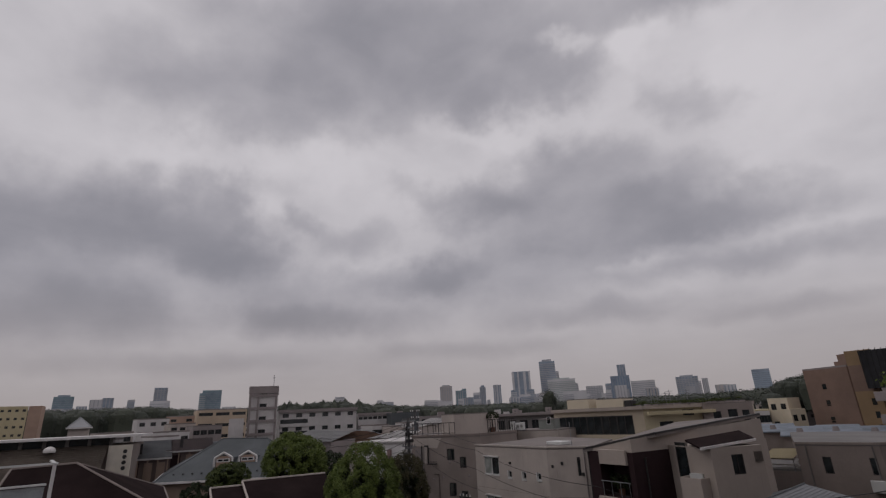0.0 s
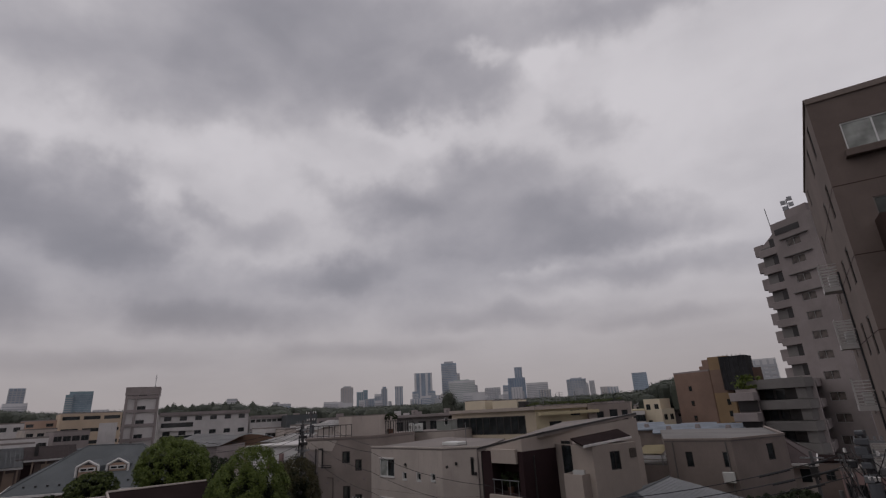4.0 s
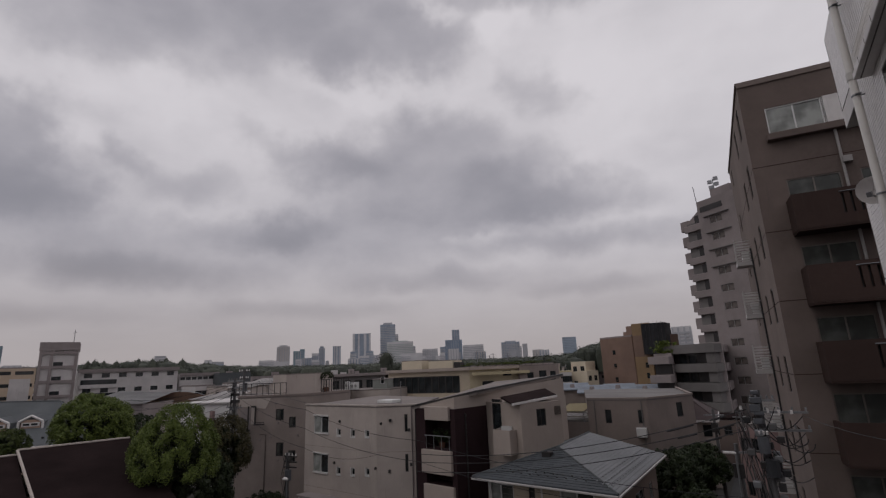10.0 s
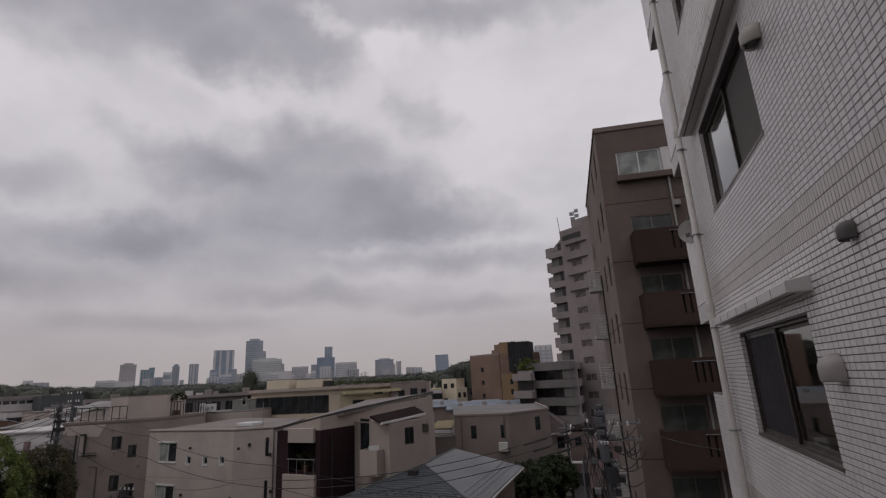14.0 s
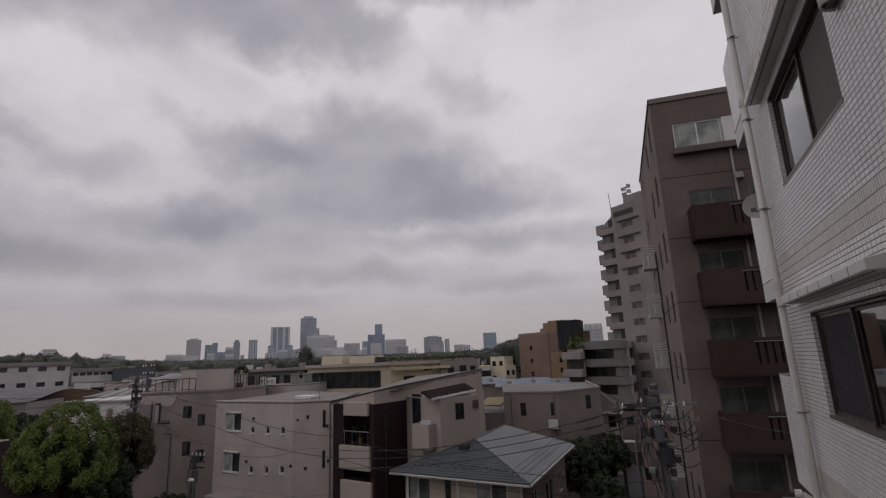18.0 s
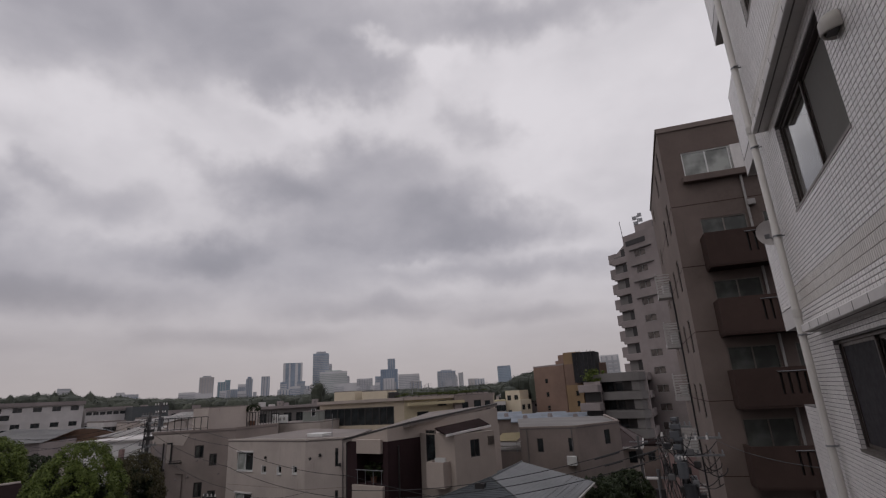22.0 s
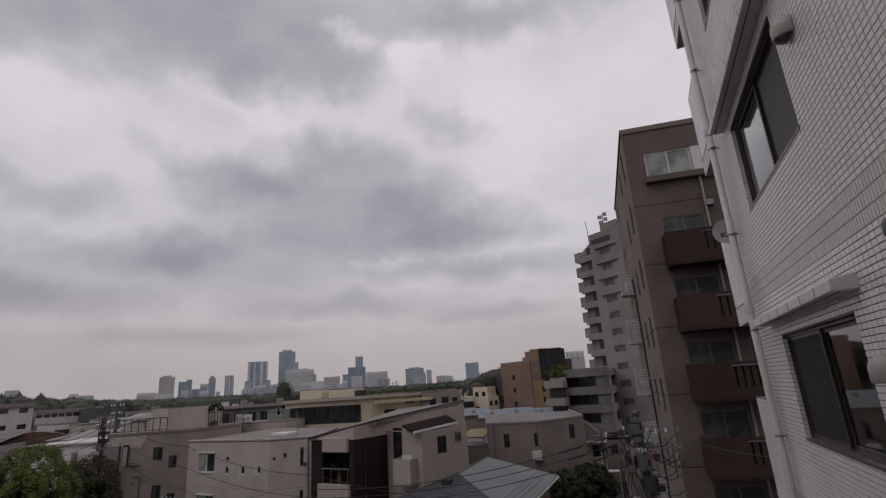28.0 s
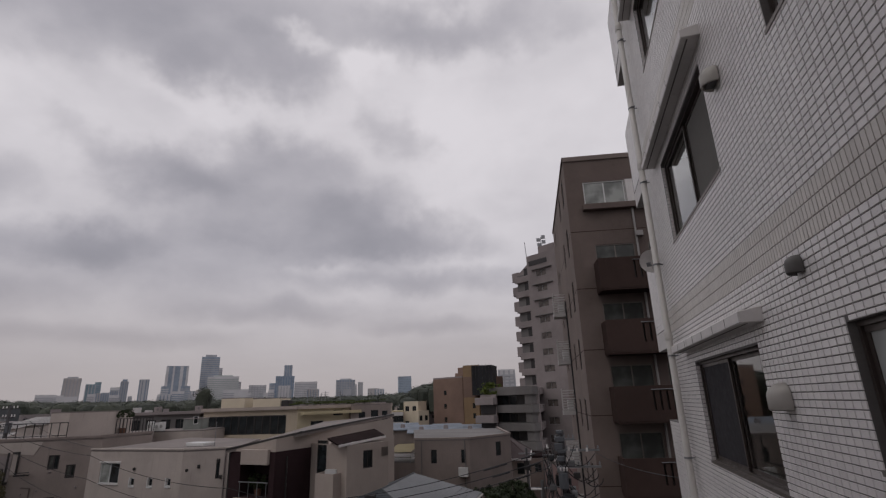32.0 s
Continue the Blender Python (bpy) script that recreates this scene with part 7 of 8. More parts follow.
    zb = rise(-4.75, 63)
    rail = part("balcony", box(bmesh.new(), ub, uc, -1.2, -0.003, zb - 0.2, zb, m), CONCRETE_DARK, b, "balcony with a dark rail")
    part("top_rail", box(bmesh.new(), ub, uc, -1.2, -1.13, zb + 1.0, zb + 1.07, m), ALU_DARK, rail)
    part("mid_panel", box(bmesh.new(), ub + 0.9, uc - 0.3, -1.18, -1.15, zb + 0.15, zb + 0.75, m), ALU_DARK, rail)
    for i in range(8):
        x = ub + (uc - ub - 0.06) * i / 7
        part("post", box(bmesh.new(), x, x + 0.06, -1.195, -1.135, zb, zb + 0.998, m), ALU_DARK, rail)
    # white roofs stepping up behind it
    for a0, a1, f, e0, e1, deep in ((-57.7, -55.0, 76, -1.95, -1.25, 6), (-58.9, -57.2, 80, -1.9, -1.5, 5), (-55.6, -53.4, 84, -0.95, -0.45, 6), (-53.9, -51.7, 90, -0.75, -0.15, 7)):
        p, q = spot(a0, f), spot(a1, f - 1.5)
        m, w = face_of((0, 0), tuple(q - p)), (q - p).length
        b = thing("white_roofed_house", "low house with a pale sheet roof", "house", (p.x, p.y, 0))
        body(b, rect((0, 0), tuple(q - p), deep), 0, rise(e0, f) - 0.12, STUCCO)
        bm = bmesh.new()
        v = [bm.verts.new(m @ Vector(a)) for a in ((-0.25, -0.35, rise(e0, f)), (w + 0.25, -0.35, rise(e0, f) - 0.1), (w + 0.25, deep + 0.3, rise(e1, f + deep) - 0.1), (-0.25, deep + 0.3, rise(e1, f + deep)))]
        bm.faces.new(v)
        bmesh.ops.solidify(bm, geom=list(bm.faces), thickness=0.12)
        roof = part("roof", bm, DULL_WHITE, b, "pale sheet roof")
        for i in range(7):
            x = w * (i + 0.5) / 7
            part("seam", tube(bmesh.new(), m @ Vector((x, -0.35, rise(e0, f) - 0.02)), m @ Vector((x, deep + 0.3, rise(e1, f + deep) - 0.02)), 0.03, sides=4), ALU_MID, roof)
    # grey shed with a single-pitch sheet roof
    p, q = spot(-67.8, 82), spot(-63.0, 79)
    m, w = face_of((0, 0), tuple(q - p)), (q - p).length
    b = thing("sheet_shed", "grey sheet-metal shed with a pale single-pitch roof", "shed", (p.x, p.y, 0))
    body(b, rect((0, 0), tuple(q - p), 11), 0, rise(-2.05, 80), CONCRETE)
    bm = bmesh.new()
    v = [bm.verts.new(m @ Vector(a)) for a in ((-0.4, -0.5, rise(-1.85, 82)), (w + 0.4, -0.5, rise(-2.05, 78)), (w - 0.4, 11.4, rise(-1.15, 90)), (-0.4, 11.4, rise(-0.75, 92)))]
    bm.faces.new(v)
    bmesh.ops.solidify(bm, geom=list(bm.faces), thickness=0.14)
    roof = part("roof", bm, SHED_SHEET, b, "pale grey corrugated roof")
    for i in range(14):
        f = (i + 0.5) / 14
        a0, a1 = m @ Vector((-0.4 + (w + 0.8) * f, -0.5, rise(-1.85, 82) * (1 - f) + rise(-2.05, 78) * f + 0.02)), m @ Vector((-0.4 + w * f, 11.4, rise(-0.75, 92) * (1 - f) + rise(-1.15, 90) * f + 0.02))
        part("seam", tube(bmesh.new(), a0, a1, 0.035, sides=4), SHED_SHEET, roof)
    # white fence before the sheds
    p, q = spot(-61.3, 71), spot(-59.3, 70)
    m, w = face_of((0, 0), tuple(q - p)), (q - p).length
    t = thing("white_fence", "white fence rails on a roof before the sheds", "fence", (p.x, p.y, 0))
    part("base_wall", box(bmesh.new(), 0, w, 0.0, 0.2, 0, rise(-3.6, 70), m), STUCCO, t)
    for e in (-3.45, -3.15, -2.85):
        part("rail", box(bmesh.new(), 0, w, 0.05, 0.12, rise(e, 70), rise(e, 70) + 0.12, m), DULL_WHITE, t)
    for i in range(4):
        x = (w - 0.1) * i / 3
        part("post", box(bmesh.new(), x, x + 0.1, 0.122, 0.2, rise(-3.6, 70), rise(-2.75, 70), m), DULL_WHITE, t)
    for a0, a1, f, e, mat, lab in ((-62.7, -57.3, 90, -1.08, surface("brown_gable_render", (0.30, 0.19, 0.135), 0.9, coarse=0.3, vary=0.14, streak=0.2), "brown hall with a low arched roof"),):
        p, q = spot(a0, f), spot(a1, f)
        b = thing("arched_shed", lab, "shed", (p.x, p.y, 0))
        m = face_of((0, 0), tuple(q - p))
        w = (q - p).length
        zt, zb = rise(e, f), rise(e - 1.0, f)
        bm = bmesh.new()
        n = 12
        rows = []
        for y in (0, 9):
            rows.append([bm.verts.new(m @ Vector((w * i / n, y, zb + (zt - zb) * math.sin(math.pi * (0.12 + 0.76 * i / n))))) for i in range(n + 1)])
        for i in range(n):
            bm.faces.new((rows[0][i], rows[0][i + 1], rows[1][i + 1], rows[1][i]))
        bmesh.ops.solidify(bm, geom=list(bm.faces), thickness=0.12)
        part("roof", bm, METAL_PALE, b)
        part("wall", box(bmesh.new(), 0.1, w - 0.1, 0.1, 8.8, 0, zb + (zt - zb) * 0.45, m), mat, b)
        part("gable", prism_face(m, w, zb, zt), mat, b)
    rng = random.Random(11)
    mats = [DULL_WHITE, STUCCO, CONCRETE, STUCCO_GREY, CREAM, BEIGE]
    roofs = [METAL_PALE, SLATE_GREY, METAL_ROOF, ROOF_TOP, SLATE]
    # rooftops of the town between the named houses and the wood
    for i in range(64):
        az = -92 + i * 1.27 + rng.uniform(-0.4, 0.4)
        f = rng.uniform(95, 250)
        if -74 < az < -56 and f < 150:
            f += 80
        if -16 < az < -4:
            continue
        wdt = rng.uniform(7, 13)
        da = math.degrees(wdt / f)
        hgt = rng.uniform(5.5, 8.6) if f < 160 else rng.uniform(7, 10.4)
        p, q = spot(az, f), spot(az + da, f + rng.uniform(-3, 3))
        if rng.random() < 0.45:
            base = rect(p, q, 8)
            base = [Vector(a) for a in base]
            mid0, mid1 = (base[0] + base[3]) / 2, (base[1] + base[2]) / 2
            r0, r1 = mid0.lerp(mid1, 0.2), mid0.lerp(mid1, 0.8)
            b = thing("town_house", "small town house under a pitched roof", "house", (p.x, p.y, 0), group="town houses")
            body(b, [tuple(a - p) for a in base], 0, hgt - 1.6, rng.choice(mats))
            rm = rng.choice(roofs)
            e = [Vector((*(a - p), hgt - 1.65)) for a in base]
            h0, h1 = Vector((*(r0 - p), hgt)), Vector((*(r1 - p), hgt))
            bm = bmesh.new()
            for pts in ((e[0], e[1], h1, h0), (e[1], e[2], h1), (e[2], e[3], h0, h1), (e[3], e[0], h0)):
                bm.faces.new([bm.verts.new(v) for v in pts])
            part("roof", bm, rm, b)
            for k in range(3):
                x = (k + 0.5) * wdt / 3 - 0.6
                part("window", box(bmesh.new(), x, x + 1.3, -0.06, -0.003, hgt - 3.4, hgt - 2.3, face_of((0, 0), tuple(q - p))), GLASS, b)
        else:
            floors_block("town_block", "small flat-roofed town block with dark windows", az, f, az + da, f + 1, math.degrees(math.atan((hgt - EYE) / f)), 8, rng.choice(mats), 2, 4, "house", win=(1.2, 1.0), roof_mat=rng.choice(roofs))
    for i in range(46):
        az = -82 + i * 1.42 + rng.uniform(-0.5, 0.5)
        f = rng.uniform(165, 285)
        wdt = rng.uniform(8, 15)
        hgt = rng.uniform(8.4, 11.6) + (1.0 if az < -58 else 0)
        da = math.degrees(wdt / f)
        b, _, top = floors_block("town_block", "pale flat-roofed block among the far roofs", az, f, az + da, f + rng.uniform(-4, 4), math.degrees(math.atan((hgt - EYE) / f)), 8, rng.choice((DULL_WHITE, STUCCO, CONCRETE, CREAM, DULL_WHITE)), 2, 5, "house", win=(1.0, 0.9), roof_mat=rng.choice((METAL_PALE, CONCRETE, ALU_WHITE)))
        x0, x1 = sorted((rng.uniform(0.5, wdt - 2.5), rng.uniform(2.5, wdt - 0.5)))
        mm = Matrix.Rotation(-radians(az), 4, "Z")
        part("roof_box", box(bmesh.new(), x0, x0 + 2.2, 2, 4, top + 0.255, top + 0.25 + rng.uniform(0.8, 1.8), mm), rng.choice((CONCRETE, DULL_WHITE)), b)
    # the cream villa and blue-grey roofs past the long block
    b, fr, top = floors_block("cream_villa", "cream villa with stepped flat roofs", -18.75, 108, -17.2, 107, 0.05, 6, PALE_CREAM, 2, 2, "house", win=(0.8, 1.0))
    floors_block("cream_villa_wing", "white wing of the cream villa", -20.3, 106, -18.8, 106, -0.9, 8, DULL_WHITE, 2, 3, "house", win=(1.0, 1.2), roof_mat=YELLOW)
    floors_block("cream_villa_wing", "cream stepped wing of the villa", -17.15, 106, -16.0, 108, -0.95, 8, PALE_CREAM, 2, 2, "house", win=(0.8, 1.0))
    for a0, a1, f, e in ((-20.2, -17.2, 84, -2.6), (-18.2, -15.2, 78, -2.95), (-15.6, -12.5, 80, -2.85), (-12.6, -10.3, 82, -3.0)):
        p, q = spot(a0, f), spot(a1, f)
        b = thing("sheet_roof_shed", "shed with a low blue-grey sheet roof", "shed", (p.x, p.y, 0))
        z = rise(e, f)
        body(b, rect((0, 0), tuple(q - p), 9), 0, z - 0.3, STUCCO_GREY)
        m = face_of((0, 0), tuple(q - p))
        w = (q - p).length
        bm = prism(bmesh.new(), [tuple((m @ Vector((x, y, 0))).to_2d()) for x, y in ((-0.3, -0.4), (w + 0.3, -0.4), (w + 0.3, 9.4), (-0.3, 9.4))], z - 0.3, [z - 0.15, z - 0.15, z + 0.5, z + 0.5])
        part("roof", bm, surface("blue_sheet_roof", (0.20, 0.225, 0.26), 0.85, 0.0, vary=0.18, spec=0.2), b)
        for i in range(1):
            c = m @ Vector((w * 0.45, 2.5, z))
            part("roof_ventilator", tube(bmesh.new(), c, c + Vector((0, 0, 0.55)), 0.42, 0.3, 12), CONCRETE, b, "grey round roof ventilator")
    # houses down the lane
    base = [spot(-11.5, 54), spot(-5.7, 54), spot(-5.5, 62), spot(-11.3, 62)]
    b, fr, _, _ = pitched("lane_house", "small white house under a dark maroon hipped roof", base, rise(-5.75, 54), [(*spot(-10.5, 58), rise(-3.1, 58)), (*spot(-8.3, 58), rise(-3.2, 58))], STUCCO, surface("maroon_roof", (0.06, 0.042, 0.042), 0.85, vary=0.15), 0.5)
    m, w = fr[0]
    for x, z in ((w - 1.0, rise(-7.4, 54)), (w - 2.6, rise(-7.2, 54)), (w - 1.8, rise(-9.6, 54))):
        part("window", box(bmesh.new(), x, x + 0.7, -0.06, -0.003, z, z + 1.0, m), GLASS, b)
    part("awning", box(bmesh.new(), w - 2.4, w - 0.1, -0.9, -0.004, rise(-8.5, 54), rise(-8.3, 54), m), SLATE, b)
    floors_block("pink_house", "dusky pink rendered house behind the utility pole", -3.95, 43, -2.2, 42, -6.55, 6, DUSKY_PINK, 2, 2, "house", win=(0.5, 0.9), roof_mat=ROOF_TOP)
    floors_block("lane_shop", "dim brown house at the end of the lane", -6.2, 66, -3.0, 66, -5.9, 6, BROWN_WALL, 1, 3, "house", win=(0.8, 0.9), roof_mat=SLATE)


def prism_face(m, w, zb, zt):
    bm = bmesh.new()
    n = 12
    top = [bm.verts.new(m @ Vector((w * (0.02 + 0.96 * i / n), 0.06, zb + (zt - zb) * math.sin(math.pi * (0.12 + 0.76 * i / n)) - 0.05))) for i in range(n + 1)]
    low = [bm.verts.new(m @ Vector((w * (0.02 + 0.96 * i / n), 0.06, zb - 0.5))) for i in range(n + 1)]
    for i in range(n):
        bm.faces.new((low[i], low[i + 1], top[i + 1], top[i]))
    bmesh.ops.solidify(bm, geom=list(bm.faces), thickness=0.05)
    return bm


middle_distance()


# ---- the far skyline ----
# tower colours lifted paler in place of haze over the distance
HAZED_BLUE = surface("hazed_blue_grey_glass", (0.31, 0.36, 0.43), 0.3, 0.0, coarse=0.01, fine=0.05, vary=0.12, bump=0.0)
HAZED_TEAL = surface("hazed_teal_glass", (0.24, 0.33, 0.37), 0.3, 0.0, coarse=0.01, fine=0.05, vary=0.12, bump=0.0)
HAZED_PALE = surface("hazed_pale_stone", (0.62, 0.61, 0.62), 0.8, coarse=0.01, fine=0.05, vary=0.08, bump=0.0)
HAZED_GREY = surface("hazed_grey_stone", (0.44, 0.445, 0.47), 0.8, coarse=0.01, fine=0.05, vary=0.1, bump=0.0)
HAZED_WARM = surface("hazed_warm_stone", (0.52, 0.49, 0.48), 0.8, coarse=0.01, fine=0.05, vary=0.1, bump=0.0)


def skyscraper(a0, a1, el, wall, trim, style="bands", far=2400, label="distant office tower, its colours paled for haze", split=None, crown=0.0):
    p, q = spot(a0, far), spot(a1, far)
    w = (q - p).length
    top = rise(el, far)
    b = thing("skyscraper", label, "skyscraper", (p.x, p.y, 0), group="far skyline")
    fr = body(b, rect((0, 0), tuple(q - p), w * 0.8), 0, top, wall, roof=2.0)
    m = fr[0][0]
    if style in ("bands", "grid"):
        n = max(4, int(top / 9))
        for k in range(n):
            z = 20 + (top - 24) * k / n
            part("floor_band", box(bmesh.new(), -0.5, w + 0.5, -1.2, -0.05, z, z + 3.2, m), trim, b)
    if style in ("fins", "grid"):
        n = max(3, int(w / 11))
        for k in range(n + 1):
            x = (w - 3) * k / n
            part("fin", box(bmesh.new(), x, x + 3.0, -2.0, -0.06, 0, top, m), trim, b)
    if style == "stripes":
        for x0, x1 in ((0.0, 0.12), (0.3, 0.38), (0.62, 0.76), (0.9, 1.0)):
            part("fin", box(bmesh.new(), x0 * w, x1 * w, -2.0, -0.06, 0, top, m), trim, b)
    if crown:
        part("crown", box(bmesh.new(), w * 0.2, w * 0.8, w * 0.1, w * 0.6, top + 2.0, top + 2.0 + crown, m), trim, b)
    return b


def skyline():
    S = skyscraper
    S(-50.85, -49.5, 3.02, HAZED_WARM, HAZED_GREY, "fins", label="distant warm grey apartment tower", crown=6)
    S(-49.15, -48.35, 2.5, HAZED_TEAL, HAZED_GREY, "fins")
    S(-48.45, -47.95, 2.68, HAZED_TEAL, HAZED_BLUE, "bands")
    S(-48.9, -47.2, 1.62, HAZED_PALE, HAZED_GREY, far=2200, label="low pale block below the towers")
    S(-46.45, -45.8, 2.74, HAZED_GREY, HAZED_BLUE, "fins", crown=8)
    S(-47.2, -46.4, 2.2, HAZED_PALE, HAZED_GREY)
    S(-44.95, -44.1, 2.92, HAZED_PALE, HAZED_BLUE, "stripes")
    S(-42.8, -40.8, 4.2, HAZED_BLUE, HAZED_PALE, "stripes", label="tall blue-grey glass tower with pale stripes")
    S(-43.05, -42.4, 2.25, HAZED_BLUE, HAZED_PALE, far=2300)
    S(-41.35, -40.5, 2.25, HAZED_BLUE, HAZED_GREY, far=2300)
    S(-39.72, -38.02, 5.12, HAZED_BLUE, HAZED_GREY, "bands", label="tallest grey-blue office tower", crown=9)
    S(-38.3, -37.7, 4.0, HAZED_PALE, HAZED_GREY, far=2500)
    S(-39.0, -36.05, 3.15, HAZED_PALE, surface("greenish_tower_glass", (0.42, 0.46, 0.45), 0.4, vary=0.08, bump=0.0), "bands", far=2300, label="broad pale green-grey office slab", crown=5)
    S(-36.1, -35.8, 2.6, HAZED_GREY, HAZED_PALE, far=2350)
    S(-35.0, -33.3, 2.25, HAZED_PALE, HAZED_GREY, "grid", label="pale flat-topped office block")
    S(-33.0, -32.4, 2.4, HAZED_BLUE, HAZED_GREY)
    S(-32.4, -30.5, 3.12, HAZED_BLUE, surface("deep_blue_glass", (0.22, 0.29, 0.39), 0.3, vary=0.1, bump=0.0), "fins", label="dark blue stepped office tower")
    S(-31.6, -30.75, 4.25, HAZED_BLUE, HAZED_GREY, "fins", far=2450)
    S(-30.45, -28.1, 2.5, HAZED_PALE, HAZED_GREY, "bands", label="pale slab-shaped office block")
    S(-26.1, -24.05, 2.6, HAZED_BLUE, HAZED_GREY, "grid", crown=6)
    S(-24.3, -23.85, 2.1, HAZED_PALE, HAZED_GREY)
    S(-23.75, -23.2, 2.35, HAZED_PALE, HAZED_GREY, "fins")
    S(-19.35, -17.88, 2.82, HAZED_BLUE, surface("pale_blue_glass", (0.36, 0.44, 0.52), 0.3, vary=0.1, bump=0.0), "bands", label="blue glass office tower standing alone")
    S(-8.2, -6.3, 3.15, HAZED_PALE, HAZED_GREY, "grid", far=900, label="pale apartment tower behind the brick block")
    S(-87.5, -86.0, 3.05, HAZED_TEAL, HAZED_BLUE, "bands", crown=6, label="teal glass office block over the wood")
    S(-84.8, -83.8, 2.75, HAZED_PALE, HAZED_GREY, "fins")
    S(-83.85, -82.95, 2.88, HAZED_BLUE, HAZED_GREY, "fins")
    S(-81.85, -81.25, 2.68, HAZED_GREY, HAZED_BLUE)
    S(-79.75, -78.6, 3.75, HAZED_BLUE, HAZED_GREY, "grid", label="tall grey-blue tower over the wood")
    S(-80.0, -78.3, 2.5, HAZED_PALE, HAZED_GREY, far=2300)
    S(-75.5, -73.72, 3.42, HAZED_TEAL, HAZED_BLUE, "bands", label="broad teal office block over the trees")
    S(-75.75, -75.2, 3.15, HAZED_TEAL, HAZED_GREY, far=2380)
    S(-62.3, -61.3, 2.35, HAZED_GREY, HAZED_PALE)
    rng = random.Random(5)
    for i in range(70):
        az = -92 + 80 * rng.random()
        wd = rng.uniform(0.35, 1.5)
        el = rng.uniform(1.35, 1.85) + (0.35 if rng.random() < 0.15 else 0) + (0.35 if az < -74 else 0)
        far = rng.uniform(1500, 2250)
        S(az, az + wd, el, rng.choice((HAZED_PALE, HAZED_GREY, HAZED_WARM, HAZED_PALE)), rng.choice((HAZED_GREY, HAZED_BLUE)), rng.choice(("bands", "fins", "none")), far=far, label="distant low city block, its colours paled for haze")


skyline()


# ---- woods, trees, poles and wires ----
def far_woods():
    """Belts of park trees before the skyline: many clumped crowns of leaves over dark cores."""
    rng = np.random.default_rng(21)
    verts, faces, cores, cfaces = [], [], [], []
    spots = []
    for i in range(1000):
        az = rng.uniform(-97, -13)
        far = rng.uniform(300, 600)
        el = np.interp(az, [-97, -88, -80, -76, -70, -66, -62, -58, -52, -46, -38, -30, -22, -17, -13], [2.0, 1.9, 2.0, 1.6, 1.6, 1.85, 1.9, 1.5, 1.05, 0.95, 0.92, 0.92, 0.95, 1.15, 1.3])
        top = EYE + far * math.tan(math.radians(el)) * rng.uniform(0.78, 1.06)
        spots.append((az, far, top, rng.uniform(4.0, 8.0), 0.85))
    # pointed conifers
    for i in range(46):
        az = rng.uniform(-68, -57)
        far = rng.uniform(300, 360)
        spots.append((az, far, EYE + far * math.tan(math.radians(rng.uniform(1.6, 2.25))), rng.uniform(2.2, 3.8), 1.45))
    # the wooded rise beside the brick block, and single crowns nearer by
    for i in range(70):
        az = rng.uniform(-18.4, -14.0)
        far = rng.uniform(180, 240)
        spots.append((az, far, EYE + far * math.tan(math.radians(np.interp(az, [-18.2, -17, -15.4, -14], [0.9, 1.8, 2.2, 2.2]))) * rng.uniform(0.7, 1.03), rng.uniform(2.5, 4.5), 0.85))
    for az, far, el, r in ((-39.3, 120, 2.0, 1.9), (-38.9, 121, 1.8, 1.7), (-39.1, 120, 2.25, 1.5), (-39.2, 120, 1.2, 2.0), (-21.9, 150, 1.1, 3.4), (-21.0, 150, 1.15, 3.4), (-20.4, 152, 0.75, 3.0), (-22.7, 152, 0.7, 2.6), (-26.5, 160, 0.6, 4), (-28.5, 165, 0.55, 4), (-24.5, 160, 0.55, 4)):
        spots.append((az, far, EYE + far * math.tan(math.radians(el)), r, 0.85))
    for az, far, top, r, tall in spots:
        x, y = far * math.sin(math.radians(az)), far * math.cos(math.radians(az))
        cz = top - r * tall * 0.95
        n = 400
        v = rng.normal(size=(n, 3))
        v /= np.linalg.norm(v, axis=1)[:, None]
        v[:, 2] = np.where(v[:, 2] < -0.4, v[:, 2] * 2.2, v[:, 2])
        sc = rng.uniform(0.88 if far > 170 else 0.6, 1.07 if far > 170 else 1.16, size=(n, 1))
        if tall > 1:
            sc = sc * np.clip(1.15 - np.maximum(v[:, 2:3], 0) * np.array((1.0, 1.0, 0.15)), 0.12, 1.2)
        at = np.array((x, y, cz)) + v * sc * np.array((r, r, r * tall))
        a = np.cross(v + rng.normal(size=(n, 3)) * 0.7, (0.3, 0.2, 1.0))
        a /= np.linalg.norm(a, axis=1)[:, None] + 1e-6
        e = np.cross(v, a)
        s = (r * rng.uniform(0.045, 0.095, size=n))[:, None]
        k = len(verts)
        verts += np.stack((at - a * s, at - e * s * 0.8, at + a * s, at + e * s * 0.8), axis=1).reshape(-1, 3).tolist()
        faces += (np.arange(n * 4).reshape(-1, 4) + k).tolist()
        k = len(cores)
        fill = 1.0 if far > 170 else 0.7
        rings = ((-1.6, 0.85), (-0.3, 0.93), (0.3, 0.88), (0.68, 0.62)) if tall < 1 else ((-1.6, 0.85), (-0.3, 0.78), (0.3, 0.58), (0.66, 0.36))
        for h, wide in rings:
            for j in range(8):
                t = j * math.pi / 4
                rr = r * wide * fill * rng.uniform(0.92, 1.04)
                cores.append((x + rr * math.cos(t), y + rr * math.sin(t), max(cz + h * r * tall * fill, 0.0)))
        cores.append((x, y, cz + r * tall * 0.9 * fill))
        for j in range(8):
            i2 = (j + 1) % 8
            for g in range(3):
                cfaces.append((k + g * 8 + j, k + g * 8 + i2, k + g * 8 + 8 + i2, k + g * 8 + 8 + j))
            cfaces.append((k + 24 + j, k + 24 + i2, k + 32))
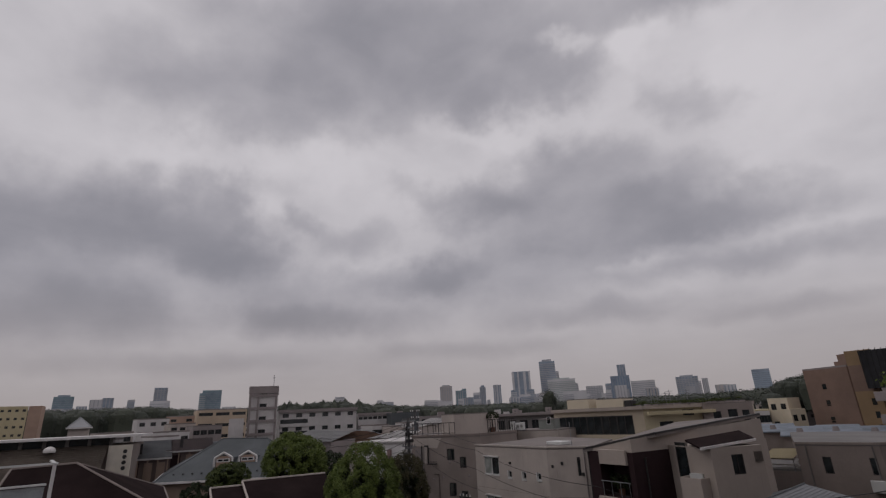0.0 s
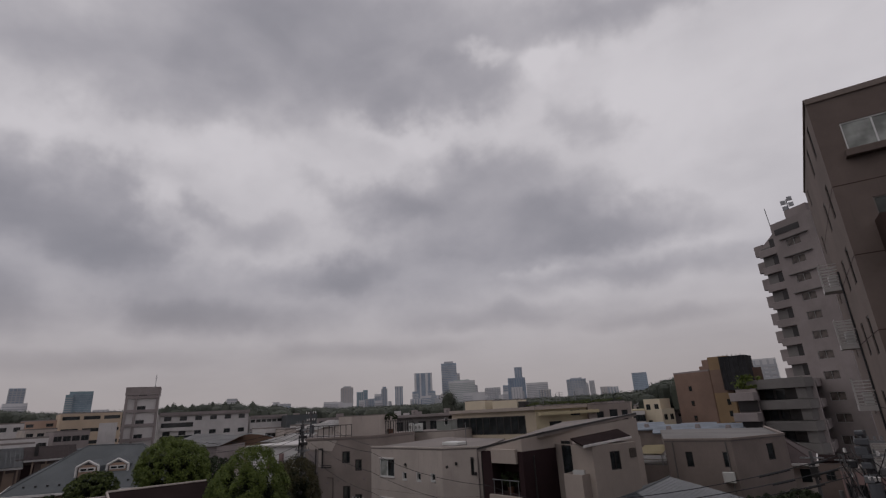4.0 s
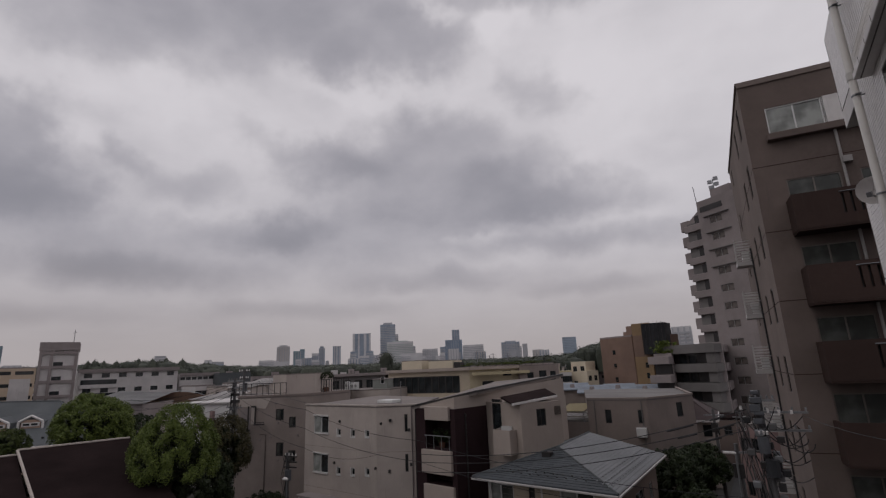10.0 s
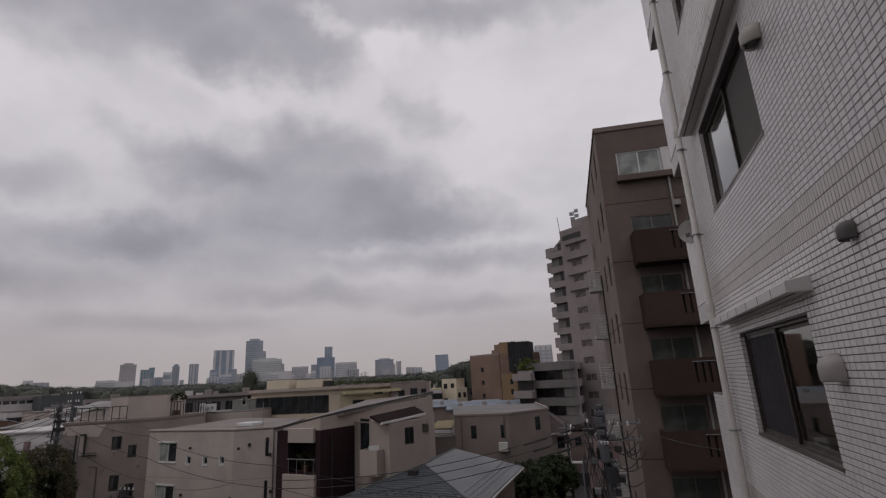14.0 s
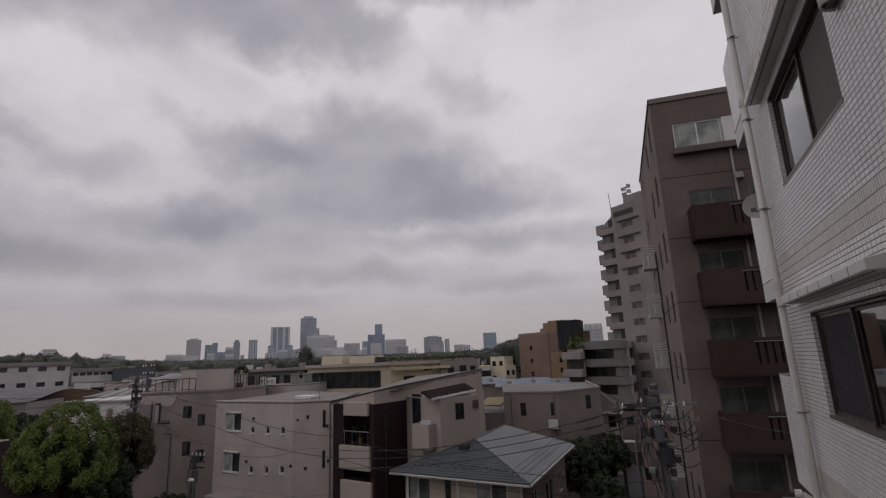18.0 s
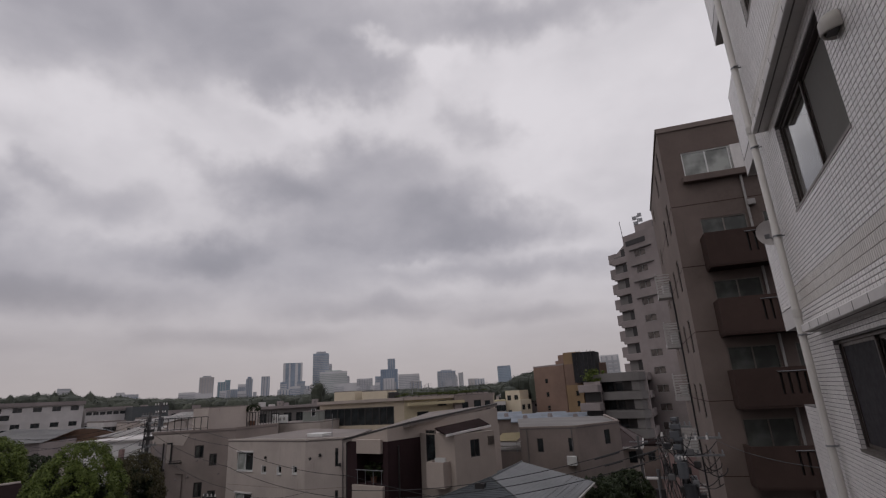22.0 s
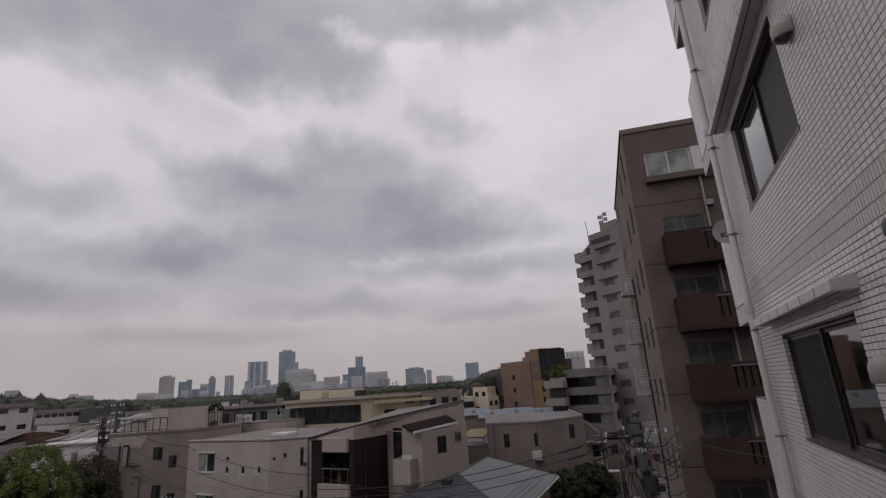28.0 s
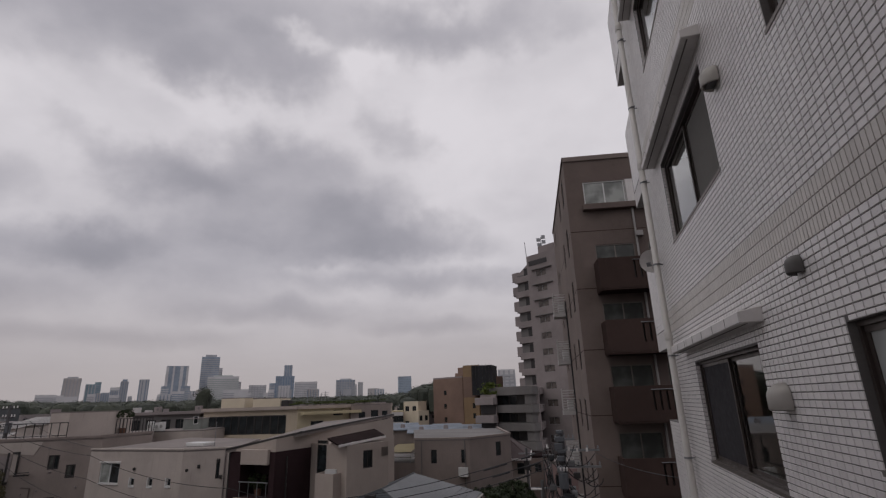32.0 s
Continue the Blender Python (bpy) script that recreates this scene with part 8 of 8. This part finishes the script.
    # leaf colour made paler and greyer, with the haze put into it
    hazed_leaf = leaf_material("hazed_foliage", (0.058, 0.068, 0.054), 0.25)
    for name, vs, fs, mat, lab in (("far_woods", verts, faces, hazed_leaf, "belt of dark green park trees before the skyline"), ("wood_understorey", cores, cfaces, hazed_leaf, "dark undergrowth beneath the park trees")):
        data = bpy.data.meshes.new(name)
        data.from_pydata(vs, [], fs)
        data.materials.append(mat)
        tagged(new(name, data), lab, "trees", kind="stuff")


far_woods()

tree("broadleaf_tree", "round bright green tree above the black roof", spot(-66.7, 45), 6.0, (2.5, 2.4, 2.6), 36000, 0.058, LEAF, 4)
tree("broadleaf_tree", "round bright green tree at the garden's edge", spot(-60.4, 30), 5.75, (2.0, 1.95, 2.35), 42000, 0.042, LEAF, 7)
tree("broadleaf_tree", "brownish green tree beside the grey house", spot(-55.7, 38), 4.6, (1.8, 1.7, 2.4), 18000, 0.052, LEAF_BROWN, 12)
tree("broadleaf_tree", "small dark green tree before the dormers", spot(-73.1, 44), 6.7, (1.5, 1.45, 1.1), 8000, 0.07, LEAF_OLIVE, 15)
tree("broadleaf_tree", "dark tree between the roofs", spot(-63.2, 52), 4.6, (2.2, 2.0, 2.3), 6000, 0.09, LEAF_DARK, 16)
tree("broadleaf_tree", "dark tree beside the beige annex", spot(-76.0, 37), 5.5, (1.1, 1.1, 1.35), 6000, 0.08, LEAF_DARK, 17)
tree("broadleaf_tree", "dark leafy tree in the lane behind the hipped house", spot(-10.0, 40), 1.6, (1.9, 2.3, 2.0), 9000, 0.085, LEAF_DARK, 18)
tree("broadleaf_tree", "dark leafy tree in the lane", spot(-7.6, 44), 1.8, (1.9, 2.0, 1.9), 6000, 0.09, LEAF_DARK, 19)
tree("broadleaf_tree", "dark leafy tree in the lane", spot(-8.2, 36), 0.8, (1.4, 1.5, 1.6), 6000, 0.08, LEAF_DARK, 22)
for k, (az, far, top, r) in enumerate(((-16.0, 21.5, 5.2, 2.1), (-11.5, 22.0, 5.6, 2.6), (-6.5, 22.5, 5.9, 2.5), (-1.8, 21.5, 5.6, 2.1), (-9.0, 19.5, 4.8, 2.3), (-4.0, 19.0, 4.7, 2.3), (-14.0, 19.0, 4.3, 2.2))):
    tree("garden_tree", "dark leafy garden tree below the viewpoint", spot(az, far), max(top - 4.2, 0.5), (r, r, 2.3), 11000, 0.06, LEAF_DARK if k % 3 else LEAF_BROWN, 30 + k)
# filler tree: its dark leaves stand in for the darkness under the crowns
tree("broadleaf_tree", "dark-leaved tree added to darken the gap behind the round one", spot(-57.6, 35), 2.6, (2.0, 2.0, 2.7), 9000, 0.07, LEAF_DARK, 61)
for k, (az, far, top, r) in enumerate(((-58, 30, 4.2, 2.2), (-54, 33, 4.0, 2.0), (-51.5, 38, 3.6, 1.8), (-62.5, 30, 4.8, 1.8))):
    tree("garden_tree", "dark garden tree in the shade between houses", spot(az, far), max(top - 3.2, 0.8), (r, r, 1.8), 7000, 0.07, LEAF_DARK, 50 + k)


def sag(a, b, drop, n=14):
    a, b = Vector(a), Vector(b)
    return [a.lerp(b, i / n) - Vector((0, 0, drop * 4 * (i / n) * (1 - i / n))) for i in range(n + 1)]


def cable(a, b, drop, r=0.012, label="black overhead cable sagging between poles"):
    o = Vector(a)
    pts = [p - o for p in sag(a, b, drop)]
    bm = run_of(bmesh.new(), pts, r * 0.72)
    ob = new("overhead_cable", mesh_of("overhead_cable", bm, CABLE))
    ob.location = o
    return tagged(ob, label, "cable", group="overhead cables")


def at(az, el, far):
    return (*spot(az, far), rise(el, far))


def utility_poles():
    # the big pole by the brown block, with transformer, arms and spools of cable
    x, y = spot(-2.0, 20.5)
    top = rise(-3.2, 20.5)
    t = thing("utility_pole", "concrete utility pole crowded with a transformer and cables", "utility pole", (x, y, 0))
    bm = tube(bmesh.new(), (0, 0, 0), (0, 0, top), 0.19, 0.12, 14)
    part("pole", bm, POLE, t)
    for z, w in ((rise(-5.25, 20.5), 1.35), (rise(-6.8, 20.5), 1.35), (rise(-4.2, 20.5), 0.5)):
        arm = part("cross_arm", box(bmesh.new(), -0.25, w, -0.16, -0.08, z, z + 0.07), STEEL, t)
        for k in range(5):
            xx = -0.2 + k * (w + 0.15) / 4
            part("insulator", tube(bmesh.new(), (xx, -0.12, z + 0.09), (xx, -0.12, z + 0.2), 0.035, 0.025, 8), STEEL, arm)
    tr = tube(bmesh.new(), (-0.02, -0.38, rise(-8.7, 20.3)), (-0.02, -0.38, rise(-7.3, 20.3)), 0.17, sides=16)
    can = part("transformer", tr, surface("grey_enamel", (0.09, 0.095, 0.105), 0.5, vary=0.1), t, "grey pole transformer")
    for dx in (-0.1, 0.02, 0.12):
        part("bushing", tube(bmesh.new(), (dx, -0.38, rise(-7.1, 20.3)), (dx, -0.42, rise(-6.8, 20.3)), 0.035), WHITE_PAINT, can)
    for k in range(5):
        z = rise(-3.2 - k * 0.62, 20.5)
        part("switch_box", box(bmesh.new(), -0.16 - 0.05 * (k % 3), 0.06 + 0.07 * (k % 2), -0.36, -0.13, z - 0.12 - 0.06 * (k % 3), z), surface("grey_enamel", (0.25, 0.27, 0.29), 0.5), t, bevel=0.02)
    for k in range(7):
        z = rise(-8.6 - 0.9 * k, 20.4)
        part("splice_box", box(bmesh.new(), 0.16, 0.38, -0.12 - 0.05 * (k % 3), 0.08, z - 0.24, z), POLE if k % 2 else STEEL, t, bevel=0.02)
    part("riser_pipe", tube(bmesh.new(), (0.05, -0.26, 0.3), (0.05, -0.26, rise(-10.3, 20.3)), 0.075, sides=10), POLE, t)
    rng = random.Random(8)
    for k in range(16):
        z0, z1 = rise(-4.4 - rng.random() * 3, 20.4), rise(-9 - rng.random() * 5, 20.4)
        x0, x1 = rng.uniform(-0.8, 0.4), rng.uniform(-0.75, 0.25)
        bm = bmesh.new()
        pts = [Vector((x0 + (x1 - x0) * s + 0.08 * math.sin(s * 5 + k), -0.25 - 0.1 * math.sin(3 * s + k), z0 + (z1 - z0) * s)) for s in (i / 9 for i in range(10))]
        run_of(bm, pts, 0.013)
        part("drop_cable", bm, CABLE if k % 3 else POLE, t)
    for k in range(2):
        bm = bmesh.new()
        c, r = Vector((0.95 + 0.1 * k, -0.2, rise(-7.4 - 0.4 * k, 20.4))), 0.26 + 0.05 * k
        pts = [c + Vector((r * math.cos(a), 0, r * 0.9 * math.sin(a))) for a in (math.pi + math.pi * i / 9 for i in range(10))]
        run_of(bm, pts, 0.016)
        part("cable_loop", bm, CABLE, t)
    # pegs, a second can, a dark tangle of boxes and the pale bundle that fans down to the lane
    for k in range(18):
        z = 2.6 + k * 0.38
        part("climbing_peg", tube(bmesh.new(), (-0.3 if k % 2 else 0.1, 0.0, z), (-0.1 if k % 2 else 0.32, 0.0, z), 0.012, sides=5), STEEL, t)
    tr = tube(bmesh.new(), (0.12, -0.42, rise(-10.6, 20.3)), (0.12, -0.42, rise(-9.2, 20.3)), 0.2, sides=14)
    part("transformer", tr, surface("dark_enamel", (0.03, 0.032, 0.036), 0.5, vary=0.1), t, "black pole transformer")
    for k in range(11):
        z = rise(-5.6 - 0.55 * k, 20.4)
        dx = (-0.42, 0.3, -0.12, 0.46, 0.12)[k % 5]
        part("cable_box", box(bmesh.new(), dx - 0.11, dx + 0.12, -0.3 - 0.06 * (k % 3), -0.08, z - 0.2, z), (CABLE, POLE, STEEL, ALU_DARK)[k % 4], t, bevel=0.02)
    for k in range(10):
        top_p = Vector((-0.52 - 0.012 * k, -0.1 + 0.02 * k, rise(-5.0 - 0.22 * k, 20.5)))
        low_p = Vector((-0.35 + 0.035 * k, -0.25, rise(-13.4 - 0.25 * (k % 4), 20.4)))
        pts = [top_p.lerp(low_p, i / 9) + Vector((0.10 * math.sin(i * 0.7 + 0.6 * k) * (1 - i / 9), 0, -0.25 * math.sin(math.pi * i / 9) * (k % 3))) for i in range(10)]
        part("drop_cable", run_of(bmesh.new(), pts, 0.012), (surface("pale_cable", (0.22, 0.19, 0.19), 0.6), CABLE, POLE)[k % 3], t, "pale hanging cable" if k % 3 == 0 else "")
    for k in range(6):
        z = rise(-5.5 - 0.7 * k, 20.4)
        pts = [Vector((0.05 + 0.16 * i, -0.2 - 0.03 * (k % 2), z - 0.42 * math.sin(math.pi * i / 7) - 0.08 * i * (k % 2))) for i in range(8)]
        part("cable_loop", run_of(bmesh.new(), pts, 0.014), CABLE, t)
    for e, dx in ((-4.95, -0.52), (-5.89, -0.45), (-6.86, -0.5), (-5.2, 0.25), (-5.3, 0.9), (-5.3, 0.55)):
        c = Vector((dx, -0.14, rise(e, 20.5)))
        part("insulator", tube(bmesh.new(), c, c + Vector((0, 0, 0.13)), 0.05, 0.035, 8), WHITE_PAINT, t, "white porcelain insulator")
    # thin lane poles
    for az, far, e in ((-5.7, 46, -4.9), (-4.3, 33, -8.0), (-3.4, 60, -5.2)):
        xx, yy = spot(az, far)
        p = thing("utility_pole", "dark slim utility pole in the lane", "utility pole", (xx, yy, 0))
        hz = rise(e, far)
        part("pole", tube(bmesh.new(), (0, 0, 0), (0, 0, hz), 0.15, 0.10, 10), POLE, p)
        part("cross_arm", box(bmesh.new(), -0.7, 0.7, -0.05, 0.05, hz - 0.5, hz - 0.4), STEEL, p)
        part("switch_box", box(bmesh.new(), -0.25, 0.25, -0.35, -0.12, hz - 1.7, hz - 1.0), ALU_DARK, p)
    xx, yy = spot(-4.45, 30)
    p = thing("street_lamp", "slim street lamp with a small white head", "street lamp", (xx, yy, 0))
    hz = rise(-8.9, 30)
    part("pole", tube(bmesh.new(), (0, 0, 0), (0, 0, hz), 0.06, 0.05, 8), STEEL, p)
    part("head", box(bmesh.new(), -0.55, 0.02, -0.08, 0.08, hz - 0.02, hz + 0.08), WHITE_PAINT, p, bevel=0.02)
    # pole by the grey house and lamps in the street
    xx, yy = spot(-54.95, 46)
    p = thing("utility_pole", "utility pole with many cross arms beside the grey house", "utility pole", (xx, yy, 0))
    hz = rise(0.0, 46)
    part("pole", tube(bmesh.new(), (0, 0, 0), (0, 0, hz), 0.17, 0.12, 12), POLE, p)
    for k, z in enumerate((hz - 0.3, hz - 1.1, hz - 2.4)):
        arm = part("cross_arm", box(bmesh.new(), -0.95, 0.95, -0.06, 0.06, z, z + 0.09), STEEL, p)
        for j in range(6):
            part("insulator", tube(bmesh.new(), (-0.85 + j * 0.34, 0, z + 0.09), (-0.85 + j * 0.34, 0, z + 0.26), 0.035, sides=6), CONCRETE_DARK, arm)
    part("transformer", tube(bmesh.new(), (0.0, -0.35, hz - 3.6), (0.0, -0.35, hz - 2.8), 0.24, sides=12), surface("grey_enamel", (0.25, 0.27, 0.29), 0.5), p)
    for k in range(9):
        zz = hz - 0.9 - 0.55 * k
        part("cable_clamp", box(bmesh.new(), -0.2 - 0.1 * (k % 2), 0.2 + 0.12 * (k % 3), -0.2, 0.2, zz, zz + 0.16 + 0.05 * (k % 3)), ALU_DARK if k % 3 else STEEL, p, bevel=0.02)
    for k in range(6):
        x = -0.3 + 0.12 * k
        part("drop_cable", run_of(bmesh.new(), [Vector((x + 0.1 * math.sin(i * 0.9 + k), -0.22, hz - 0.4 - i * 0.7)) for i in range(9)], 0.018), CABLE, p)
    xx, yy = spot(-54.1, 62)
    p = thing("utility_pole", "utility pole with white insulators behind the grey house", "utility pole", (xx, yy, 0))
    hz = rise(0.85, 62)
    part("pole", tube(bmesh.new(), (0, 0, 0), (0, 0, hz), 0.17, 0.12, 12), POLE, p)
    for z, wd in ((hz - 0.35, 0.95), (hz - 1.1, 0.8), (hz - 1.9, 0.6)):
        arm = part("cross_arm", box(bmesh.new(), -wd, wd, -0.06, 0.06, z, z + 0.09), ALU_DARK, p)
        for j in range(5):
            x = -wd + 0.1 + j * (wd - 0.1) / 2
            part("insulator", tube(bmesh.new(), (x, 0, z + 0.09), (x, 0, z + 0.3), 0.06, 0.04, 8), WHITE_PAINT, arm)
    part("transformer", tube(bmesh.new(), (0.35, -0.1, hz - 2.4), (0.35, -0.1, hz - 1.5), 0.25, sides=12), surface("grey_enamel", (0.25, 0.27, 0.29), 0.5), p)
    for az, far, e in ((-49.63, 37, -10.2),):
        xx, yy = spot(az, far)
        p = thing("street_lamp", "street lamp with a white domed head", "street lamp", (xx, yy, 0))
        hz = rise(e, far)
        part("pole", tube(bmesh.new(), (0, 0, 0), (0, 0, hz), 0.07, 0.05, 8), STEEL, p)
        bm = bmesh.new()
        bmesh.ops.create_uvsphere(bm, u_segments=12, v_segments=8, radius=0.19)
        for v in bm.verts:
            v.co = Vector((v.co.x * 1.3 - 0.15, v.co.y * 0.7, max(v.co.z, -0.05) * 0.7 + hz))
        part("head", bm, WHITE_PAINT, p)
    xx, yy = spot(-49.6, 38.5)
    p = thing("utility_pole", "short utility pole with dark arms in the street", "utility pole", (xx, yy, 0))
    hz = rise(-7.7, 38.5)
    part("pole", tube(bmesh.new(), (0, 0, 0), (0, 0, hz), 0.15, 0.11, 10), POLE, p)
    for k in range(3):
        part("cross_arm", box(bmesh.new(), -0.3, 0.9, -0.05, 0.05, hz - 0.25 - 0.35 * k, hz - 0.17 - 0.35 * k), ALU_DARK, p)
    for k in range(4):
        part("insulator", tube(bmesh.new(), (-0.2 + 0.34 * k, 0, hz - 0.168), (-0.2 + 0.34 * k, 0, hz - 0.02), 0.05, 0.035, 8), WHITE_PAINT, p)
    part("transformer", tube(bmesh.new(), (0.32, -0.2, hz - 1.75), (0.32, -0.2, hz - 1.05), 0.22, sides=12), surface("grey_enamel", (0.25, 0.27, 0.29), 0.5), p)
    for k in range(7):
        part("drop_cable", run_of(bmesh.new(), [Vector((0.1 * k - 0.3 + 0.14 * math.sin(i * 1.1 + k), -0.16, hz - 0.2 - i * 0.33)) for i in range(10)], 0.014), CABLE, p)
    # cables
    for (a0, e0, f0), (a1, e1, f1), drop, r in (
        ((-3.05, -4.95, 20.5), (-36.0, -8.75, 24), 0.55, 0.020), ((-3.2, -5.95, 20.5), (-36.2, -9.5, 24), 0.5, 0.020), ((-3.3, -6.8, 20.5), (-36.4, -10.4, 24), 0.5, 0.020),
        ((-47.9, -3.6, 36), (-36.0, -7.4, 26), 0.35, 0.018), ((-47.9, -5.5, 36), (-36.0, -9.5, 26), 0.3, 0.018), ((-47.9, -7.4, 36), (-40.2, -8.5, 30), 0.45, 0.014),
        ((-36.0, -7.4, 26), (-3.0, -12.6, 20.3), 0.4, 0.014), ((-36.0, -9.5, 26), (-2.8, -13.8, 20.3), 0.5, 0.014),
        ((-54.95, -0.7, 46), (-47.9, -3.6, 36), 0.3, 0.018), ((-54.95, -1.7, 46), (-47.9, -5.5, 36), 0.3, 0.018), ((-54.95, -2.6, 46), (-47.9, -7.4, 36), 0.5, 0.014),
        ((-54.9, -0.4, 46), (-66.0, -1.3, 70), 0.8, 0.022), ((-54.9, -0.9, 46), (-66.0, -2.4, 66), 0.7, 0.022), ((-54.9, -1.6, 46), (-67.0, -2.9, 62), 0.9, 0.022), ((-54.9, -3.0, 46), (-62.0, -3.4, 60), 0.6, 0.018), ((-54.2, 0.55, 62), (-54.9, -0.3, 46), 0.4, 0.018), ((-53.6, 0.5, 62), (-47.9, -2.9, 36), 0.5, 0.016), ((-54.95, -0.6, 46), (-64.0, -1.6, 70), 0.8, 0.022), ((-54.95, -1.2, 46), (-64.0, -2.1, 70), 0.9, 0.022), ((-54.95, -2.2, 46), (-63.0, -2.9, 66), 1.0, 0.022),
        ((-2.0, -4.6, 20.5), (-5.7, -5.6, 46), 0.4, 0.016), ((-1.6, -5.4, 20.5), (-5.6, -6.3, 46), 0.5, 0.016), ((-2.2, -6.4, 20.5), (-4.3, -8.6, 33), 0.4, 0.016),
        ((1.3, -5.4, 20.5), (14.0, -8.0, 9.0), 0.2, 0.012),
    ):
        cable(at(a0, e0, f0), at(a1, e1, f1), drop, r)
    # knobbly splices wound round the near cables
    for (a0, e0, f0), (a1, e1, f1), drop, spans in (((-3.05, -4.95, 20.5), (-36.0, -8.75, 24), 0.55, ((0.05, 0.09), (0.13, 0.2))), ((-3.2, -5.95, 20.5), (-36.2, -9.5, 24), 0.5, ((0.03, 0.07), (0.12, 0.17))), ((-3.3, -6.8, 20.5), (-36.4, -10.4, 24), 0.5, ((0.06, 0.1),))):
        line = sag(at(a0, e0, f0), at(a1, e1, f1), drop, 200)
        for s0, s1 in spans:
            pts = line[int(200 * s0):int(200 * s1) + 1]
            ob = new("cable_splice", mesh_of("cable_splice", run_of(bmesh.new(), [p - pts[0] + Vector((0, 0, 0.012 * (k % 2) - 0.03)) for k, p in enumerate(pts)], 0.034, 7), CABLE))
            ob.location = pts[0]
            tagged(ob, "thick black splice wound round an overhead cable", "cable")


utility_poles()
